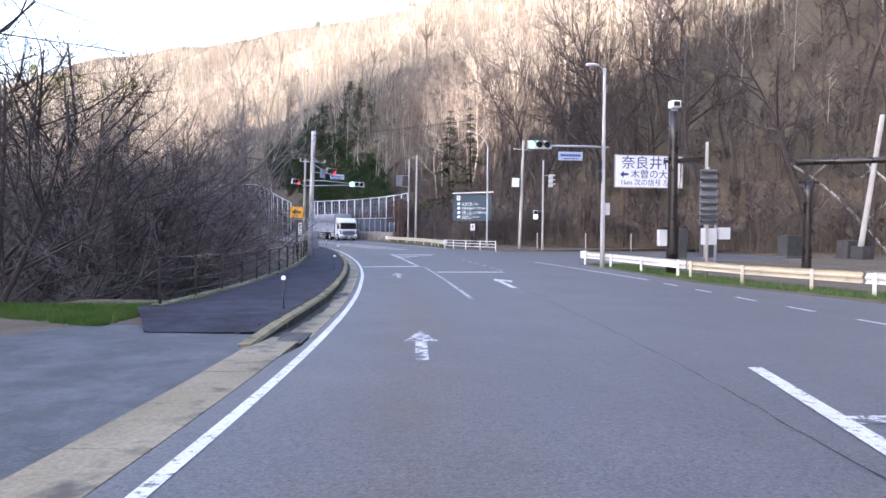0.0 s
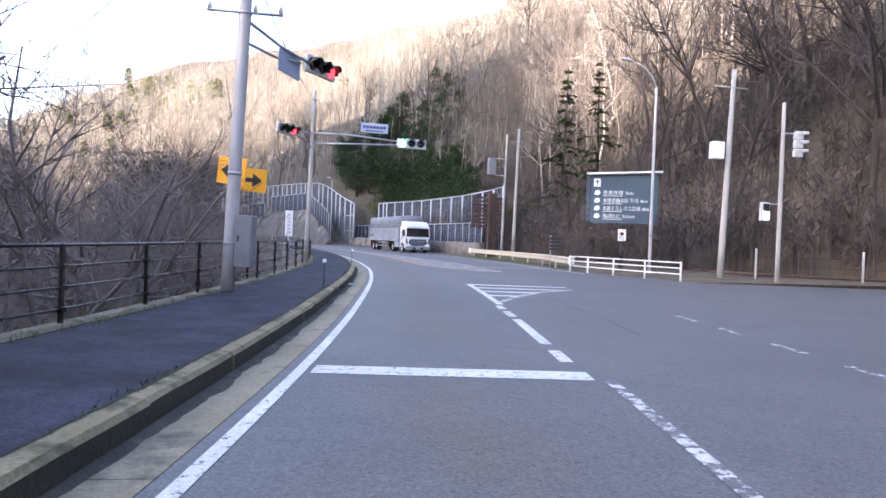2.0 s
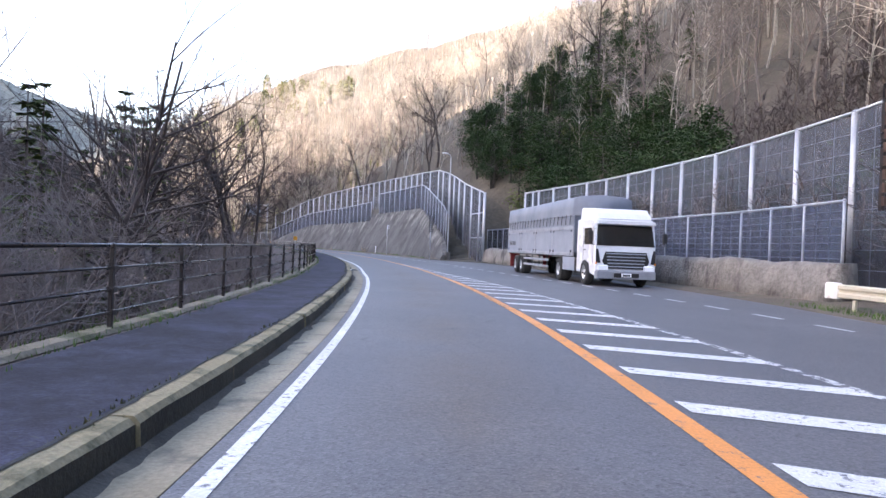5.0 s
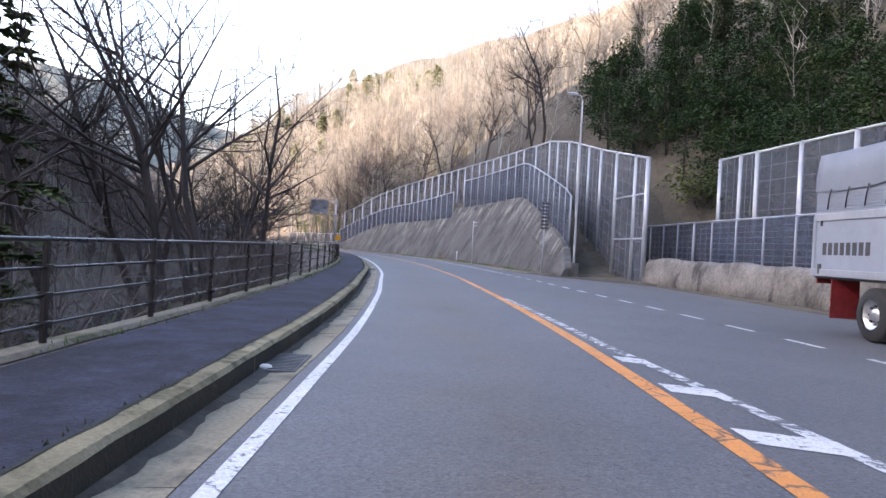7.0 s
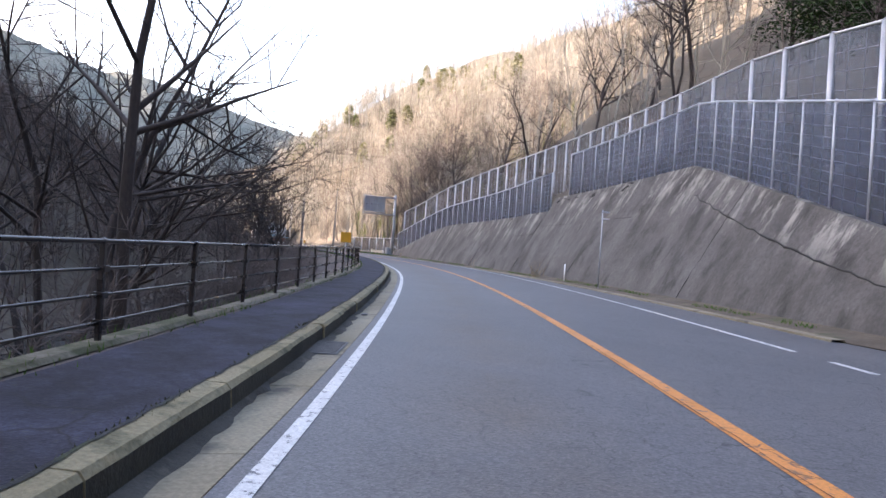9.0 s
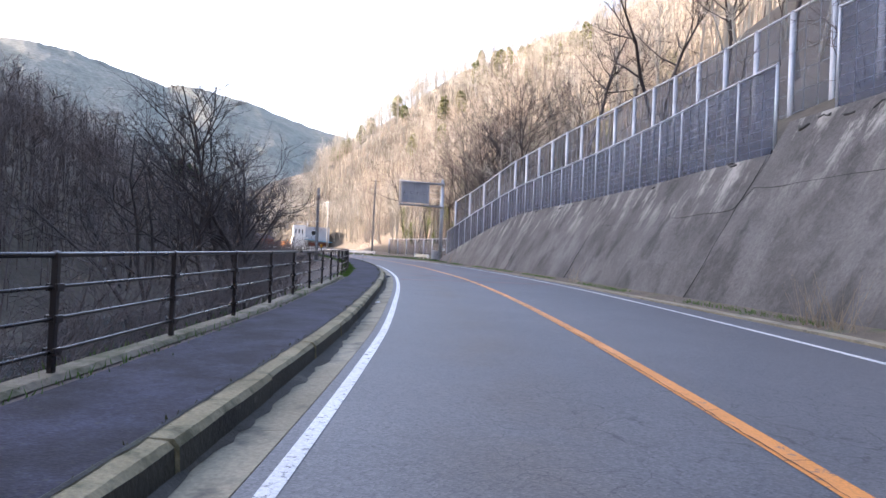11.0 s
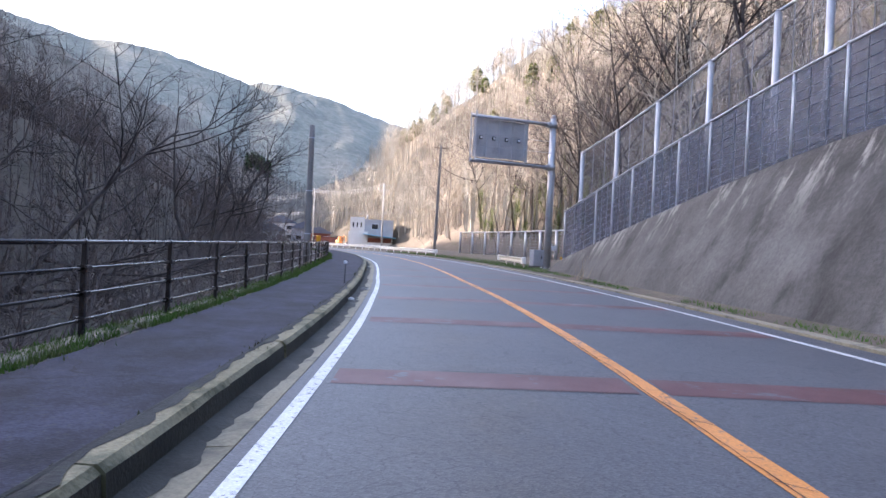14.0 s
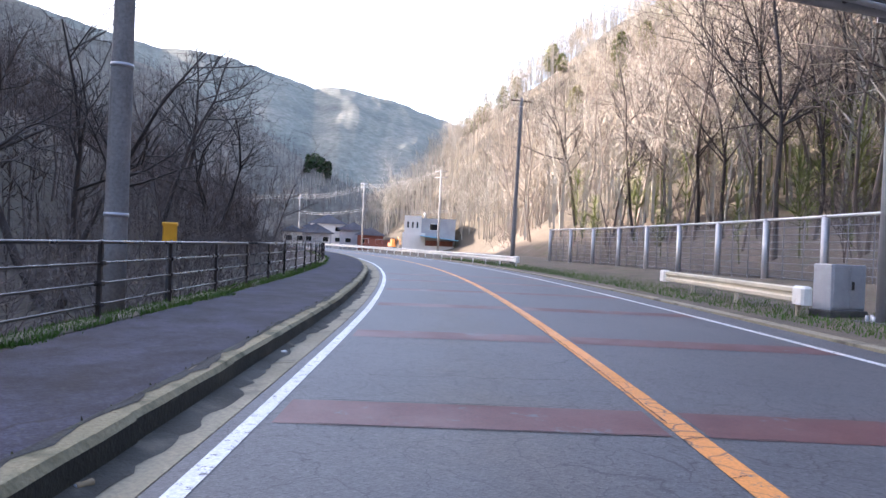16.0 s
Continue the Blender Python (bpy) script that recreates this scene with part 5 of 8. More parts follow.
# ---- guard rails ----
def beam_rail(name, pts, label, mat, end_mat, post_gap=3.0, top=0.72, ends=(True, True)):
    """A corrugated beam on posts along (s, d) points."""
    line = [P(s, d, 0) for s, d in pts]
    t = thing(name, label, "guard rail", Matrix.Translation(line[0]))
    o = line[0]
    dense = []
    for a, b in zip(line, line[1:]):
        n = max(1, int((b - a).length / 1.5))
        dense += [a.lerp(b, i / n) for i in range(n)]
    dense.append(line[-1])
    prof = [(0.0, 0.0), (0.06, 0.03), (0.06, 0.11), (0.01, 0.15), (0.01, 0.2), (0.06, 0.24), (0.06, 0.32), (0.0, 0.35)]
    v, f = [], []
    for i, p in enumerate(dense):
        tn = (dense[min(i + 1, len(dense) - 1)] - dense[max(i - 1, 0)]).normalized()
        side = Vector((-tn.y, tn.x, 0))
        for out, z in prof:
            v.append(p - o + side * out + Vector((0, 0, top - 0.35 + z)))
        for out, z in prof[::-1]:
            v.append(p - o + side * (out - 0.012) + Vector((0, 0, top - 0.35 + z)))
    k = 2 * len(prof)
    for i in range(len(dense) - 1):
        f += [(i * k + j, i * k + (j + 1) % k, (i + 1) * k + (j + 1) % k, (i + 1) * k + j) for j in range(k)]
    geo = Geo()
    geo.add(v, f)
    part("beam", geo, mat, t)
    total = 0.0
    nextp = 0.4
    for a, b in zip(dense, dense[1:]):
        seg = (b - a).length
        while nextp <= total + seg:
            p = a.lerp(b, (nextp - total) / seg) - o
            tn = (b - a).normalized()
            side = Vector((-tn.y, tn.x, 0))
            geo = Geo()
            geo.tube([p - side * 0.09 + Vector((0, 0, -0.3)), p - side * 0.09 + Vector((0, 0, top - 0.02))], 0.055, 10)
            part("post", geo, mat, t)
            nextp += post_gap
        total += seg
    for e, on in ((0, ends[0]), (-1, ends[1])):
        if on:
            p = dense[e] - o
            tn = (dense[1] - dense[0] if e == 0 else dense[-2] - dense[-1]).normalized()
            ang = math.atan2(tn.y, tn.x)
            geo = Geo()
            geo.cbox(-0.18, 0.3, -0.12, 0.12, top - 0.37, top + 0.03, 0.05, Matrix.Translation(p) @ Matrix.Rotation(ang, 4, "Z"))
            part("end_cap", geo, end_mat, t, "rounded white end piece")
    return t


beam_rail("guard_rail", [(57.6, 12.2), (53, 12.55), (48.5, 13.0)], "white guard rail on the grassy verge", m_rail_white, m_rail_white, ends=(True, False))
beam_rail("guard_rail", [(48.4, 13.02), (45, 13.6), (41, 14.6)], "cream painted guard rail on the verge", m_rail_cream, m_rail_cream, ends=(False, False))
beam_rail("guard_rail", [(40.9, 14.62), (36, 15.8), (28, 17.5), (15, 19)], "white guard rail on the grassy verge", m_rail_white, m_rail_white, ends=(False, False))
beam_rail("guard_rail", [(82.4, 10.75), (90, 11.6), (98, 11.8), (104.5, 11.9)], "pale guard rail with a white end box", m_rail_cream, m_rail_white, 3.2)
beam_rail("guard_rail", [(244.1, 9.2), (248.8, 9.6), (253.6, 10.05)], "short cream guard rail on the grass", m_rail_cream, m_rail_white, 3.4)
beam_rail("guard_rail", [(272.5, 9.4), (280, 8.8), (300, 8.6), (330, 8.6), (360, 9)], "long white guard rail on the outside of the bend", m_rail_white, m_rail_white, 3.0, 0.75)
# pipe rail at the crossing corner
t = thing("pipe_rail", "white pipe railing with three bars at the crossing corner", "guard rail", M(76, 13.0))
inv = t.matrix_world.inverted()
ends = [(75.9, 13.05), (77.6, 12.3), (79.3, 11.6), (80.9, 11.0), (82.2, 10.6)]
for s, d in ends:
    g = Geo()
    g.tube([inv @ P(s, d, -0.2), inv @ P(s, d, 0.82)], 0.045, 10)
    part("post", g, m_rail_white, t)
for z in (0.3, 0.55, 0.78):
    g = Geo()
    g.tube([inv @ P(s, d, z) for s, d in ends], 0.03, 8)
    part("bar", g, m_rail_white, t)

# ---- noise barriers ----
def barrier(label, pts, spacing_list, bottom, net=True, post_r=0.11, mid=()):
    """pts: rows (s, d, top z); posts at the given s; sheets between them."""
    sd_ = [(a, b) for a, b, _ in pts]
    st_ = [(a, c) for a, _, c in pts]
    s0 = spacing_list[0]
    t = thing("noise_barrier", label, "noise barrier", M(s0, float(lerp(s0, sd_)), 0))
    inv = t.matrix_world.inverted()
    at = lambda s, z: inv @ P(s, float(lerp(s, sd_)), z)
    for s in spacing_list:
        zt, zb = float(lerp(s, st_)), bottom(s)
        geo = Geo()
        geo.tube([at(s, zb - 0.3), at(s, zt + 0.05)], post_r, 12)
        p = part("post", geo, m_galv, t)
        geo = Geo()
        geo.tube([at(s, zt + 0.05), at(s, zt + 0.12)], [post_r + 0.02, post_r * 0.6], 12)
        part("post_cap", geo, m_galv, p)
    for a, b in zip(spacing_list, spacing_list[1:]):
        za, zb = float(lerp(a, st_)), float(lerp(b, st_))
        ba, bb_ = bottom(a), bottom(b)
        p0, p1, p2, p3 = at(a, ba), at(b, bb_), at(b, zb), at(a, za)
        nrm = (p1 - p0).cross(Vector((0, 0, 1))).normalized() * 0.02
        geo = Geo()
        geo.add([p0 + nrm, p1 + nrm, p2 + nrm, p3 + nrm, p0 - nrm, p1 - nrm, p2 - nrm, p3 - nrm], [(0, 1, 2, 3), (7, 6, 5, 4), (0, 4, 5, 1), (1, 5, 6, 2), (2, 6, 7, 3), (3, 7, 4, 0)])
        part("sheet", geo, (m_net_dense if b < 178 else m_net) if net else m_panel, t)
        geo = Geo()
        n = 9
        for k in range(1, n):
            q = k / n
            geo.tube([p0.lerp(p3, q), p1.lerp(p2, q)], 0.012, 4, False)
        for q in (0.33, 0.67):
            geo.tube([p0.lerp(p1, q), p3.lerp(p2, q)], 0.018, 4, False)
        part("wire_grid", geo, m_box_grey, t)
    geo = Geo()
    geo.tube([at(s, float(lerp(s, st_)) + 0.06) for s in spacing_list], 0.055 if net else 0.04, 8)
    part("top_rail", geo, m_steel_grey if net else m_galv, t)
    for frac_z in mid:
        geo = Geo()
        geo.tube([at(s, frac_z) for s in spacing_list[:3]], 0.05, 8)
        part("middle_rail", geo, m_galv, t)
    return t


BAR_L = [(145.1, 12.59, 6.03), (149, 12.7, 6.8), (153, 13.0, 7.6), (157, 13.5, 8.5), (161.3, 14.05, 9.4), (165, 14.45, 10.0), (168, 14.9, 10.5), (171.5, 15.0, 10.65), (176, 15.4, 10.95), (190, 15.4, 11.2), (205, 14.8, 11.0), (215, 13.8, 10.4), (224.4, 12.6, 9.36), (228.1, 12.3, 8.76), (232.1, 12.0, 8.05), (235.9, 11.62, 7.39), (239.3, 11.0, 6.69)]
posts_l = [145.1, 146.6, 149.4, 152.4, 155.3, 158.3, 161.3, 164.7, 167.9, 171.5, 175.8] + [178.0 + 2.32 * i for i in range(20)] + [224.3, 228.1, 232.1, 235.9, 239.3]
wall_z = lambda s: float(lerp(s, WALL_TOP)) if 149 < s < 239.4 else 0.0
barrier("tall grey mesh noise barrier with steel posts above the wall", BAR_L, posts_l, lambda s: wall_z(s) * 0.9, True, 0.12, (2.2, 4.4))
FRONT = [(150.5, 2.9), (168.7, 2.85), (186, 2.85), (186.4, 2.75), (201, 2.5), (217, 2.3), (226, 2.42), (232, 2.58), (241, 2.68)]
front_d = lambda s: float(lerp(s, WALL_BASE) + BATTER * lerp(s, WALL_TOP) + 0.3)
fr1 = [151.5 + 1.95 * i for i in range(18)]
barrier("blue-grey sheet fence standing on the retaining wall", [(s, front_d(s), wall_z(s) + float(lerp(s, FRONT))) for s in fr1], fr1, wall_z, False, 0.05)
fr2 = [186.5 + 2.0 * i for i in range(26)]
barrier("blue-grey sheet fence stepping down along the wall", [(s, front_d(s), wall_z(s) + float(lerp(s, FRONT))) for s in fr2] + [(238.6, 9.95, 3.35)], fr2[:-1] + [238.6], wall_z, False, 0.05)
BAR_R = [(105.6, 15.2, 6.2), (108.4, 15.6, 6.15), (118, 16.4, 6.1), (130, 16.6, 6.1), (145.8, 16.66, 6.3)]
posts_r = [105.6 + 3.09 * i for i in range(13)] + [144.0, 145.8]
barrier("long grey mesh noise barrier behind the lorry bay", BAR_R, posts_r, lambda s: 0.4, True, 0.12)
fr3 = [106.5 + 2.0 * i for i in range(20)]
barrier("low grey sheet fence behind the concrete blocks", [(s, float(lerp(s, [(106, 13.6), (112, 14.2), (144, 14.6), (147, 16)])), 3.0) for s in fr3], fr3, lambda s: 0.9, False, 0.045)
gate = [144.3, 146.2, 148.1, 150.0, 151.9]
barrier("low grey fence closing the gap between the barriers", [(144.3, 14.65, 3.0), (151.9, 15.3, 3.0)], gate, lambda s: 0.5, False, 0.045)
far_f = [242.3, 246.0] + [249.65 + 3.65 * i for i in range(10)]
barrier("grey mesh fence with steel posts on the grass", [(242.3, 12.9, 2.95), (246, 14.7, 2.9), (249.65, 15.75, 2.87), (256, 15.9, 2.87), (271, 15.9, 2.87), (282.5, 15.6, 2.87)], far_f, lambda s: 0.3, True, 0.14)

# rough concrete block wall in front of the right barrier
g = Geo()
rows = []
count = 60
for i in range(count + 1):
    s = 106 + (145 - 106) * i / count
    d0 = float(lerp(s, [(106, 12.9), (110, 12.6), (125, 12.4), (145, 12.5)]))
    h = 1.25 + 0.12 * noise.noise((s * 0.5, 0, 2))
    row = []
    for k, (dd, zz) in enumerate(((0, -0.2), (0.1, 0.4), (0.18, 0.8), (0.3, 1.0), (0.8, 1.0), (0.9, -0.2))):
        j = 0.16 * noise.noise((s * 0.9, k * 1.3, 7))
        row.append(P(s, d0 + dd + j, zz * h + (0.5 * j if zz > 0 else 0)))
    rows.append(row)
n = 6
g.add([p for r in rows for p in r], [(i * n + k, i * n + (k + 1) % n, (i + 1) * n + (k + 1) % n, (i + 1) * n + k) for i in range(count) for k in range(n)] + [tuple(range(n - 1, -1, -1)), tuple(range(count * n, count * n + n))], True)
setting("block_wall", g, m_rough_concrete, "low lumpy old concrete wall behind the parking bay", "wall")
# street lamp and slatted board by the barrier
t = pole("street_lamp", 149.2, 10.5, 9.5, 0.07, 0.045, m_pole_grey, "slim grey street lamp in front of the barrier", (2.2,), 0.05)
g = Geo()
g.tube([(0, 0, 9.4), (-0.1, 0, 9.75), (-0.5, 0, 9.85)], 0.035, 8)
part("arm", g, m_pole_grey, t)
g = Geo()
g.spin([(0.001, -0.3), (0.1, -0.24), (0.13, 0.05), (0.08, 0.28), (0.001, 0.3)], 12, Matrix.Translation((-0.55, 0, 9.86)) @ Matrix.Diagonal((1, 1, 0.55, 1)))
part("lamp_head", g, m_sign_white, t)
g = Geo()
g.cbox(-0.24, 0.24, -0.24, 0.24, -0.2, 0.75, 0.05)
part("concrete_base", g, m_concrete, t, "square concrete base block")
t = thing("slatted_marker", "tall grey post carrying dark slats by the road edge", "sign", M(151.3, 9.35, 0.0))
g = Geo()
g.tube([(0, 0, -0.2), (0, 0, 4.15)], 0.045, 10)
part("post", g, m_galv, t)
for k in range(8):
    g = Geo()
    g.cbox(-0.22, 0.24, -0.06, -0.03, 2.6 + 0.2 * k, 2.72 + 0.2 * k, 0.01)
    part("slat", g, m_steel_dark, t)
t = thing("road_marker", "thin post with two short crossbars by the wall", "sign", M(169.2, 9.0, 0.0))
g = Geo()
g.tube([(0, 0, -0.2), (0, 0, 3.6)], 0.03, 8)
part("post", g, m_galv, t)
for z in (3.2, 3.5):
    g = Geo()
    g.cbox(-0.05, 0.32, -0.03, -0.01, z - 0.03, z + 0.03, 0.008)
    part("crossbar", g, m_galv, t)
t = thing("road_delineator", "short pale marker post at the wall foot", "road delineator", M(175.1, 9.1, 0.05))
g = Geo()
g.tube([(0, 0, 0), (0, 0, 0.95)], 0.035, 8)
part("post", g, m_sign_white, t)

# ---- overhead sign seen from behind ----
t = thing("overhead_sign", "overhead road sign on a grey steel mast, seen from behind", "road sign", M(243.2, 10.4, 0.1, 14) @ Matrix.Diagonal((1.05, 1.05, 1, 1)))
g = Geo()
g.tube([(0, 0, -0.2), (0, 0, 9.24)], [0.2, 0.165], 18)
part("mast", g, m_galv, t)
g = Geo()
g.tube([(0, 0, 9.24), (0, 0, 9.39)], [0.185, 0.1], 18)
part("mast_cap", g, m_galv, t)
for z in (8.80, 6.20):
    g = Geo()
    g.tube([(0.1, 0, z), (-5.15, 0, z)], 0.105, 12)
    part("arm", g, m_galv, t)
    g = Geo()
    g.tube([(0, 0, z - 0.17), (0, 0, z + 0.17)], 0.235, 16)
    col_ = part("arm_collar", g, m_galv, t)
    for k in (-1, 1):
        g = Geo()
        g.cbox(-0.42, -0.2, k * 0.15 - 0.02, k * 0.15 + 0.02, z - 0.15, z + 0.15, 0.01)
        part("gusset", g, m_galv, col_)
g = Geo()
g.cbox(-4.98, -1.72, 0.13, 0.18, 6.45, 8.71, 0.02)
pan = part("panel", g, m_galv, t, "grey metal back of the sign panel")
for i in range(5):
    x = -4.93 + 0.79 * i
    g = Geo()
    g.cbox(x - 0.045, x + 0.045, 0.07, 0.13, 6.47, 8.69, 0.01)
    part("stiffener", g, m_galv, pan)
for i in range(4):
    x = -4.53 + 0.79 * i
    g = Geo()
    g.cbox(x - 0.1, x + 0.1, 0.03, 0.13, 7.49, 7.70, 0.03)
    part("clamp", g, m_steel_dark, pan, "dark clamp with a pale rim")
    g = Geo()
    g.tube([(x, 0.03, 7.59), (x, 0.01, 7.59)], [0.07, 0.05], 10)
    part("clamp_rim", g, m_sign_white, pan)
g = Geo()
g.cbox(-1.72, -1.58, 0.06, 0.18, 6.36, 8.78, 0.01)
part("hanger", g, m_galv, t)
# catwalk on the lower arm with its rails and end ladder
g = Geo()
g.tube([(-5.15, -0.62, 6.18), (-0.3, -0.2, 6.18), (-0.05, -0.05, 6.20)], 0.06, 10)
walkway = part("catwalk", g, m_galv, t, "narrow steel catwalk along the lower arm")
for i in range(7):
    x = -5.1 + 0.72 * i
    g = Geo()
    g.cbox(x - 0.03, x + 0.03, -0.62 + 0.06 * i, 0.0, 6.18, 6.26, 0.01)
    part("bearer", g, m_steel_dark, walkway)
for i in range(5):
    q = i / 4
    g = Geo()
    g.tube([(-5.1, -0.55 + 0.5 * q, 6.28), (-0.5, -0.2 + 0.15 * q, 6.28)], 0.018, 5)
    part("grating_bar", g, m_steel_dark, walkway)
for z in (6.99, 7.67):
    g = Geo()
    g.tube([(-5.15, -0.6, z), (-0.12, -0.1, z + 0.08)], 0.016, 6)
    part("handrail", g, m_galv, walkway)
for y in (-0.62, 0.06):
    g = Geo()
    g.cbox(-5.2, -5.13, y - 0.035, y + 0.035, 6.11, 8.99, 0.01)
    frame_ = part("edge_frame", g, m_galv, t)
for i in range(6):
    g = Geo()
    g.tube([(-5.165, -0.62, 6.55 + 0.44 * i), (-5.165, 0.06, 6.55 + 0.44 * i)], 0.016, 6)
    part("rung", g, m_galv, frame_)
g = Geo()
g.cbox(0.12, 0.42, -0.3, -0.05, 1.15, 1.45, 0.015)
part("junction_box", g, m_steel_grey, t)
g = Geo()
g.tube([(0.16, -0.1, 0.0), (0.17, -0.1, 6.0)], 0.022, 6)
part("conduit", g, m_galv, t)
for k in range(8):
    a = k * math.pi / 4
    g = Geo()
    g.tube([(0.33 * math.cos(a), 0.33 * math.sin(a), -0.05), (0.33 * math.cos(a), 0.33 * math.sin(a), 0.14)], 0.035, 6)
    part("bolt", g, m_galv, t)
g = Geo()
g.cbox(-0.45, 0.45, -0.45, 0.45, -0.3, 0.02, 0.03)
part("footing", g, m_concrete, t)
t = thing("control_cabinet", "grey steel control cabinet beside the sign mast", "cabinet", M(244.5, 10.3, 0.1, 14))
g = Geo()
g.cbox(-0.55, 0.4, -0.25, 0.25, 0.15, 1.15, 0.02)
body = part("body", g, m_cabinet, t, bevel=0.01)
g = Geo()
g.cbox(-0.52, -0.08, -0.275, -0.25, 0.2, 1.1, 0.012)
g.cbox(-0.06, 0.37, -0.275, -0.25, 0.2, 1.1, 0.012)
part("cabinet_door", g, m_cabinet, body)
g = Geo()
g.box(-0.02, 0.03, -0.3, -0.275, 0.6, 0.78)
part("handle", g, m_black, body)
g = Geo()
g.cbox(-0.6, 0.45, -0.3, 0.3, -0.2, 0.15, 0.02)
part("plinth", g, m_concrete, t)
t = thing("small_marker", "small yellow reflector on a thin stake in the grass", "road delineator", M(240.4, 10.4, 0.1))
g = Geo()
g.tube([(0, 0, -0.1), (0, 0, 0.7)], 0.015, 6)
part("stake", g, m_galv, t)
g = Geo()
g.spin([(0.001, -0.015), (0.08, -0.015), (0.08, 0.015), (0.001, 0.015)], 14, Matrix.Translation((0, 0, 0.72)) @ Matrix.Rotation(radians(90), 4, "Z"))
part("reflector", g, m_yellow, t)

pole("sign_post", 241.0, 10.75, 3.7, 0.045, 0.04, m_rail_cream, "thin pale post standing in the grass by the sign mast", (), 0.1, 1.0)

# ---- far poles and the post box on the railing ----
t = pole("utility_pole", 240.8, -3.85, 7.7, 0.185, 0.14, m_pole_dark, "stout grey concrete pole behind the railing", (1.75, 4.1, 7.0), -0.2)
t = thing("yellow_box", "small yellow sand-bag box on a dark post by the railing", "box", M(241.6, -3.3, 0.2, 20))
g = Geo()
g.tube([(0, 0, -0.6), (0, 0, 0.97)], 0.04, 8)
part("post", g, m_steel_dark, t)
g = Geo()
g.cbox(-0.115, 0.115, -0.08, 0.08, 0.94, 1.24, 0.02)
g.cbox(-0.13, 0.13, -0.1, 0.1, 1.22, 1.28, 0.02)
part("box", g, m_yellow, t)
t = thing("yellow_plate", "small yellow plate on the railing", "sign", M(166.0, -2.3, 0.2))
g = Geo()
g.tube([(0, 0, 0), (0, 0, 1.4)], 0.02, 8)
part("post", g, m_galv, t)
g = Geo()
g.cbox(-0.2, 0.2, -0.02, 0.0, 1.15, 1.55, 0.03)
part("plate", g, m_yellow, t)
t = pole("utility_pole", 279.8, 11.4, 12.9, 0.18, 0.115, m_pole_dark, "tall weathered brown-grey utility pole by the guard rail", (12.2,), -0.1, 1.0)
g = Geo()
g.tube([(-0.85, 0, 12.65), (0.85, 0, 12.65)], 0.055, 6)
part("crossbar", g, m_rust, t)
for x in (-0.65, 0.6):
    g = Geo()
    g.tube([(x, 0, 11.1), (x, 0, 11.28)], [0.04, 0.03], 8)
    part("insulator", g, m_sign_white, t)

# ---- articulated lorry parked in the bay, nose towards the crossing ----
lorry = thing("lorry", "white articulated lorry with a silver tarped trailer, parked in the bay", "lorry", Matrix.Translation(P(112.7, 9.7)) @ Matrix.Rotation(math.atan2(*(P(127.5, 10.25) - P(112.7, 9.7)).yx) - radians(90), 4, "Z"))


def wheel(parent, x, y, r=0.5, w=0.28, face=-1):
    geo = Geo()
    m = Matrix.Translation((x, y, r)) @ Matrix.Diagonal((face, 1, 1, 1))
    geo.spin([(r * 0.55, 0), (r * 0.62, 0.0), (r * 0.9, 0.02), (r, 0.06), (r, w - 0.06), (r * 0.9, w), (r * 0.55, w)], 28, m)
    ty = part("wheel", geo, m_rubber, parent)
    geo = Geo()
    geo.spin([(0.001, 0.06), (r * 0.2, 0.05), (r * 0.26, 0.1), (r * 0.42, 0.13), (r * 0.5, 0.03), (r * 0.58, 0.015), (r * 0.6, 0.08)], 28, m)
    part("rim", geo, m_chrome, ty)
    geo = Geo()
    for k in range(8):
        a = k * math.pi / 4
        geo.tube([(0.11, r * 0.34 * math.cos(a), r * 0.34 * math.sin(a)), (0.07, r * 0.34 * math.cos(a), r * 0.34 * math.sin(a))], 0.022, 6, m=m)
    part("wheel_nut", geo, m_steel_dark, ty)


# cab: front at y = 0, length 2.3
outline = [(0.0, 0.45), (-0.03, 1.1), (0.02, 1.75), (0.2, 2.75), (0.32, 2.95), (2.2, 2.95), (2.2, 0.55), (1.75, 0.55), (1.6, 1.0), (0.75, 1.0), (0.6, 0.55)]
g = Geo()
nn = len(outline)
v = [(x, y, z) for x in (-1.23, 1.23) for y, z in outline]
g.add(v, [tuple(range(nn - 1, -1, -1)), tuple(range(nn, 2 * nn))] + [(i, (i + 1) % nn, nn + (i + 1) % nn, nn + i) for i in range(nn)])
cab = part("cab", g, m_truck_white, lorry, "white lorry cab", bevel=0.05)
cab.matrix_local = Matrix.Diagonal((0.98, 1, 0.875, 1))
g = Geo()
v = [(-1.17, 0.02, 1.78), (1.17, 0.02, 1.78), (1.1, 0.185, 2.68), (-1.1, 0.185, 2.68)]
g.add(v + [(x, y - 0.02, z) for x, y, z in v], [(0, 3, 2, 1), (4, 5, 6, 7), (0, 1, 5, 4), (1, 2, 6, 5), (2, 3, 7, 6), (3, 0, 4, 7)])
part("windscreen", g, m_glass_dark, cab)
g = Geo()
g.prism([(-1.18, 2.72), (1.18, 2.72), (1.12, 2.86), (-1.12, 2.86)], -0.06, 0.25)
part("sun_visor", g, m_truck_white, cab)
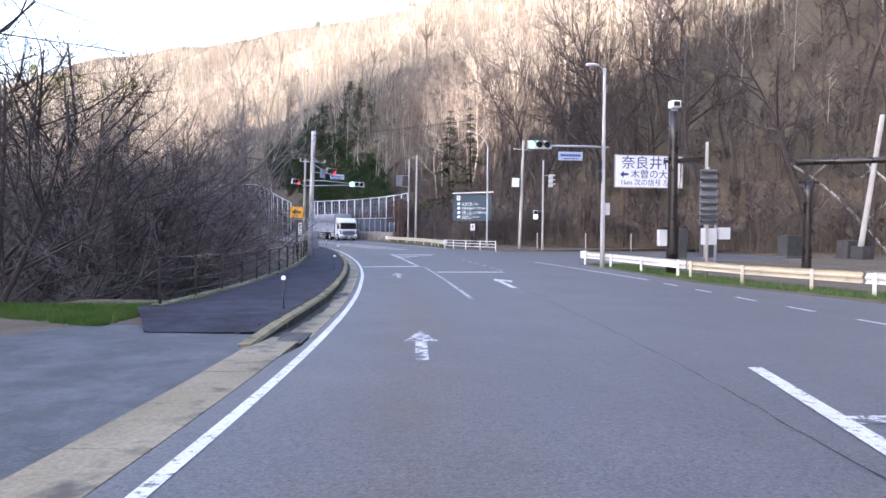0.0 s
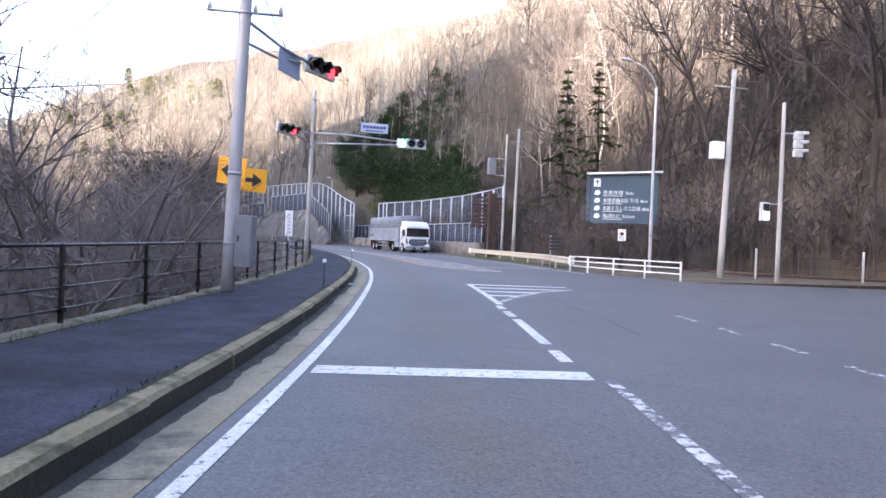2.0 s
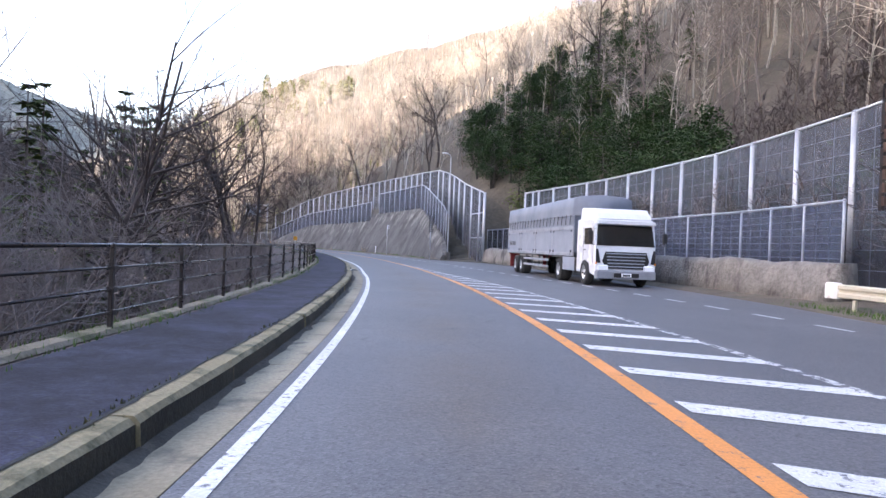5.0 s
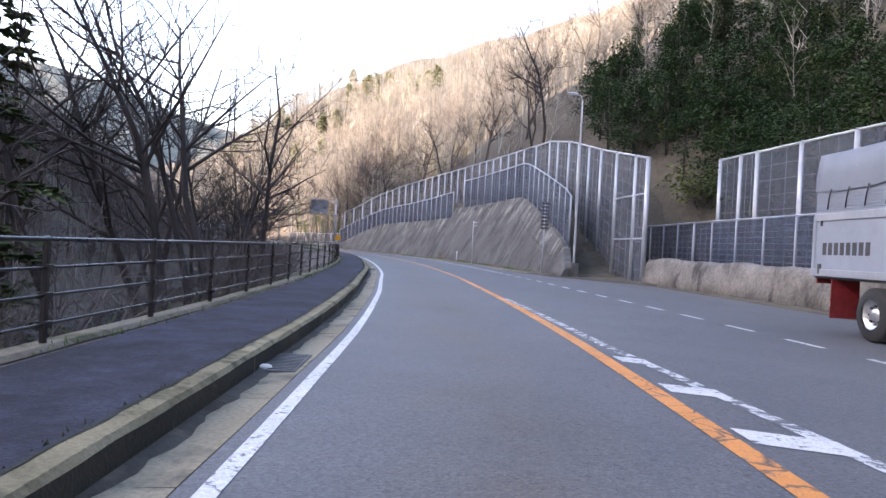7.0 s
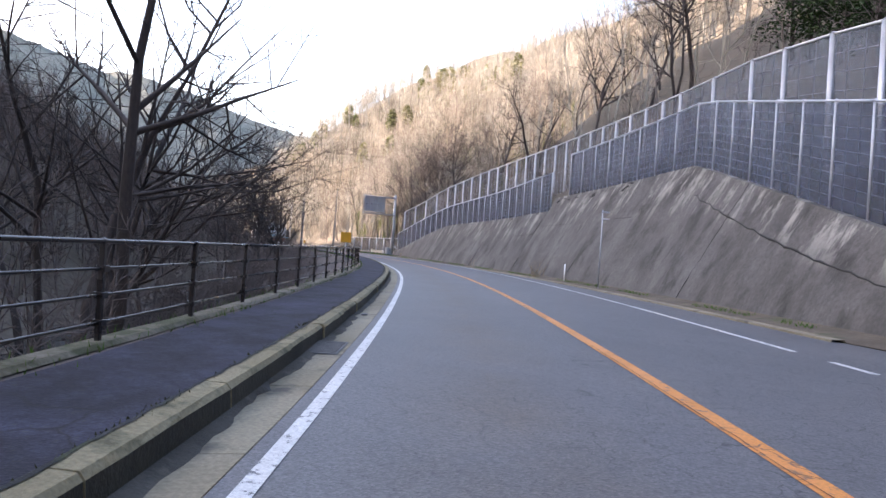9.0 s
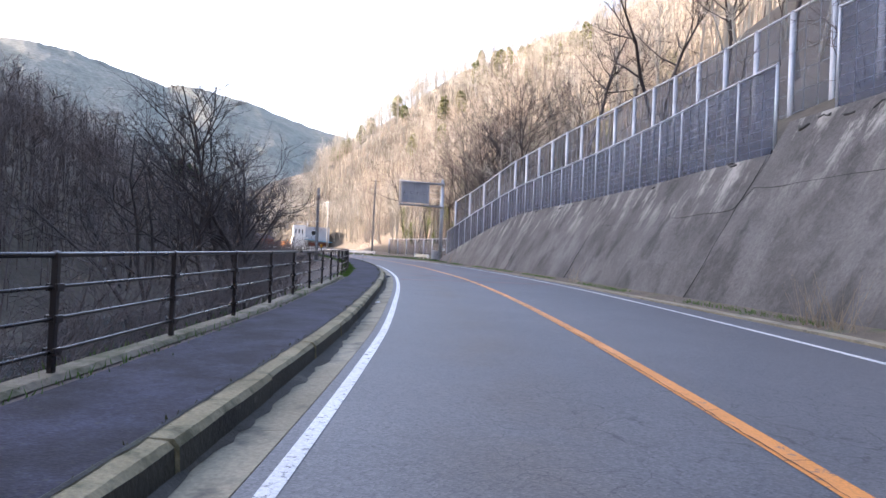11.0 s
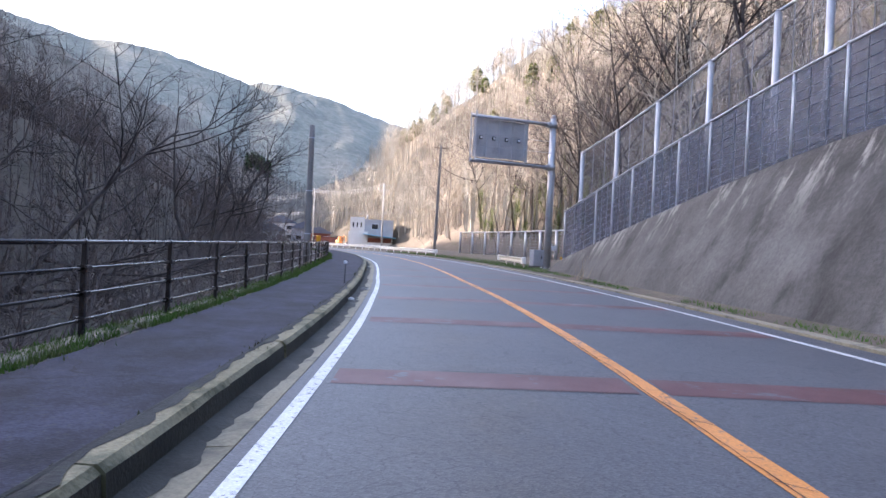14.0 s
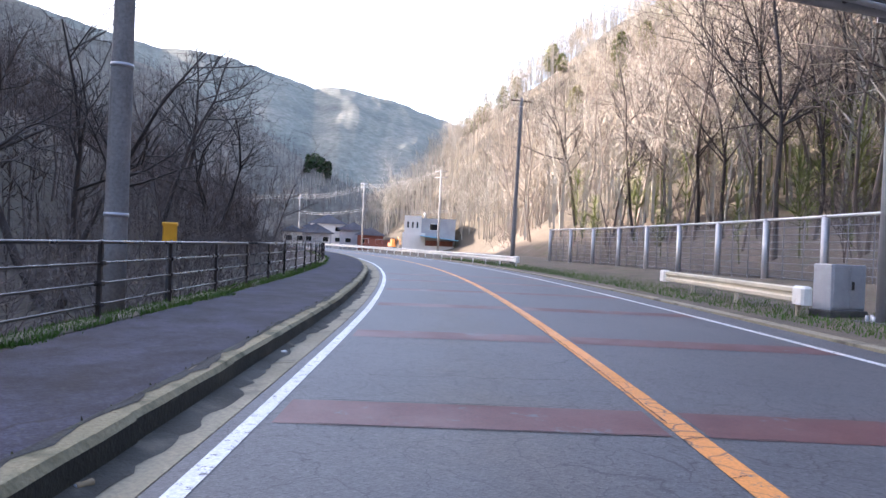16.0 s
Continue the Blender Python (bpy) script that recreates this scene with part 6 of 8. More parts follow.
for k in (-1, 1):
    g = Geo()
    x = k * 1.235
    pts_ = [(x, 0.3, 1.82), (x, 1.25, 1.82), (x, 1.25, 2.55), (x, 0.45, 2.55)]
    g.add(pts_ + [(x + k * 0.012, b, c) for _, b, c in pts_], [(0, 1, 2, 3), (7, 6, 5, 4), (0, 4, 5, 1), (1, 5, 6, 2), (2, 6, 7, 3), (3, 7, 4, 0)])
    part("side_window", g, m_glass_dark, cab)
    g = Geo()
    g.box(k * 1.235, k * 1.245, 0.22, 0.235, 1.0, 2.6)
    g.box(k * 1.235, k * 1.245, 1.36, 1.375, 1.0, 2.6)
    part("door_seam", g, m_black, cab)
    g = Geo()
    g.cbox(k * 1.24 - 0.01, k * 1.24 + 0.01, 1.1, 1.28, 1.55, 1.6, 0.004)
    part("door_handle", g, m_black, cab)
    g = Geo()
    g.tube([(k * 1.2, 0.1, 2.5), (k * 1.5, -0.15, 2.45), (k * 1.5, -0.15, 1.85), (k * 1.22, 0.05, 1.8)], 0.015, 6)
    mir = part("mirror", g, m_black, cab, "black door mirror on its bracket")
    g = Geo()
    g.cbox(k * 1.5 - 0.1, k * 1.5 + 0.1, -0.2, -0.12, 1.95, 2.4, 0.03)
    part("mirror_shell", g, m_black, mir)
    g = Geo()
    g.cbox(k * 0.93 - 0.22, k * 0.93 + 0.22, -0.1, -0.02, 0.72, 0.95, 0.05)
    part("headlight", g, m_lens, cab, "clear headlight unit")
    g = Geo()
    g.cbox(k * 1.19 - 0.03, k * 1.19 + 0.03, -0.06, 0.02, 0.98, 1.06, 0.01)
    part("indicator", g, m_amber, cab)
    g = Geo()
    g.prism([(k * 1.0, 1.02), (k * 1.2, 1.02), (k * 1.2, 1.62), (k * 1.12, 1.62)][::k], -0.03, 0.0)
    part("air_deflector", g, m_black, cab)
g = Geo()
g.prism([(-0.78, 0.78), (0.78, 0.78), (0.95, 1.12), (0.82, 1.52), (-0.82, 1.52), (-0.95, 1.12)], -0.055, -0.02)
gr = part("grille", g, m_black, cab, "black radiator grille")
for k in range(5):
    g = Geo()
    g.cbox(-0.72 - 0.02 * k, 0.72 + 0.02 * k, -0.085, -0.055, 0.86 + 0.14 * k, 0.905 + 0.14 * k, 0.01)
    part("grille_bar", g, m_alu, gr)
g = Geo()
g.cbox(-1.22, 1.22, -0.14, 0.1, 0.36, 0.72, 0.06)
bump_ = part("bumper", g, m_box_grey, cab, "grey front bumper")
g = Geo()
g.cbox(-0.5, 0.5, -0.155, -0.14, 0.42, 0.6, 0.02)
part("air_intake", g, m_black, bump_)
g = Geo()
g.box(-0.2, 0.2, -0.165, -0.155, 0.44, 0.6)
pl = part("number_plate", g, m_sign_white, bump_)
g = Geo()
g.box(-0.15, 0.15, -0.17, -0.165, 0.47, 0.55)
part("lettering_bar", g, m_steel_dark, pl)
g = Geo()
side = [(0.26, 2.93), (0.42, 3.2), (0.62, 3.42), (2.1, 3.52), (2.1, 2.93)]
n = len(side)
g.add([(x * (1.0 if z < 3.0 else 0.95), y, z) for x in (-1.16, 1.16) for y, z in side], [tuple(range(n - 1, -1, -1)), tuple(range(n, 2 * n))] + [(i, (i + 1) % n, n + (i + 1) % n, n + i) for i in range(n)])
part("roof_fairing", g, m_truck_white, cab, bevel=0.06)
g = Geo()
g.box(-0.42, 0.42, 1.8, 6.4, 0.62, 0.95)
part("tractor_frame", g, m_steel_dark, lorry)
for k, face in ((-1.25, 1), (1.25, -1)):
    wheel(lorry, k, 1.15, 0.5, 0.3, face)
    wheel(lorry, k, 4.6, 0.5, 0.52, face)
    wheel(lorry, k, 11.65, 0.48, 0.52, face)
    wheel(lorry, k, 12.95, 0.48, 0.52, face)
    g = Geo()
    g.cbox(k - 0.02 if k > 0 else k - 0.02, k + 0.02, 2.3, 3.9, 0.5, 1.05, 0.02)
    part("fuel_tank_cover", g, m_alu, lorry)
    g = Geo()
    g.box(min(k, k - 0.55 * k / 1.25), max(k, k - 0.55 * k / 1.25), 14.2, 14.22, 0.3, 1.05)
    part("mudflap", g, m_red_flap, lorry, "dark red rear mudflap")
    for z in (0.55, 0.85):
        g = Geo()
        g.cbox(k - 0.03, k + 0.03, 6.2, 10.9, z - 0.05, z + 0.05, 0.01)
        part("side_guard", g, m_box_grey, lorry)
    for y in (6.6, 8.0, 9.4, 10.6):
        g = Geo()
        g.box(k * 0.96 - 0.02, k * 0.96 + 0.02, y - 0.03, y + 0.03, 0.5, 1.15)
        part("guard_bracket", g, m_steel_dark, lorry)
# trailer
g = Geo()
g.box(-1.2, 1.2, 2.6, 14.9, 1.05, 1.25)
trailer = part("trailer_deck", g, m_steel_dark, lorry)
g = Geo()
g.box(-1.2, 1.2, 2.65, 14.85, 1.2, 3.05)
part("load_body", g, m_tarp, trailer)
Y0, Y1 = 2.6, 14.9
for k in (-1, 1):
    edges = [2.6 + 12.3 * i / 4 for i in range(5)]
    for a, b in zip(edges, edges[1:]):
        g = Geo()
        g.cbox(k * 1.225 - 0.025, k * 1.225 + 0.025, a + 0.05, b - 0.05, 1.22, 2.2, 0.015)
        gate_ = part("side_gate", g, m_alu, trailer, "silver drop-side panel")
        g = Geo()
        for y in (a + 0.25, b - 0.25):
            g.cbox(k * 1.26 - 0.02, k * 1.26 + 0.02, y - 0.05, y + 0.05, 1.14, 1.34, 0.01)
            g.cbox(k * 1.26 - 0.015, k * 1.26 + 0.015, y - 0.03, y + 0.03, 2.1, 2.24, 0.01)
        part("latch", g, m_steel_dark, gate_)
    for y in edges:
        g = Geo()
        g.cbox(k * 1.24 - 0.03, k * 1.24 + 0.03, y - 0.05, y + 0.05, 1.1, 2.3, 0.01)
        part("stake_post", g, m_galv, trailer)
    g = Geo()
    g.cbox(k * 1.25 - 0.03, k * 1.25 + 0.03, Y0, Y1, 2.2, 2.34, 0.01)
    part("waist_rail", g, m_galv, trailer)
    g = Geo()
    g.cbox(k * 1.25 - 0.03, k * 1.25 + 0.03, Y0, Y1, 1.1, 1.24, 0.01)
    part("sill_rail", g, m_galv, trailer)
    g = Geo()
    for i in range(8):
        g.box(k * 1.215 - 0.02, k * 1.215 + 0.02, Y0, Y1, 2.35 + 0.058 * i, 2.39 + 0.058 * i)
    g.box(k * 1.2 - 0.01, k * 1.2 + 0.01, Y0, Y1, 2.33, 2.85)
    part("ribbed_panel", g, m_alu, trailer, "silver horizontally ribbed panel")
    for i in range(20):
        y = Y0 + 0.35 + 0.6 * i
        g = Geo()
        g.tube([(k * 1.27, y, 2.82), (k * 1.28, y + 0.05, 2.62), (k * 1.275, y + 0.09, 2.42)], 0.014, 5)
        part("strap", g, m_black, trailer)
# tarpaulin with a soft ridge and sagging hem
g = Geo()
rows = []
for i in range(45):
    y = Y0 - 0.03 + (Y1 - Y0 + 0.06) * i / 44
    wob = 0.02 * math.sin(y * 2.6) + 0.015 * math.sin(y * 6.1)
    rows.append([(-1.265, y, 2.78 + wob), (-1.26, y, 3.1), (-1.2, y, 3.52 + wob), (-0.9, y, 3.62), (0, y, 3.68 + wob), (0.9, y, 3.62), (1.2, y, 3.52 + wob), (1.26, y, 3.1), (1.265, y, 2.78 - wob)])
n = 9
g.add([p for r in rows for p in r], [(i * n + k, i * n + k + 1, (i + 1) * n + k + 1, (i + 1) * n + k) for i in range(44) for k in range(n - 1)] + [tuple(range(n - 1, -1, -1)), tuple(range(44 * n, 45 * n))], True)
part("tarpaulin", g, m_tarp, trailer, "grey tarpaulin over the load")
# bars for the operator's name on the rear drop-side
for k in (-1, 1):
    g = Geo()
    for i in range(8):
        y = 14.6 - 0.2 * i
        g.box(k * 1.252 - 0.003, k * 1.252 + 0.003, y - 0.15, y - 0.02, 1.52, 1.76)
    part("lettering_bar", g, m_steel_dark, trailer)
g = Geo()
g.box(-1.22, 1.22, 14.88, 14.94, 1.2, 3.4)
rear = part("rear_door", g, m_alu, trailer)
for k in (-1, 1):
    g = Geo()
    g.cbox(k * 0.85 - 0.3, k * 0.85 + 0.3, 14.9, 14.96, 0.95, 1.1, 0.02)
    part("tail_light", g, m_red_flap, lorry, "red tail light cluster")
g = Geo()
g.cbox(-1.0, 1.0, 14.6, 14.7, 0.5, 0.62, 0.02)
part("rear_underrun_bar", g, m_galv, lorry)

# ---- trees ----
def branch_into(geo, rng, p, direction, length, r, level, sides, kids, bend=0.25, lift=0.15, limbs=None):
    """A tapered bent limb and, from it, the next level."""
    if level >= 2 and level == len(kids):
        d = (direction.normalized() + Vector((0, 0, lift))).normalized()
        a = d.cross(Vector((0.3, 0.2, 1))).normalized() * r
        b = d.cross(a)
        geo.add([p + a, p - a * 0.5 + b * 0.87, p - a * 0.5 - b * 0.87, p + d * length], [(0, 1, 3), (1, 2, 3), (2, 0, 3)], True)
        return
    segs = 5 if level == 0 else (3 if level == 1 else 1 + (r > 0.02))
    pts, rad = [p.copy()], [r]
    d = direction.normalized()
    for i in range(segs):
        d = (d + Vector((rng.uniform(-bend, bend), rng.uniform(-bend, bend), rng.uniform(-bend, bend) * 0.6 + lift * (level > 0)))).normalized()
        pts.append(pts[-1] + d * (length / segs))
        rad.append(max(0.004, r * (1 - 0.82 * (i + 1) / segs)))
    geo.tube(pts, rad, sides[min(level, len(sides) - 1)], False)
    twigs = limbs if limbs is not None else geo
    if level < len(kids):
        for k in range(kids[level]):
            f = rng.uniform(0.35 if level == 0 else 0.2, 0.98)
            i = min(segs - 1, int(f * segs))
            q = pts[i].lerp(pts[i + 1], f * segs - i)
            axis_ = pts[i + 1] - pts[i]
            side = axis_.cross(Vector((rng.uniform(-1, 1), rng.uniform(-1, 1), rng.uniform(-1, 1)))).normalized()
            nd = axis_.normalized() * rng.uniform(0.35, 0.9) + side * rng.uniform(0.6, 1.0)
            branch_into(twigs, rng, q, nd, length * rng.uniform(0.3, 0.58) * (1.1 - 0.45 * f if level == 0 else 1), r * (1 - 0.8 * f) * 0.62 + 0.004, level + 1, sides, kids, bend, lift)


def bare_tree_mesh(seed, height, kids, r=0.14, sides=(7, 5, 3, 3), stems=1, bend=0.22, mat=None, split=False):
    """One mesh, or with split the trunk and the branches as two."""
    rng = random.Random(seed)
    geo, limbs = Geo(), Geo()
    for k in range(stems):
        a = rng.uniform(0, 6.28)
        lean = Vector((math.cos(a), math.sin(a), 0)) * (0.32 if stems > 1 else 0.06) + Vector((0, 0, 1))
        branch_into(geo, rng, Vector((0.15 * math.cos(a) * (stems > 1), 0.15 * math.sin(a) * (stems > 1), -0.4)), lean, height * rng.uniform(0.85, 1.05), r * rng.uniform(0.8, 1.1), 0, sides, kids, bend, 0.15, limbs if split else None)
    out = []
    for nm, g_ in (("trunk", geo), ("crown", limbs)) if split else (("bare_tree", geo),):
        me = g_.mesh(nm)
        me.materials.append(mat or m_bark)
        out.append(me)
    return tuple(out) if split else out[0]


def conifer_mesh(seed, height, spread, trunk_r=0.2, whorls=40, start=0.15, droop=0.3):
    rng = random.Random(seed)
    tr, cr = Geo(), Geo()
    tr.tube([(0, 0, -0.5), (0.05, 0, height * 0.4), (0, 0.05, height)], [trunk_r, trunk_r * 0.65, 0.02], 8)
    for w in range(whorls):
        f = start + (1 - start) * (w + rng.random() * 0.6) / whorls
        reach = spread * (1.02 - f) ** 0.8 * rng.uniform(0.55, 1.15)
        for k in range(rng.randint(2, 6)):
            a = rng.uniform(0, 6.28)
            out = Vector((math.cos(a), math.sin(a), 0))
            p0 = Vector((0, 0, f * height))
            n = max(3, int(reach * 4))
            tr.tube([p0, p0 + out * reach * 0.5 + Vector((0, 0, -droop * reach * 0.3)), p0 + out * reach + Vector((0, 0, -droop * reach))], [0.03, 0.02, 0.006], 3, False)
            for j in range(n):
                q = (j + 0.6) / n
                c = p0 + out * reach * q + Vector((0, 0, -droop * reach * q * q))
                for e in range(4):
                    b = a + rng.uniform(-1.5, 1.5)
                    l, wd = rng.uniform(0.3, 0.75) * (0.6 + 0.5 * reach / spread), rng.uniform(0.06, 0.15)
                    dr = Vector((math.cos(b), math.sin(b), rng.uniform(-0.6, 0.25))) * l
                    sd_ = Vector((-math.sin(b), math.cos(b), rng.uniform(-0.6, 0.6))) * wd
                    cr.add([c - sd_, c + dr * 0.6 - sd_ * 0.8, c + dr, c + dr * 0.6 + sd_ * 0.8, c + sd_], [(0, 1, 2, 3, 4)])
    a, b = tr.mesh("trunk"), cr.mesh("crown")
    a.materials.append(m_bark)
    b.materials.append(m_cedar)
    return a, b


def bush_mesh(seed, size, leaves):
    rng = random.Random(seed)
    st, lf = Geo(), Geo()
    for k in range(14):
        a, e = rng.uniform(0, 6.28), rng.uniform(0.5, 1.3)
        tip = Vector((math.cos(a) * math.cos(e), math.sin(a) * math.cos(e), math.sin(e))) * size * rng.uniform(0.7, 1.1)
        st.tube([(0, 0, -0.2), tip * 0.5 + Vector((0, 0, 0.1)), tip], [0.03, 0.018, 0.005], 3, False)
        for j in range(leaves // 14):
            c = tip * rng.uniform(0.35, 1.05) + Vector((rng.gauss(0, 0.16), rng.gauss(0, 0.16), rng.gauss(0, 0.14))) * size
            u = Vector((rng.uniform(-1, 1), rng.uniform(-1, 1), rng.uniform(-0.5, 0.8))).normalized() * rng.uniform(0.06, 0.14)
            w = u.cross(Vector((rng.uniform(-1, 1), rng.uniform(-1, 1), 1))).normalized() * u.length * 0.5
            lf.add([c - u, c + w, c + u, c - w], [(0, 1, 2, 3)])
    a, b = st.mesh("stems"), lf.mesh("leaves")
    a.materials.append(m_bark)
    b.materials.append(m_leaf)
    return a, b


RNG = random.Random(11)


def gz_at(x, y):
    return float(ground_height(np.array([x]), np.array([y]), False)[0])


def foot_at(s, d):
    p = P(s, d)
    if d > float(lerp(s, FOOT)) or d < -11 or (s > 240 and d < -4):
        z = gz_at(p.x, p.y)
    elif d < -2.5:
        z = float(np.interp(-d, [2.5, 3.5, 6.5, 10.5], [0.1, -0.4, -2.2, -4.3]))
    else:
        z = 0.1
    return Vector((p.x, p.y, z - 0.15))


def plant(name, meshes, label, category, at, scale, group=""):
    m = Matrix.Translation(at) @ Matrix.Rotation(RNG.uniform(0, 6.28), 4, "Z") @ Matrix.Rotation(radians(RNG.uniform(-4, 4)), 4, "X")
    if isinstance(meshes, tuple):
        t = thing(name, label, category, m @ Matrix.Diagonal((scale, scale, scale, 1)), group)
        for nm, me in zip({"bush": ("stem", "foliage"), "shrub": ("stem", "twig_mass"), "bare_tree": ("trunk", "crown")}.get(name, ("trunk", "crown")), meshes):
            ob = new(nm, me)
            ob.parent = t
            if nm == "twig_mass":
                tagged(ob, kind="stuff")
        return t
    ob = new(name, meshes)
    ob.matrix_world = m @ Matrix.Diagonal((scale, scale, scale, 1))
    return tagged(ob, label, category, group)


tall = [bare_tree_mesh(100 + i, 13, (11, 6, 5), 0.17, (7, 4, 3, 3), split=True) for i in range(4)]
forked = [bare_tree_mesh(200 + i, 11, (8, 6, 5), 0.15, (7, 4, 3, 3), stems=2 + i % 2, bend=0.3, split=True) for i in range(4)]
forked_grey = [bare_tree_mesh(200 + i, 11, (9, 7, 5), 0.13, (7, 4, 3, 3), stems=2 + i % 2, bend=0.3, mat=m_brush, split=True) for i in range(4)]
spread = [bare_tree_mesh(260 + i, 11, (13, 8, 6), 0.16, (8, 5, 3, 3), stems=2 + i, bend=0.34, split=True) for i in range(2)]
slim = [bare_tree_mesh(300 + i, 12, (9, 5, 3), 0.10, (6, 3, 3, 3), mat=m_bark_pale, split=True) for i in range(4)]
slim_dark = [bare_tree_mesh(330 + i, 12, (10, 6, 3), 0.11, (6, 3, 3, 3), mat=m_bark, split=True) for i in range(3)]
straight = [bare_tree_mesh(350 + i, 15, (16, 8, 4), 0.15, (8, 4, 3, 3), bend=0.1, split=True) for i in range(3)]
thicket = [bare_tree_mesh(400 + i, 3.6, (6, 6), 0.03, (3, 3, 3, 3), stems=5, bend=0.35, mat=m_brush) for i in range(4)]
cedar = [conifer_mesh(500 + i, 15, 3.1, 0.22, 19, 0.12 + 0.1 * (i == 1), 0.22) for i in range(2)]
tangle = [bare_tree_mesh(450 + i, 6.5, (7, 6, 2), 0.05, (4, 3, 3, 3), stems=5, bend=0.38, mat=m_brush, split=True) for i in range(4)]
thicket_dark = [bare_tree_mesh(400 + i, 3.6, (6, 6), 0.03, (3, 3, 3, 3), stems=5, bend=0.35, mat=m_twig, split=True) for i in range(4)]
tangle_dark = [bare_tree_mesh(450 + i, 6.5, (7, 6, 2), 0.05, (4, 3, 3, 3), stems=5, bend=0.38, mat=m_twig, split=True) for i in range(4)]
thicket_parts = [bare_tree_mesh(400 + i, 3.6, (6, 6), 0.03, (3, 3, 3, 3), stems=5, bend=0.35, mat=m_brush, split=True) for i in range(4)]
bushes = [bush_mesh(600 + i, 1.8, 900) for i in range(2)]


def evergreen_mesh(seed, height, leaves):
    """A broad evergreen: a forked trunk and a crown of leaf clumps with gaps."""
    rng = random.Random(seed)
    tr, lf = Geo(), Geo()
    tr.tube([(0, 0, -0.6), (0.1, 0.05, height * 0.35), (0.0, 0.1, height * 0.9)], [0.16, 0.11, 0.02], 7)
    for k in range(26):
        f = rng.uniform(0.15, 0.98)
        a = rng.uniform(0, 6.28)
        reach = height * 0.36 * (1 - abs(f - 0.42) ** 1.4) * rng.uniform(0.6, 1.1) * (1.15 - 0.75 * f)
        p0 = Vector((0.05, 0.05, f * height * 0.92))
        tip = p0 + Vector((math.cos(a) * reach, math.sin(a) * reach, reach * rng.uniform(-0.05, 0.45)))
        tr.tube([p0, p0.lerp(tip, 0.55) + Vector((0, 0, 0.15)), tip], [0.045, 0.025, 0.008], 4, False)
        for q in (0.45, 0.75, 1.0):
            c0 = p0.lerp(tip, q) + Vector((rng.gauss(0, 0.12), rng.gauss(0, 0.12), rng.gauss(0, 0.12)))
            for j in range(leaves // 78):
                c = c0 + Vector((rng.gauss(0, 0.36), rng.gauss(0, 0.36), rng.gauss(0, 0.24)))
                u = Vector((rng.uniform(-1, 1), rng.uniform(-1, 1), rng.uniform(-0.7, 0.5))).normalized() * rng.uniform(0.07, 0.16)
                w = u.cross(Vector((rng.uniform(-1, 1), rng.uniform(-1, 1), 1))).normalized() * u.length * 0.5
                lf.add([c - u, c + w, c + u, c - w], [(0, 1, 2, 3)])
    a, b = tr.mesh("trunk"), lf.mesh("crown")
    a.materials.append(m_bark)
    b.materials.append(m_needle)
    return a, b


evergreens = [evergreen_mesh(640 + i, 8.0, 2000) for i in range(3)]

def scatter(name, meshes, spots, label, category, mat, seed):
    """Copies of small plants joined into one uncounted mass: spots of (place, scale)."""
    rng = random.Random(seed)
    stock = []
    for me in meshes:
        co = np.empty(len(me.vertices) * 3)
        me.vertices.foreach_get("co", co)
        stock.append((co.reshape(-1, 3), [tuple(p.vertices) for p in me.polygons]))
    V, F, n = [], [], 0
    for at, sc in spots:
        co, fc = rng.choice(stock)
        a = rng.uniform(0, 6.28)
        c, s_ = math.cos(a) * sc, math.sin(a) * sc
        V.append(co @ np.array([[c, s_, 0], [-s_, c, 0], [0, 0, sc * rng.uniform(0.9, 1.15)]]) + np.array(at))
        F += [tuple(i + n for i in f) for f in fc]
        n += len(co)
    me = bpy.data.meshes.new(name)
    me.from_pydata(np.concatenate(V).tolist(), [], F)
    me.polygons.foreach_set("use_smooth", [True] * len(F))
    return tagged(part(name, me, mat), label, category, kind="stuff")


# large trees along the stream, seen one by one
for s, d, me, sc in ((147, -7.7, tall[0], 1.4), (140.7, -8.3, tall[1], 1.25), (141.6, -7.3, tall[2], 1.2), (157.6, -8.0, forked[1], 1.4), (160.5, -9.6, forked[2], 1.05), (165, -12.4, forked[3], 1.2), (151, -13, tall[2], 1.3), (131, -11, tall[3], 1.3), (124, -12.5, tall[0], 1.35), (138, -13.5, tall[1], 1.35), (143, -16, tall[2], 1.2), (118, -9.5, forked[0], 1.1), (112, -10.5, tall[3], 1.05), (104, -10.5, tall[1], 1.0), (95, -9.0, forked[3], 1.0), (170, -16, tall[0], 1.1), (178, -13, forked[0], 1.0)):
    plant("bare_tree", me, "dark leafless tree with spreading branches on the stream bank", "tree", foot_at(s, d), sc, "trees on the stream bank")
for s, d, me, sc in ((209, -8.0, spread[0], 1.25), (206, -9.5, spread[1], 1.15), (220, -12.5, spread[1], 1.1), (208, -14, forked[2], 1.15), (194, -9.6, forked[0], 0.85), (236, -14, forked[2], 1.0), (246, -13, forked[0], 0.95), (256, -12, forked[1], 1.15), (264, -11, tall[2], 0.95), (274, -10, forked[3], 0.95), (280, -13, tall[0], 1.0), (288, -9.5, forked[2], 0.85), (228, -20, forked[3], 1.0)):
    plant("bare_tree", me, "dark leafless forked tree on the far bank of the stream", "tree", foot_at(s, d), sc, "trees on the stream bank")
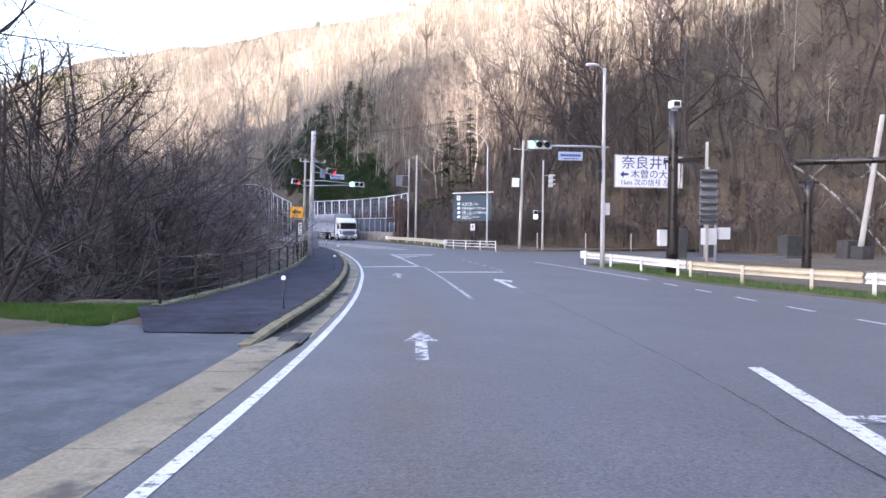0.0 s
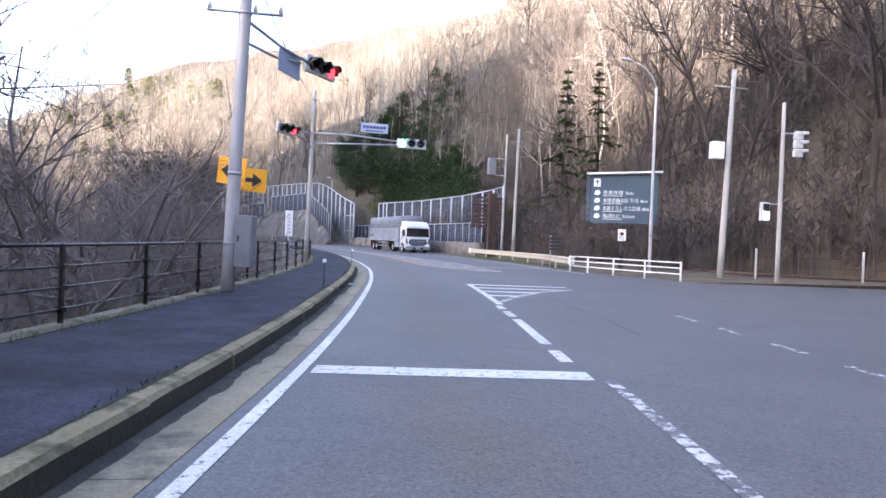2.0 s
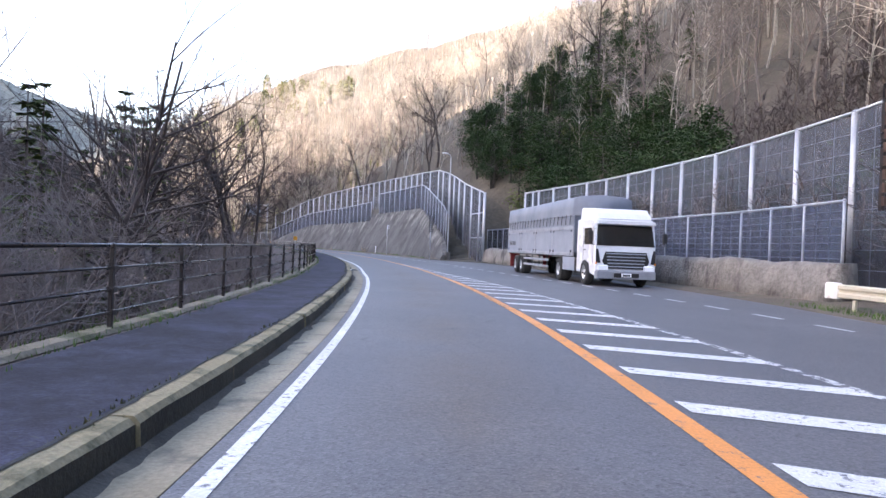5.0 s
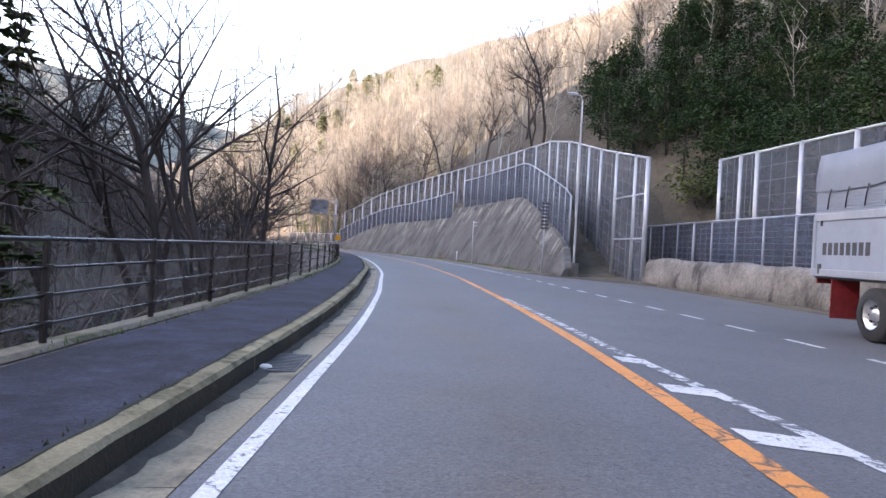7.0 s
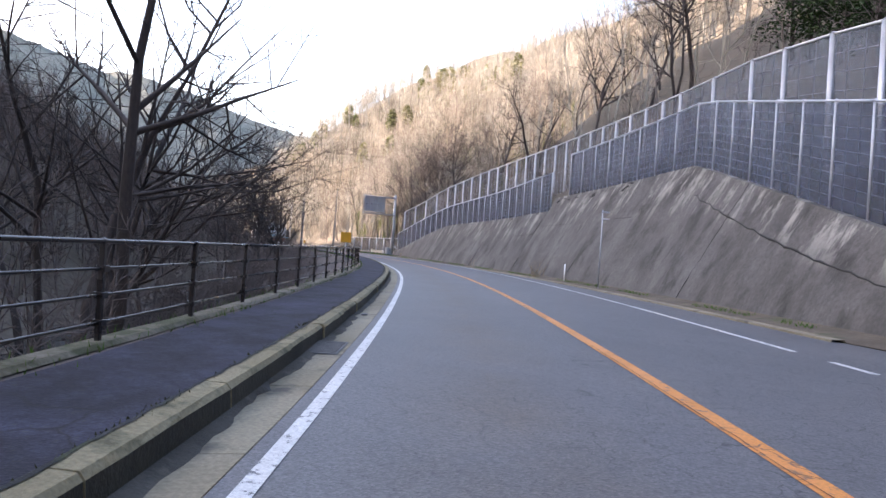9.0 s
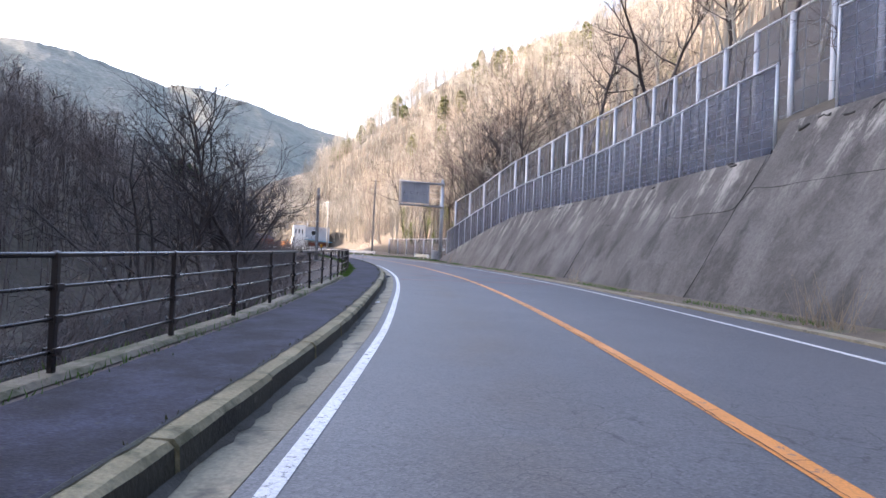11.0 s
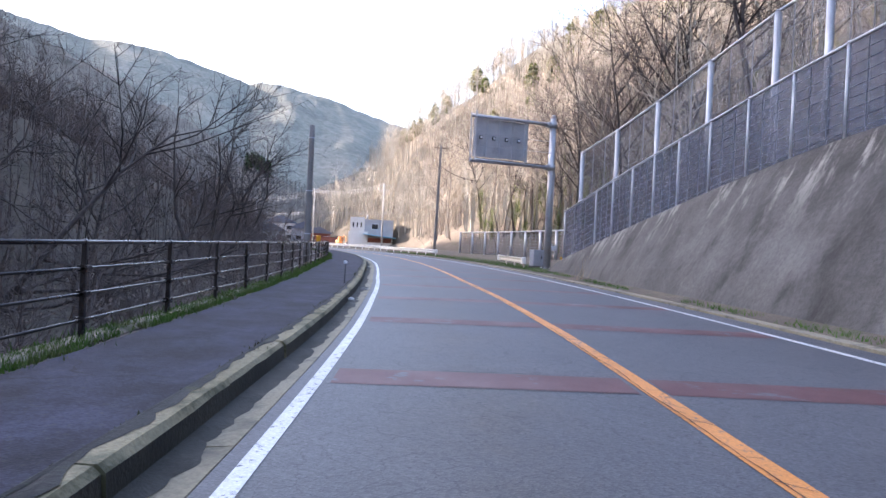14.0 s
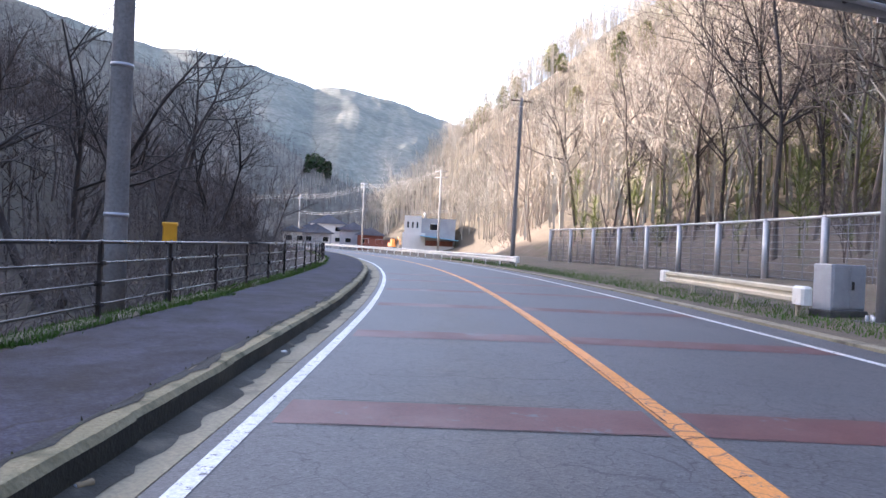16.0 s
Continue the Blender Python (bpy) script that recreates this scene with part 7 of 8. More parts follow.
for s, d, k, sc in ((40, -10, 0, 0.95), (44, -9.5, 1, 0.95), (48, -10, 2, 1.1), (53, -9, 3, 1.0), (57, -9, 0, 1.05), (62, -8.5, 1, 1.0), (67, -8, 2, 0.85), (72, -9, 3, 0.9), (78, -8.5, 0, 0.8), (84, -9, 1, 0.85), (90, -8.5, 2, 0.8), (36, -13, 1, 1.25), (46, -14, 3, 1.3), (60, -15, 2, 1.2), (31, -10, 2, 1.05), (27, -13, 0, 1.2), (54, -19, 1, 1.3), (68, -14, 3, 1.1), (78, -16, 0, 1.1), (40, -20, 2, 1.3)):
    plant("bare_tree", (forked if s < 50 else forked_grey)[k], "leafless tree with a wide tangle of grey branches below the footway", "tree", foot_at(s, d), sc, "trees below the footway")
for s, d, sc in ((121, -15, 0.85), (128, -17, 0.95), (134, -19, 0.9), (126, -14, 0.7)):
    plant("conifer_tree", cedar[0], "dark green conifer among bare trees by the stream", "tree", foot_at(s, d), sc, "conifers by the stream")
for s, d, sc in ((44, -18, 0.95), (49, -20, 1.05), (38, -17, 0.9), (58, -22, 1.0)):
    plant("evergreen_tree", evergreens[RNG.randrange(3)], "olive-green broadleaf evergreen among bare trees", "tree", foot_at(s, d), sc, "evergreens by the stream")
for i in range(70):
    s = 34 + 260 * (i + RNG.random()) / 70
    d = -RNG.uniform(6.4, 8.4) if s < 64 else -RNG.uniform(5.2, 7.2)
    plant("shrub", RNG.choice(thicket_parts if s < 130 else thicket_dark), "leafless grey-brown thicket on the stream bank", "shrub", foot_at(s, d), RNG.uniform(0.65, 1.25), "thickets on the bank")

for i in range(92):
    s = 24 + 100 * (i + RNG.random()) / 92
    plant("shrub", RNG.choice(tangle), "tall leafless tangle of grey twigs below the footway", "shrub", foot_at(s, -RNG.uniform(8.2, 17) if s > 36 else -RNG.uniform(9.5, 18)), RNG.uniform(0.8, 1.4), "tall thickets below the road")
for i in range(36):
    s = 130 + 180 * (i + RNG.random()) / 36
    plant("shrub", RNG.choice(tangle_dark), "tall leafless tangle of dark twigs by the stream", "shrub", foot_at(s, -RNG.uniform(8.0, 13)), RNG.uniform(0.6, 1.0), "tall thickets below the road")

# right slope, singled out
for s, d, sc, k in ((106, 21, 0.95, 0), (102.5, 22.5, 0.85, 0)):
    plant("conifer_tree", cedar[k], "dark green conifer on the slope beside the road", "tree", foot_at(s, d), sc, "conifers on the slope")
for i in range(6):
    s, d = RNG.uniform(150, 172), RNG.uniform(28, 44)
    plant("conifer_tree", cedar[i % 2], "dark green conifer in a dense stand above the barrier", "tree", foot_at(s, d), RNG.uniform(0.45, 0.75), "conifer stand")
for i in range(64):
    s = 122 + 58 * (i + RNG.random()) / 64
    d = 19.0 + min(24, max(2.5, 1 + (s - 126) * 0.55)) * RNG.random() ** 1.2
    plant("evergreen_tree", evergreens[i % 3], "dark broadleaf evergreen tree above the barrier", "tree", foot_at(s, d), RNG.uniform(0.6, 1.05), "evergreen stand")
for i in range(48):
    s = 140 + 34 * (i + RNG.random()) / 48
    plant("evergreen_tree", evergreens[i % 3], "dark broadleaf evergreen tree above the barrier", "tree", foot_at(s, RNG.uniform(19.2, 29)), RNG.uniform(0.6, 1.0), "evergreen stand")
for i in range(44):
    s = RNG.uniform(108, 165)
    d = 18.7 + max(2.5, (s - 122) * 0.4) * RNG.random()
    plant("bush", bushes[i % 2], "evergreen bush under the trees", "bush", foot_at(s, d), RNG.uniform(0.8, 1.5), "evergreen bushes")
for i in range(75):
    s, d = RNG.uniform(40, 112), RNG.uniform(18, 64)
    if d < float(lerp(s, FOOT)) + 1:
        continue
    plant("bare_tree", RNG.choice(tall + slim_dark), "leafless tree on the shaded slope", "tree", foot_at(s, d), RNG.uniform(0.8, 1.35), "trees on the slope")
for s, d, me, sc in ((79, 24, tall[1], 1.5), (74, 31, tall[0], 1.6), (82, 29, tall[3], 1.4), (88, 27, forked[1], 1.3), (70, 42, tall[2], 1.5), (92, 33, tall[0], 1.3)):
    plant("bare_tree", me, "tall dark leafless tree with wide limbs above the crossing", "tree", foot_at(s, d), sc, "trees on the slope")
for i in range(80):
    s, d = RNG.uniform(88, 245), RNG.uniform(18, 60)
    if d < float(lerp(s, FOOT)) + 2 or (122 < s < 160 and d < 34):
        continue
    plant("bare_tree", RNG.choice(slim + slim_dark + tall[:2]), "slender leafless tree on the slope above the barrier", "tree", foot_at(s, d), RNG.uniform(0.8, 1.3), "trees on the slope")
for s, d, me, sc in ((243, 17.5, straight[2], 1.3), (247, 19.5, straight[0], 1.3), (251, 19, straight[1], 1.2), (255, 22.5, straight[2], 1.35), (262, 19.8, straight[0], 1.25), (268, 23, straight[1], 1.2), (274, 23, slim_dark[0], 1.3), (284, 22, slim_dark[2], 1.35), (294, 24, tall[1], 1.3), (232, 17, forked[2], 1.2), (222, 18, tall[3], 1.2), (210, 18.5, forked[0], 1.2), (197, 19, tall[1], 1.15), (186, 20, forked[2], 1.1)):
    plant("bare_tree", me, "tall leafless tree with long limbs at the slope's foot", "tree", foot_at(s, d), sc, "tall trees behind the fence")
slim_one = [bare_tree_mesh(300 + i, 12, (9, 5, 3), 0.10, (6, 3, 3, 3), mat=m_bark_pale) for i in range(4)]
spots = [(foot_at(RNG.uniform(106, 152), RNG.uniform(25, 52)), RNG.uniform(0.9, 1.5)) for i in range(66)]
scatter("sunlit_trees", slim_one, spots, "slender pale-barked leafless trees catching the sun above the barrier", "woods", m_bark_pale, 36)
spots = []
for i in range(100):
    s, d = RNG.uniform(240, 345), RNG.uniform(17, 58)
    if d > float(lerp(s, FOOT)) + 1.5:
        spots.append((foot_at(s, d), RNG.uniform(1.0, 1.6)))
scatter("sunlit_trees", slim_one, spots, "slender pale-barked leafless trees on the sunlit slope", "woods", m_bark_pale, 37)
for i in range(70):
    s = RNG.uniform(240, 285)
    plant("bare_tree", RNG.choice(slim_dark + slim), "slender straight leafless tree behind the mesh fence", "tree", foot_at(s, float(lerp(s, FOOT)) + 1.2 + 16 * RNG.random()), RNG.uniform(0.9, 1.4), "trees on the sunlit slope")
spots = []
for i in range(150):
    s, x = RNG.uniform(36, 330), RNG.uniform(0.5, 14)
    spots.append((foot_at(s, float(lerp(s, FOOT)) + x), RNG.uniform(0.6, 1.5)))
for i in range(46):
    s = RNG.uniform(80, 118)
    spots.append((foot_at(s, RNG.uniform(13.5, 18.5) if s < 104 else RNG.uniform(17.5, 20)), RNG.uniform(0.45, 1.0)))
scatter("undergrowth", thicket, spots, "leafless undergrowth on the slope", "undergrowth", m_twig, 31)
spots = [(foot_at(34 + 290 * RNG.random(), -RNG.uniform(6.5, 12)), RNG.uniform(0.7, 1.4)) for i in range(120)]
scatter("bank_brush", thicket, spots, "dense leafless brush down to the stream", "brush", m_twig, 32)
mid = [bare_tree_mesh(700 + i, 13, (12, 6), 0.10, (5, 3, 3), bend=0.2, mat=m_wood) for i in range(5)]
mid_shaded = [bare_tree_mesh(700 + i, 13, (12, 6), 0.10, (5, 3, 3), bend=0.2, mat=m_twig) for i in range(5)]
spots = []
for i in range(430):
    s, x = RNG.uniform(36, 400), 3 + 62 * RNG.random()
    if 118 < s < 166 and x < 22:
        continue
    spots.append((foot_at(s, float(lerp(s, FOOT)) + x), RNG.uniform(0.75, 1.35)))
# trees below y 85 take darker m_twig: shade put into their colour
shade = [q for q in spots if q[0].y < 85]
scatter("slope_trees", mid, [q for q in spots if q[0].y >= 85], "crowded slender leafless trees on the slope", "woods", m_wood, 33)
scatter("slope_trees", mid_shaded, shade, "crowded slender leafless trees, coloured dark for the slope's shade", "woods", m_twig, 35)
spots = []
for i in range(430):
    s = 95 + 315 * RNG.random() ** 0.85
    low = float(np.interp(s, [230, 275], [20, 6.5]))
    spots.append((foot_at(s, -(low + 46 * RNG.random() ** 1.5)), RNG.uniform(0.45, 0.85)))
scatter("far_bank_trees", mid, spots, "dark leafless woods on the far bank", "woods", m_twig, 34)


# ---- far woods, uncounted ----
def woods(name, count, region, mat, label, size, blades, seed, conifer=False, inner=-26, places=None):
    rng = random.Random(seed)
    verts, faces = [], []
    xs, ys = ([], []) if places is None else ([q[0] for q in places], [q[1] for q in places])
    while len(xs) < count:
        x, y = region(rng)
        xs.append(x)
        ys.append(y)
    zs = ground_height(np.array(xs), np.array(ys), False) if places is None else [q[2] for q in places]
    S, D = to_sd(np.array(xs), np.array(ys))
    for x, y, z, s, d in zip(xs, ys, zs, S, D):
        if places is None and inner < d < float(lerp(s, FOOT)) + 2.5:
            continue
        h = rng.uniform(*size)
        base = Vector((x, y, z - 0.4))
        lean = Vector((rng.uniform(-0.08, 0.08), rng.uniform(-0.08, 0.08), 1))
        w = 0.11 * h / 11
        n = len(verts)
        top = base + lean * h * (0.97 if conifer else 0.84)
        verts += [base + Vector((w, 0, 0)), base + Vector((-w * 0.5, w * 0.87, 0)), base + Vector((-w * 0.5, -w * 0.87, 0)), top]
        faces += [(n, n + 1, n + 3), (n + 1, n + 2, n + 3), (n + 2, n, n + 3)]
        for k in range(blades):
            if conifer:
                f = rng.uniform(0.2, 0.97)
                a = rng.uniform(0, 6.28)
                reach = h * 0.27 * math.sqrt(max(0.02, 1 - (2 * f - 0.85) ** 2 / 1.4))
                p = base + lean * h * f
                q = p + Vector((math.cos(a) * reach, math.sin(a) * reach, -0.35 * reach + rng.uniform(-0.2, 0.2)))
                sd_ = Vector((-math.sin(a), math.cos(a), rng.uniform(-0.7, 0.7))) * (0.25 + 0.2 * reach)
                m_ = p.lerp(q, 0.6)
                n = len(verts)
                verts += [p, m_ + sd_, q, m_ - sd_]
                faces.append((n, n + 1, n + 2, n + 3))
            else:
                f = rng.uniform(0.3, 0.84)
                a, e = rng.uniform(0, 6.28), rng.uniform(0.15, 1.2)
                l = h * rng.uniform(0.16, 0.36) * (1.2 - 0.75 * f)
                p = base + lean * h * f
                q = p + Vector((math.cos(a) * math.cos(e), math.sin(a) * math.cos(e), math.sin(e))) * l
                t_ = Vector((-math.sin(a), math.cos(a), rng.uniform(-0.6, 0.6))) * rng.uniform(0.015, 0.04) * max(h, 11) / 10
                n = len(verts)
                verts += [p + t_, p - t_, q]
                faces.append((n, n + 1, n + 2))
                for _ in range(2):
                    g_ = rng.uniform(0.3, 0.9)
                    c = p.lerp(q, g_)
                    q2 = c + Vector((rng.uniform(-1, 1), rng.uniform(-1, 1), rng.uniform(-0.1, 1.1))) * l * 0.45
                    n = len(verts)
                    verts += [c + t_ * 0.6, c - t_ * 0.6, q2]
                    faces.append((n, n + 1, n + 2))
    geo = Geo()
    geo.v, geo.f, geo.smooth = [tuple(p) for p in verts], faces, [False] * len(faces)
    return tagged(part(name, geo, mat), label, "woods", kind="stuff")


def right_slope(rng):
    s, d = rng.uniform(20, 419), 40 + 250 * rng.random() ** 1.2
    p = P(s, d)
    return p.x, p.y


def green_patch(rng):
    cs, cd, spread = rng.choice(((330, 95, 9), (352, 80, 8), (372, 110, 10), (395, 75, 8)))
    p = P(min(419, cs + rng.gauss(0, spread)), cd + rng.gauss(0, spread * 0.8))
    return p.x, p.y


def ahead_slope(rng):
    s, d = rng.uniform(110, 419), 24 + 110 * rng.random()
    p = P(s, d)
    return p.x, p.y


def left_slope(rng):
    s, d = rng.uniform(10, 380), -(27 + 170 * rng.random() ** 1.4)
    p = P(s, d)
    return p.x, p.y


woods("far_woods", 3500, right_slope, m_wood, "leafless woods in pale pink and beige on the sunlit hillside", (8, 14), 22, 1)
woods("slope_woods", 1300, ahead_slope, m_wood, "leafless woods on the slope above the road", (8, 14), 28, 2)
def sunny_slope(rng):
    s = rng.uniform(238, 419)
    p = P(s, float(lerp(s, FOOT)) + 3 + 75 * rng.random() ** 1.2)
    return p.x, p.y


def crossing_slope(rng):
    s = rng.uniform(38, 98)
    p = P(s, float(lerp(s, FOOT)) + 3 + 75 * rng.random())
    return p.x, p.y


def bank_brush(rng):
    s = rng.uniform(95, 415)
    p = P(s, -(float(np.interp(s, [230, 275], [21, 8])) + 40 * rng.random() ** 1.3))
    return p.x, p.y


def slope_brush(rng):
    s = rng.uniform(56, 132)
    p = P(s, float(lerp(s, FOOT)) - 2.0 + 30 * rng.random() ** 1.7)
    return p.x, p.y


woods("slope_brush", 2800, slope_brush, m_twig, "dense dark leafless brush on the shaded slope", (2.2, 5.5), 26, 21, False, 999)
woods("sunny_woods", 1500, sunny_slope, m_wood, "crowded pale leafless trees on the sunlit slope", (9, 15), 26, 12)
# shaded slope woods: m_twig in place of m_wood carries the shade
woods("shaded_woods", 620, crossing_slope, m_twig, "leafless woods coloured dark for the shaded slope", (8, 14), 26, 13)
woods("far_brush", 4200, bank_brush, m_twig, "dense leafless brush on the far bank", (3, 6.5), 18, 14, False, -7)
# m_twig again, so the far bank's shade is in the tree colour
woods("left_woods", 3600, left_slope, m_twig, "leafless woods coloured dark for the shaded far bank", (6, 12), 24, 3)
green = random.Random(91)
spots = [foot_at(green.uniform(246, 290), green.uniform(19, 46)) for _ in range(120)]
woods("slope_greenery", 0, None, m_spring, "light green young trees on the sunlit slope", (3, 9), 80, 17, False, -26, spots)
woods("hill_conifers", 4, right_slope, m_spring, "scattered green conifers on the hillside", (7, 12), 90, 5, True)
woods("green_patches", 34, green_patch, m_spring, "patches of yellow-green trees on the hillside", (6, 10), 110, 6, True)

# more trees crowding the stream bank
RNG = random.Random(29)
for s, d, me, sc in ((141, -11.8, tall[0], 1.45), (150, -11.8, tall[3], 1.45), (154, -13, forked[2], 1.4), (159, -13.5, tall[2], 1.4), (163, -12.5, tall[1], 1.15)):
    plant("bare_tree", me, "dark leafless tree with spreading branches on the stream bank", "tree", foot_at(s, d), sc, "trees on the stream bank")
for s, d, sc in ((137, -12.8, 1.0), (142, -15, 1.05), (133, -14, 1.0)):
    plant("conifer_tree", cedar[0], "dark green conifer among bare trees by the stream", "tree", foot_at(s, d), sc, "conifers by the stream")
for s, d, me, sc in ((51, -9.6, spread[0], 0.85), (44.5, -10.2, spread[1], 0.95)):
    plant("bare_tree", me, "dark leafless tree with a dense twiggy crown below the footway", "tree", foot_at(s, d), sc, "trees below the footway")
for s, d, k, sc in ((51, -10, 3, 1.3), (56, -10, 0, 1.3), (49, -12, 2, 1.35), (60, -10.5, 1, 1.2)):
    plant("bare_tree", (forked if s < 50 else forked_grey)[k], "leafless tree with a wide tangle of grey branches below the footway", "tree", foot_at(s, d), sc, "trees below the footway")


# ---- far mountains ----
def mountain(name, center, az0, az1, near, far, table, mat, label, seed, spur):
    """A ridge with spurs running down from its crest."""
    geo = Geo()
    n, k = 300, 30
    v = []
    for i in range(n + 1):
        az = az0 + (az1 - az0) * i / n
        el = np.interp(az, [a for a, _ in table], [b for _, b in table])
        crest = far * math.tan(radians(el))
        for j in range(k + 1):
            f = j / k
            side = az + 1.2 * noise.noise((f * 2.2, az * 0.05, seed))
            r = near + (far - near) * f - spur * (0.5 - 0.5 * math.cos((side * 0.34 + seed) * math.pi)) * math.sin(f * math.pi) * 0.35
            fold = 0.5 + noise.noise((side * 0.2, f * 1.1, seed)) * 0.5
            h = crest * f ** 0.9 + spur * 0.22 * (fold - 0.4) * math.sin(min(1, f * 1.05) * math.pi) + 2.4 * noise.noise((az * 0.9, f * 9, seed)) * (0.3 + f) + 1.4 * noise.noise((az * 2.9, f * 23, seed))
            v.append((center[0] - r * math.sin(radians(az)), center[1] + r * math.cos(radians(az)), h - 6 * (1 - f)))
    f = [(i * (k + 1) + j, i * (k + 1) + j + 1, (i + 1) * (k + 1) + j + 1, (i + 1) * (k + 1) + j) for i in range(n) for j in range(k)]
    geo.add(v, f, True)
    setting(name, geo, mat, label, "mountain")
    return v


m_far_hill = by_place("far_forest", [(0.3, (0.095, 0.102, 0.092)), (0.48, (0.135, 0.14, 0.12)), (0.62, (0.165, 0.16, 0.138)), (0.8, (0.115, 0.13, 0.092))], 0.011, fine=0.12)
m_mid_hill = by_place("near_spur_forest", [(0.3, (0.08, 0.075, 0.06)), (0.5, (0.12, 0.105, 0.085)), (0.7, (0.15, 0.125, 0.10)), (0.85, (0.07, 0.085, 0.05))], 0.03, fine=0.3)
bump(m_far_hill.node_tree, noise_tex(m_far_hill.node_tree, position(m_far_hill.node_tree), 0.12, 4, 0.7), 0.6, 4.0, m_far_hill.node_tree.nodes["Principled BSDF"])
mountain("mountain_far", (-95, 180), 30, 100, 620, 1300, [(30, 6.5), (46, 9.3), (50, 10.2), (55, 11.8), (59.5, 12.6), (61.5, 12.4), (68, 14.0), (71.5, 14.3), (73.4, 14.1), (76.6, 14.6), (82, 15.6), (100, 18.5)], m_far_hill, "wooded blue-green mountain closing the valley", 3.0, 44)
mid_pts = mountain("mountain_mid", (-95, 180), 48, 100, 300, 520, [(48, 0.5), (54, 2.5), (58, 4.6), (62, 6.6), (66, 9), (72, 12.0), (80, 15), (100, 20)], m_mid_hill, "nearer wooded mountain spur", 8.0, 40)
pick = random.Random(77)
spots = [q for q in pick.sample(mid_pts, 5200) if -52 > q[0] + 0 and q[2] > -3][:2600]
# dark m_twig puts the spur's shade into the tree colour
woods("spur_woods", 0, None, m_twig, "leafless woods covering the spur behind the village", (9, 14), 12, 15, False, -26, [(x + pick.uniform(-4, 4), y + pick.uniform(-4, 4), z) for x, y, z in spots])
def on_spur(az0, az1, el0, el1, n):
    """Places on the spur between two bearings and two elevations."""
    ok = []
    for x, y, z in mid_pts:
        az, el = math.degrees(math.atan2(-95 - x, y - 180)), math.degrees(math.atan2(z - 1.3, math.hypot(x + 95, y - 180)))
        if az0 < az < az1 and el0 < el < el1:
            ok.append((x + pick.uniform(-3, 3), y + pick.uniform(-3, 3), z))
    return pick.sample(ok, min(n, len(ok)))


woods("cedar_grove", 0, None, m_needle, "dark green cedars behind the village", (9, 13), 150, 16, True, -26, on_spur(60.0, 62.2, 5.0, 6.2, 16))
# pale m_wood puts sunlight into the colour of this grove
woods("sunlit_grove", 0, None, m_wood, "leafless trees at the foot of the spur, paled as if sunlit", (8, 12), 30, 19, False, -26, on_spur(55.5, 64, 2.5, 4.8, 90))

# ---- the village at the bend ----
def window(parent, x0, x1, z0, z1, y, mat=None):
    geo = Geo()
    geo.box(x0, x1, y - 0.03, y, z0, z1)
    w = part("window", geo, m_sign_white, parent)
    geo = Geo()
    geo.box(x0 + 0.06, x1 - 0.06, y - 0.045, y - 0.03, z0 + 0.06, z1 - 0.06)
    part("pane", geo, m_glass_dark, w)


def house(at, turn, w, dep, h, roof_h, wall_mat, label, storeys=1):
    t = thing("house", label, "house", Matrix.Translation(at) @ Matrix.Rotation(radians(turn), 4, "Z"))
    geo = Geo()
    geo.box(-w / 2, w / 2, 0, dep, -1.0, h)
    wl = part("wall", geo, wall_mat, t)
    geo = Geo()
    geo.prism([(-w / 2 - 0.6, h - 0.15), (w / 2 + 0.6, h - 0.15), (w / 2 + 0.6, h), (0, h + roof_h), (-w / 2 - 0.6, h)], -0.6, dep + 0.6)
    part("roof", geo, m_roof, t)
    for k in range(storeys):
        for x in (-0.3, 0.22):
            window(wl, x * w, x * w + 1.5, 0.9 + 2.7 * k, 2.1 + 2.7 * k, 0)
    return t


# white and grey flat-roofed shop with a blue sheet roof
t = thing("shop", "white and grey flat-roofed roadside shop with a blue sheet awning", "building", Matrix.Translation((-201.6, 265.2, 0.1)) @ Matrix.Rotation(radians(52), 4, "Z") @ Matrix.Scale(1.06, 4))
g = Geo()
g.box(-4.2, 0.2, 0, 6, -1, 3.3)
g.box(-3.9, -0.6, 0.3, 6, 3.3, 6.6)
wl = part("white_block", g, m_plaster, t)
for k in range(3):
    window(wl, -3.4 + 0.9 * k, -2.95 + 0.9 * k, 4.2, 5.5, 0.3)
g = Geo()
g.box(-0.6, 6.0, 0.6, 7.5, -1, 6.2)
wl = part("grey_block", g, m_plaster_grey, t)
window(wl, 1.0, 2.6, 3.9, 5.2, 0.6)
g = Geo()
g.prism([(-0.8, 2.7), (6.6, 2.0), (6.6, 2.12), (-0.8, 2.85)], -2.2, 0.6)
part("awning", g, m_blue_awning, t, "sloping blue sheet awning")
g = Geo()
g.box(0.2, 5.9, -0.3, 0.55, -0.5, 0.9)
part("stall_counter", g, m_plaster, t, "pale stall counter")
g = Geo()
g.box(0.3, 5.6, 0.1, 0.58, 0.9, 1.9)
part("stall_front", g, m_rustred, t, "brown boarded stall front")
g = Geo()
g.tube([(0.0, 3, 6.2), (0.0, 3, 7.4)], 0.15, 8)
part("chimney", g, m_galv, t)
house((-231, 250.5, 0), 64, 4.5, 5, 3.0, 1.4, m_plaster, "small white village house with a dark roof")
house((-233, 257.5, 0), 62, 7.5, 7, 3.0, 2.2, m_plaster_grey, "low village house with a wide dark tiled roof")
house((-243, 266.5, 0), 60, 8.5, 8, 5.6, 2.2, m_plaster, "two-storey village house with white walls and a dark tiled roof", 2)
house((-236.5, 270.0, 0), 58, 6.5, 7, 4.2, 1.9, m_plaster_grey, "grey village house with a dark roof")
house((-226.5, 268.5, 0), 57, 6.0, 6, 3.0, 1.8, m_rustred, "low timber house with weathered red boards")
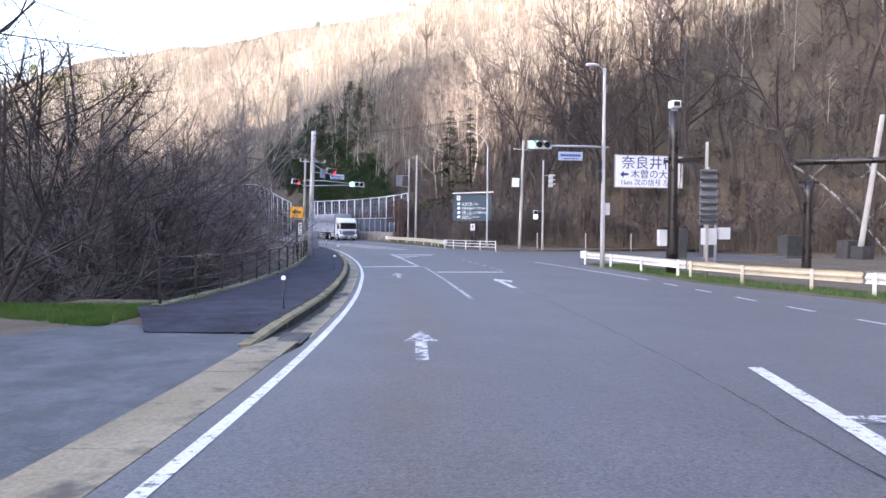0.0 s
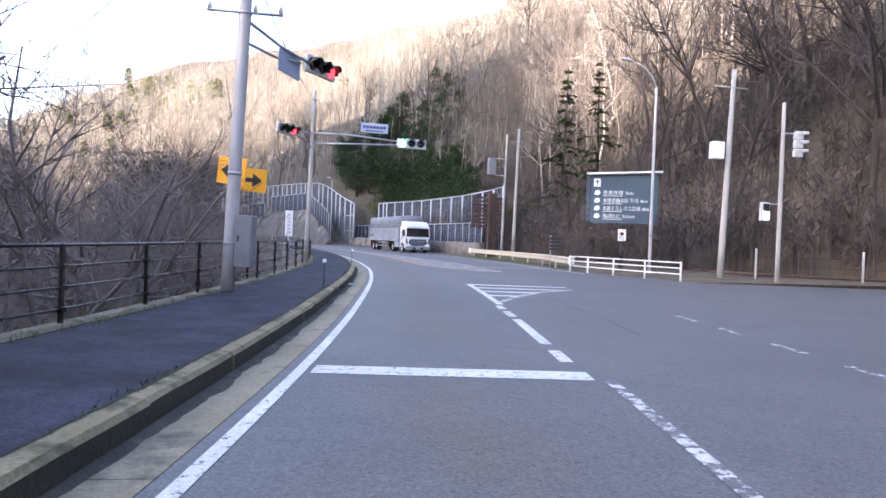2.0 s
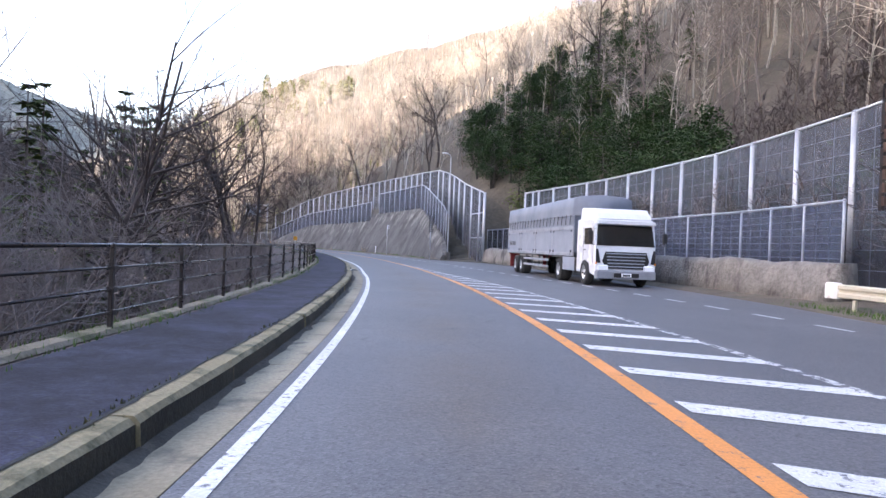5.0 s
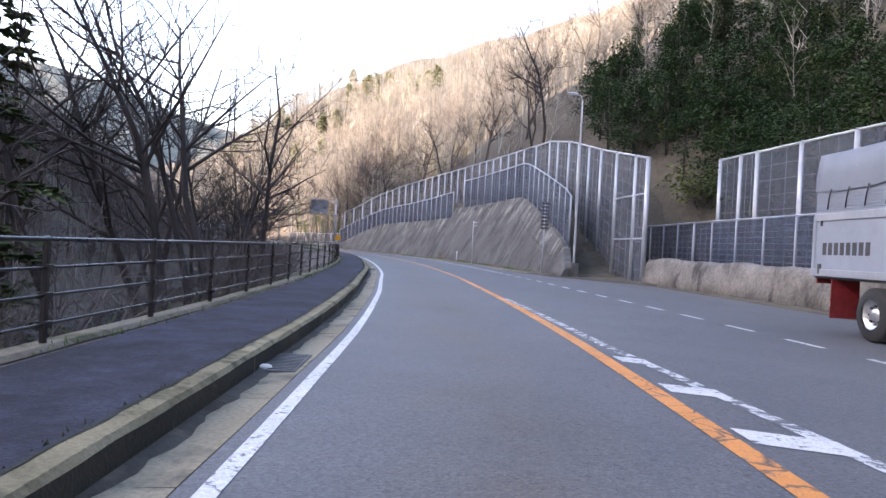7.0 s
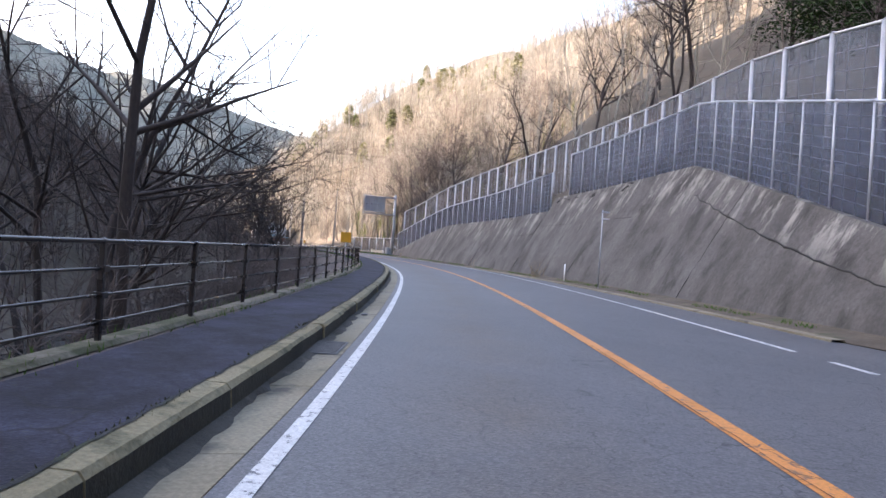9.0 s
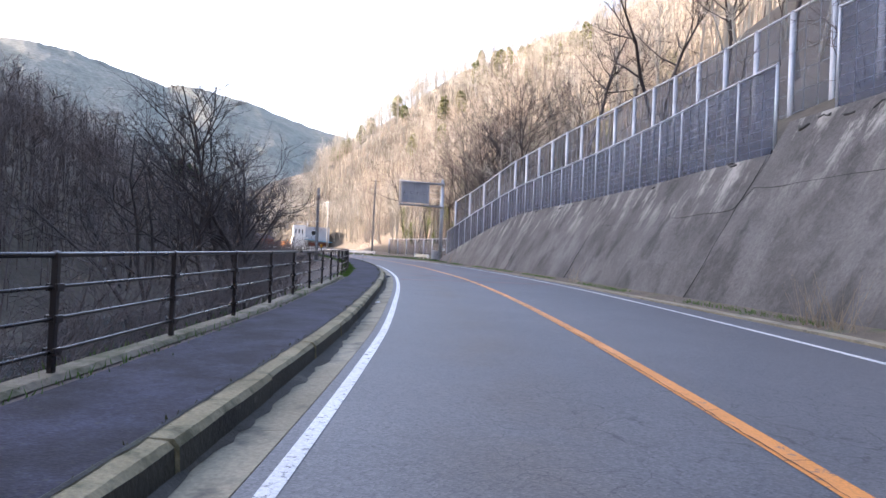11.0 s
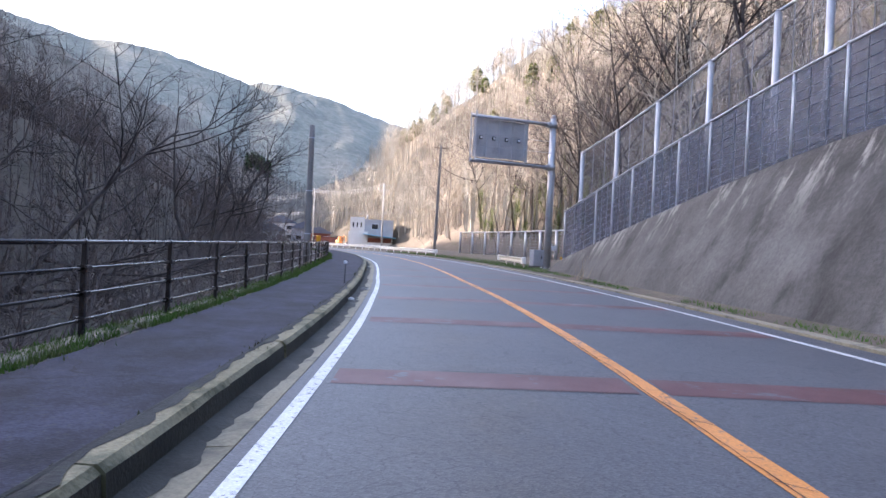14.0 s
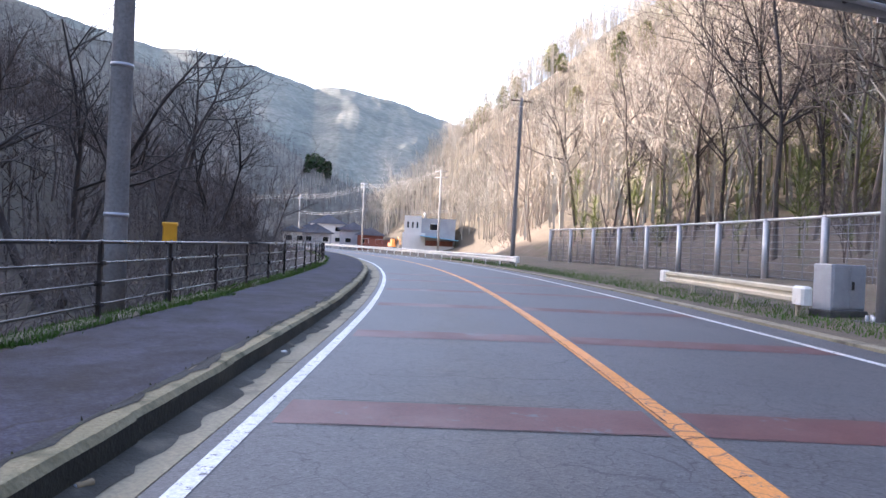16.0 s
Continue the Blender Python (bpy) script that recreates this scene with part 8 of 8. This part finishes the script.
house((-256, 272, 0), 60, 9, 8, 4.8, 2.2, m_plaster_grey, "dark-roofed house behind the village street")
t = thing("red_board_fence", "weathered red board fence by the village road", "fence", Matrix.Translation((-219.5, 266, 0)) @ Matrix.Rotation(radians(56), 4, "Z"))
for k in range(12):
    g = Geo()
    g.box(-3 + 0.5 * k, -2.6 + 0.5 * k, 0, 0.05, -0.5, 1.9)
    part("board", g, m_rustred, t)
t = thing("digger", "small orange digger parked in the village", "digger", Matrix.Translation((-211.5, 264.5, 0.0)) @ Matrix.Rotation(radians(80), 4, "Z"))
g = Geo()
for x in (-0.75, 0.45):
    g.cbox(x, x + 0.3, -1.1, 1.1, 0.0, 0.5, 0.1)
part("track", g, m_rubber, t)
g = Geo()
g.cbox(-0.7, 0.7, -0.2, 1.1, 0.55, 1.3, 0.08)
part("engine_cover", g, m_orange_paint, t)
g = Geo()
g.cbox(-0.7, 0.1, -0.8, -0.1, 0.55, 2.2, 0.06)
part("cab", g, m_orange_paint, t)
g = Geo()
g.tube([(0.3, -0.6, 1.0), (0.35, -1.5, 2.6), (0.35, -2.6, 2.0), (0.35, -2.8, 0.8)], [0.12, 0.1, 0.09, 0.07], 6)
part("boom", g, m_orange_paint, t)
g = Geo()
g.cbox(0.1, 0.6, -3.1, -2.65, 0.3, 0.9, 0.05)
part("bucket", g, m_steel_dark, t)
for x, y, h, lab in ((-159.5, 234.7, 11.4, "pale concrete utility pole by the bend"), (-217.5, 260.4, 14.6, "concrete utility pole with crossbars at the village"), (-237.6, 255.6, 12.4, "slim concrete pole at the village edge")):
    t = thing("utility_pole", lab, "pole", Matrix.Translation((x, y, -0.3)))
    g = Geo()
    g.tube([(0, 0, 0), (0, 0, h)], [0.17, 0.11], 12)
    part("shaft", g, m_pole_concrete, t)
    for z in (h - 0.3, h - 1.1):
        g = Geo()
        g.tube([(-0.8, -0.4, z), (0.8, 0.4, z)], 0.045, 6)
        part("crossbar", g, m_galv, t)
m_cable = material("pale_worn_cable", (0.3, 0.3, 0.3), 0.45)
for a, b, n in (((-237.6, 255.6, 11.9), (-217.5, 260.4, 13.6), 3), ((-217.5, 260.4, 13.8), (-159.5, 234.7, 10.9), 2), ((-237.6, 255.6, 8.0), (-217.5, 260.4, 8.6), 2), ((-290, 235, 13), (-237.6, 255.6, 11.9), 3), ((-217.5, 260.4, 8.6), (-196, 275, 9.5), 2)):
    for k in range(n):
        g = Geo()
        p, q = Vector(a) + Vector((0, 0, -0.4 * k)), Vector(b) + Vector((0, 0, -0.4 * k))
        g.tube([p.lerp(q, i / 12) + Vector((0, 0, -3.0 * (i / 12) * (1 - i / 12))) for i in range(13)], 0.03, 4, False)
        tagged(part("overhead_cable", g, m_cable), "sagging overhead cable between village poles", "cable")

# ---- the railway yard beside the crossing ----
def yard_pole(s, d, h, r, mat, label, bars=()):
    t = pole("railway_pole", s, d, h, r, r * 0.8, mat, label, (), 0.0)
    for z, w in bars:
        geo = Geo()
        geo.cbox(-w, w, -0.06, 0.06, z - 0.06, z + 0.06, 0.01)
        part("crossbar", geo, mat, t)
    return t


t = yard_pole(50.4, 13.4, 7.05, 0.24, m_brown, "dark brown railway pole with a camera box", ((4.9, 0.42), (2.0, 0.34)))
g = Geo()
g.cbox(-0.2, 0.22, -0.24, 0.16, 7.2, 7.5, 0.03)
cam_box = part("camera_box", g, m_sign_white, t, "pale camera housing")
g = Geo()
g.cbox(-0.12, 0.14, -0.3, -0.24, 7.26, 7.44, 0.02)
part("camera_window", g, m_black, cam_box)
g = Geo()
g.cbox(-0.1, 0.12, -0.1, 0.1, 6.85, 7.2, 0.02)
part("camera_foot", g, m_steel_grey, t)
g = Geo()
g.prism([(0.2, 4.85), (1.05, 4.85), (1.35, 5.1), (0.2, 5.02)], -0.25, 0.25)
shelf = part("shelf", g, m_brown, t, "dark bracket shelf with a slanted end")
for z in (5.28, 5.45):
    g = Geo()
    g.tube([(0.15, 0.2, z), (1.35, 0.2, z + 0.04)], 0.02, 6)
    part("shelf_rail", g, m_brown, shelf)
g = Geo()
g.cbox(-0.62, -0.27, -0.15, 0.15, 1.25, 1.95, 0.02)
part("relay_box", g, m_steel_grey, t, "pale upright relay box")
g = Geo()
g.cbox(0.22, 0.62, -0.2, 0.2, 0.7, 2.0, 0.03)
part("relay_box", g, m_steel_dark, t, "black upright relay box")
yard_pole(63.4, 23.3, 7.7, 0.12, m_pole_concrete, "pale concrete pole behind the slatted board")
t = thing("slatted_signal_board", "tall grey railway board with dark hooded slats on a pale post", "sign board", M(48.1, 13.7, 0.0))
g = Geo()
g.cbox(-0.36, 0.36, -0.08, -0.05, 2.15, 4.35, 0.02)
board = part("board", g, m_box_grey, t)
for k, z in enumerate((2.3, 2.5, 2.72, 3.0, 3.28, 3.62, 3.95, 4.25)):
    g = Geo()
    g.prism([(-0.33, z - 0.05), (0.33, z - 0.05), (0.36, z + 0.03), (-0.36, z + 0.03)], -0.26, -0.08)
    part("slat", g, m_steel_dark, board, "dark hood")
g = Geo()
g.tube([(0, 0, -0.3), (0, 0, 4.45)], 0.06, 10)
part("post", g, m_pole_concrete, t)
t = yard_pole(57.2, 19.7, 4.1, 0.08, m_galv, "slim galvanised post with two boxes")
for x0, x1, z0, z1 in ((-0.75, -0.1, 1.1, 2.0), (0.05, 0.7, 1.4, 2.05)):
    g = Geo()
    g.cbox(x0, x1, -0.35, 0.25, z0, z1, 0.03)
    part("relay_box", g, m_steel_grey, t)
t = yard_pole(47.6, 17.6, 3.9, 0.19, m_brown, "short dark brown railway post", ((3.85, 0.42),))
t = yard_pole(57, 31.5, 13.2, 0.19, m_pole_concrete, "tall concrete railway mast with insulators", ((12.8, 0.9), (9.7, 0.8)))
for x in (-0.8, -0.2, 0.5):
    g = Geo()
    g.tube([(x, 0, 12.86), (x, 0, 13.05), (x, 0, 13.15)], [0.05, 0.08, 0.04], 8)
    part("insulator", g, m_sign_white, t)
t = pole("stay_pole", 59.5, 31.0, 9.2, 0.17, 0.14, m_pole_concrete, "leaning concrete stay pole in the railway yard", (), 0.0, 9)
g = Geo()
a, b = P(47.8, 17.2, 4.65), P(45.5, 24.0, 4.75)
g.tube([a, b], 0.12, 8)
tagged(part("yard_beam", g, m_brown), "dark horizontal beam between railway posts", "beam")
for s, d, w, h in ((63, 29.5, 1.8, 1.5), (61, 31.8, 1.2, 1.2), (58.5, 30.2, 1.0, 0.9), (65, 24.6, 0.7, 1.7), (56, 33, 1.6, 1.3)):
    t = thing("relay_cabinet", "dark railway relay cabinet in the yard", "cabinet", M(s, d, 0.05, 10), "railway cabinets")
    g = Geo()
    g.cbox(-w / 2, w / 2, -0.4, 0.4, 0.1, h, 0.03)
    bd = part("body", g, m_steel_dark, t, bevel=0.01)
    g = Geo()
    for x in (-w / 4, w / 4):
        g.cbox(x - w / 4 + 0.04, x + w / 4 - 0.04, -0.43, -0.4, 0.18, h - 0.08, 0.01)
    part("cabinet_door", g, m_steel_dark, bd)
    g = Geo()
    g.cbox(-w / 2 - 0.1, w / 2 + 0.1, -0.5, 0.5, -0.3, 0.1, 0.02)
    part("plinth", g, m_concrete, t)
t = thing("yard_fence", "rusty wire fence with pale posts around the railway yard", "fence", M(70, 20, 0))
inv = t.matrix_world.inverted()
line = [(77.5, 17.5), (75.5, 21), (73.5, 24), (72, 28), (70, 32), (66, 36), (60, 40)]
for s, d in line:
    g = Geo()
    g.tube([inv @ P(s, d, -0.3), inv @ P(s, d, 1.5)], 0.05, 8)
    part("post", g, m_pole_concrete, t)
for z in (0.35, 0.75, 1.15):
    g = Geo()
    g.tube([inv @ P(s, d, z) for s, d in line], 0.014, 5)
    part("wire", g, m_rust, t)
# two running rails
for off in (0.0, 1.07):
    g = Geo()
    pts = [P(s, d + off, 0.28) for s, d in ((110, 14.5 + 5.5), (78.5, 17.8), (76.5, 22), (73, 30), (66, 42))]
    g.tube(pts, 0.06, 6)
    tagged(part("railway_rail", g, m_rust), "rusty rail of the line beyond the crossing", "rail")
# timber lattice holding the slope
lat = thing("slope_lattice", "pale concrete lattice frames holding the slope", "slope lattice", M(70, 40, 0))
inv = lat.matrix_world.inverted()


def slope_pt(s, d):
    p = P(s, d)
    return inv @ Vector((p.x, p.y, gz_at(p.x, p.y) + 0.1))


for k in range(6):
    g = Geo()
    d = 34 + 3.0 * k
    g.tube([slope_pt(s, d + 4 * math.sin(s * 0.11)) for s in np.arange(56, 80, 2)], 0.11, 5)
    part("beam", g, m_pole_concrete, lat)
for k in range(9):
    g = Geo()
    s = 57 + 2.6 * k
    g.tube([slope_pt(s, d + 4 * math.sin(s * 0.11)) for d in np.arange(34, 50, 1.5)], 0.09, 5)
    part("rib", g, m_pole_concrete, lat)

# ---- kerb stones and gutter slabs, one by one ----
def kerb_run():
    kerb = tagged(new("kerb"), "row of weathered concrete kerb stones", "kerb", kind="structure")
    gut = tagged(new("gutter"), "row of pale concrete gutter slabs", "gutter", kind="structure")
    rng = random.Random(5)
    s = 32.0
    while s < 262:
        length = 2.0
        geo = Geo()
        j = rng.uniform(-0.014, 0.014)
        k = kerb_d(s + 1)
        low = lambda q: float(lerp(q, [(32, 0.03), (34.4, 0.2)]))
        kk = (lambda q: kerb_d(q)) if s < 42 else (lambda q: k)
        geo.sweep(s + 0.008, s + length - 0.008, 0.4, [(lambda q: kk(q) + j, -0.15), (lambda q: kk(q) - 0.02 + j + 0.012 * noise.noise((q * 2.3, 1, 0)), lambda q: low(q) - 0.045 + 0.016 * noise.noise((q * 3.1, 2, 0))), (lambda q: kk(q) - 0.055 + j + 0.018 * noise.noise((q * 2.9, 3, 0)), lambda q: low(q) - 0.006 + j * 0.4), (lambda q: kk(q) - 0.21, lambda q: low(q) + 0.003), (lambda q: kk(q) - 0.21, -0.15)], closed=True)
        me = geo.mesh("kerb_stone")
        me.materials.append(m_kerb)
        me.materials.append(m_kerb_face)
        # upright faces get the darker of the two kerb colours
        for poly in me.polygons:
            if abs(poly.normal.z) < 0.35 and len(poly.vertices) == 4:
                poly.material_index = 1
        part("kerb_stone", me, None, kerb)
        s += length
    s = -30.0
    while s < 262:
        length = 2.0 if s > 32 else 3.0
        geo = Geo()
        z = rng.uniform(-0.006, 0.006)
        a = kerb_d(s + 1) + 0.01 if s > 31 else -0.92
        inner = -0.295 if s < 31 else -0.175
        geo.sweep(s + 0.006, s + length - 0.006, 1.0, [(inner, -0.12), (inner, 0.004), (a, 0.002 + z - 0.02 * (s > 31)), (a, -0.12)], closed=True)
        part("gutter_slab", geo, m_gutter, gut)
        s += length
    geo = Geo()
    geo.sweep(262, 420, 1.0, [(-0.66, -0.1), (-0.68, 0.17), (-0.71, 0.2), (-0.87, 0.2)])
    tagged(part("kerb_stone_row", geo, m_kerb, kerb), kind="stuff")
    geo = Geo()
    geo.sweep(262, 420, 1.0, [(-0.175, 0.004), (-0.66, -0.01)])
    tagged(part("gutter_row", geo, m_gutter, gut), kind="stuff")


kerb_run()


def ragged(name, mat, label, s0, s1, inner, width, z_in, z_out, seed, lift=0.0):
    """A strip with an uneven outer edge along the kerb; inner: function of s, width: (least, most)."""
    def wide(s):
        a = 0.5 + 0.5 * noise.noise((s * 0.33, seed, 0)) + 0.35 * noise.noise((s * 1.7, seed, 5)) + 0.4 * noise.noise((s * 4.1, seed, 9))
        return width[0] + (width[1] - width[0]) * min(1.2, max(0.0, a))
    geo = Geo()
    geo.sweep(s0, s1, 0.12, [(inner, z_in), (lambda s: inner(s) + 0.55 * wide(s), (z_in + z_out) / 2 + lift), (lambda s: inner(s) + wide(s), z_out)])
    tagged(part(name, geo, mat), label, "dirt", kind="stuff")


m_silt = surface("damp_gutter_silt", (0.05, 0.046, 0.038), (0.028, 0.026, 0.021), 1.3, 30, 0.95, stain=((0.09, 0.08, 0.062), 3.1, (1, 1, 1), 0.56), relief=0.9, depth=0.01)
m_edge_tar = surface("ragged_asphalt_edge", (0.028, 0.028, 0.027), (0.018, 0.018, 0.016), 1.3, 30, 0.95, stain=((0.05, 0.055, 0.024), 2.1, (1, 1, 1), 0.55), relief=0.9, depth=0.01)
ragged("gutter_silt", m_silt, "dark silt lying along the foot of the kerb", 33, 262, lambda s: kerb_d(s) - 0.005, (0.02, 0.17), 0.02, -0.012, 3.3)
ragged("gutter_silt", m_silt, "wide dark silt and leaf crumbs along the foot of the kerb", 196, 262, lambda s: kerb_d(s) - 0.005, (0.05, 0.27), 0.028, -0.006, 5.7)
ragged("footway_edge", m_edge_tar, "broken asphalt edge creeping over the kerb", 196, 262, lambda s: kerb_d(s) - 0.24, (-0.02, 0.15), 0.196, 0.204, 11.3, 0.009)
ragged("footway_edge", m_edge_tar, "ragged dark asphalt and moss lapping over the kerb's back", 34, 262, lambda s: kerb_d(s) - 0.235, (0.02, 0.075), 0.196, 0.207, 8.1, 0.012)


# ---- grass and weeds ----
def blades(name, label, spots, mat, seed, height, width=0.012):
    rng = random.Random(seed)
    v, f = [], []
    for p in spots(rng):
        h, a = rng.uniform(*height), rng.uniform(0, 6.28)
        side = Vector((math.cos(a), math.sin(a), 0)) * rng.uniform(0.6, 1.4) * width
        tip = p + Vector((rng.uniform(-0.5, 0.5) * h, rng.uniform(-0.5, 0.5) * h, h))
        n = len(v)
        v += [p - side, p + side, tip]
        f.append((n, n + 1, n + 2))
    geo = Geo()
    geo.v, geo.f, geo.smooth = [tuple(q) for q in v], f, [False] * len(f)
    tagged(part(name, geo, mat), label, "grass", kind="stuff")


def fence_spots(rng):
    out = []
    for _ in range(30000):
        s = rng.uniform(36, 300)
        dens = 0.25 + 0.75 * max(0.0, noise.noise((s * 0.13, 2, 0))) + (0.6 if s > 195 else 0) + (0.5 if s < 40 else 0)
        if rng.random() < dens:
            out.append(P(s, fence_foot(s) + rng.choice((0.17, -0.16)) + rng.gauss(0, 0.1), 0.17))
    for _ in range(42000):
        s = rng.uniform(192, 262)
        w = max(0.15, 0.6 + 0.5 * noise.noise((s * 0.25, 9, 0)) + 0.45 * noise.noise((s * 1.3, 4, 0)))
        out.append(P(s, fence_foot(s) - 0.1 + 0.55 * w * rng.random() ** 1.2, 0.175))
    return out


def kerb_spots(rng):
    out = []
    for _ in range(30000):
        s = rng.uniform(32, 262)
        if rng.random() < 0.12 + 0.9 * max(0.0, noise.noise((s * 0.45, 7, 0))):
            out.append(P(s, kerb_d(s) - 0.225 + rng.gauss(0, 0.022 + 0.05 * max(0.0, noise.noise((s * 0.45, 7, 0)))), 0.185))
    return out


def verge_spots(rng):
    out = []
    for _ in range(12000):
        s = rng.uniform(28, 57)
        d0 = float(lerp(s, ASPHALT_R))
        out.append(P(s, d0 + 0.1 + 2.2 * rng.random() ** 1.5, 0.05))
    for _ in range(14000):
        s = rng.uniform(236, 290)
        out.append(P(s, 8.2 + 4.5 * rng.random() ** 1.3, 0.1))
    for _ in range(5000):
        s = rng.uniform(154, 237)
        if noise.noise((s * 0.2, 5, 1)) > -0.1:
            out.append(P(s, float(lerp(s, WALL_BASE)) - 0.25 + rng.gauss(0, 0.14), 0.08))
    for _ in range(2500):
        s = rng.uniform(84, 106)
        out.append(P(s, float(lerp(s, ASPHALT_R)) + 0.1 + rng.random() * 1.2, 0.05))
    for _ in range(26000):
        s, d = rng.uniform(33.0, 38.5), -rng.uniform(4.0, 8.6)
        if s + 0.55 * (d + 4.3) > 34.4 - 0.5 * noise.noise((s * 0.8, d * 0.8, 2)):
            out.append(P(s, d, 0.0))
    return out


blades("fence_grass", "tufts of short grass along the railing foot", fence_spots, m_grass, 21, (0.03, 0.10), 0.007)
blades("kerb_moss", "dark moss and weeds behind the kerb", kerb_spots, m_moss, 22, (0.01, 0.04), 0.008)
blades("verge_grass", "short green grass on the verges", verge_spots, m_grass, 23, (0.04, 0.14), 0.011)

def weed_spots(rng):
    out = []
    for c in (178.9, 179.4, 179.9, 196.0, 231.0):
        out += [P(c + rng.gauss(0, 0.25), float(lerp(c, WALL_BASE)) - 0.35 + rng.gauss(0, 0.12), 0.06) for _ in range(26)]
    return out


blades("dry_weeds", "tall dry weed stalks at the wall foot", weed_spots, m_dry, 24, (0.3, 1.3), 0.006)

# ---- litter, covers and patches along the gutter ----
def grate(s):
    t = tagged(new("drain_cover"), "dark slotted iron drain cover in the gutter", "drain cover")
    t.matrix_world = M(s, -0.44, 0.0)
    geo = Geo()
    geo.cbox(-0.22, 0.22, -0.5, 0.5, -0.02, 0.012, 0.01)
    part("frame", geo, m_steel_dark, t)
    for k in range(11):
        geo = Geo()
        geo.cbox(-0.19, 0.19, -0.44 + 0.084 * k, -0.40 + 0.084 * k, 0.012, 0.02, 0.004)
        part("slat", geo, m_steel_dark, t)


for s in (32.9, 120.6, 147.3, 197.6, 221.3):
    grate(s)


def cover_plate(s, d, w, length, turn):
    t = thing("drain_cover", "flat dark steel cover plate in the gutter", "drain cover", M(s, d, 0.0, turn))
    geo = Geo()
    geo.cbox(-w / 2, w / 2, -length / 2, length / 2, -0.03, 0.012, 0.006)
    part("plate", geo, m_steel_dark, t)
    for k in range(7):
        geo = Geo()
        geo.cbox(-w / 2 + 0.03, w / 2 - 0.03, -length * 0.45 + length * 0.13 * k, -length * 0.45 + length * 0.13 * k + 0.03, 0.012, 0.017, 0.003)
        part("rib", geo, m_steel_dark, t)


cover_plate(40.9, -0.5, 0.24, 0.8, -3)
cover_plate(41.75, -0.42, 0.42, 0.8, 0)


def pebble(s, d, z, size, mat, label, category, seed):
    rng = random.Random(seed)
    geo = Geo()
    ring, rows = 10, 6
    v = []
    for i in range(rows + 1):
        e = -math.pi / 2 + math.pi * i / rows
        for k in range(ring):
            a = 2 * math.pi * k / ring
            q = 1 + 0.22 * noise.noise((math.cos(a) * 1.3, math.sin(a) * 1.3 + seed, e))
            v.append((size[0] * q * math.cos(e) * math.cos(a), size[1] * q * math.cos(e) * math.sin(a), size[2] * (1 + math.sin(e) * q)))
    f = [(i * ring + k, i * ring + (k + 1) % ring, (i + 1) * ring + (k + 1) % ring, (i + 1) * ring + k) for i in range(rows) for k in range(ring)]
    geo.add(v, f, True)
    tagged(part("stone" if category == "stone" else "litter_scrap", geo, mat, None, "", 0, M(s, d, z, rng.uniform(0, 180))), label, category)


pebble(217.4, -0.42, -0.01, (0.075, 0.06, 0.045), m_plaster, "pale rounded stone lying in the gutter", "stone", 1)
pebble(120.2, -0.52, -0.01, (0.07, 0.05, 0.03), m_plaster, "pale broken stone lying in the gutter", "stone", 2)
pebble(151.5, -0.38, -0.01, (0.08, 0.04, 0.02), m_rock, "grey chip of concrete in the gutter", "stone", 3)
pebble(237.6, -0.45, -0.01, (0.04, 0.03, 0.02), m_plaster, "small pale stone in the gutter", "stone", 4)
pebble(71.65, -0.62, 0.0, (0.11, 0.05, 0.02), m_rubber, "black scrap of rubber in the gutter", "litter", 5)
t = thing("plastic_tray", "empty white plastic tray lying in the gutter", "litter", M(68.53, -0.52, 0.004, 20))
g = Geo()
g.tube([(0, 0, 0.0), (0, 0, 0.008), (0, 0, 0.04), (0, 0, 0.048), (0, 0, 0.042), (0, 0, 0.012)], [0.062, 0.068, 0.078, 0.082, 0.074, 0.062], 18)
part("bowl", g, m_sign_white, t)
t = thing("drink_can", "crushed brown drink can in the gutter", "can", M(233.3, -0.47, 0.0, 60) @ Matrix.Scale(0.62, 4))
g = Geo()
g.tube([(-0.075, 0, 0.033), (-0.068, 0, 0.033), (0.0, 0.004, 0.03), (0.068, 0, 0.033), (0.075, 0, 0.033)], [0.026, 0.033, 0.028, 0.033, 0.026], 14)
part("body", g, m_dry, t)
for x in (-0.077, 0.075):
    g = Geo()
    g.tube([(x, 0, 0.033), (x + 0.002, 0, 0.033)], [0.024, 0.024], 14)
    part("lid", g, m_galv, t)
t = thing("paper_scrap", "thin white strip of paper in the gutter", "litter", M(182.5, -0.40, 0.004, 70))
g = Geo()
g.cbox(-0.11, 0.11, -0.025, 0.025, 0.0, 0.006, 0.002)
part("sheet", g, m_sign_white, t)
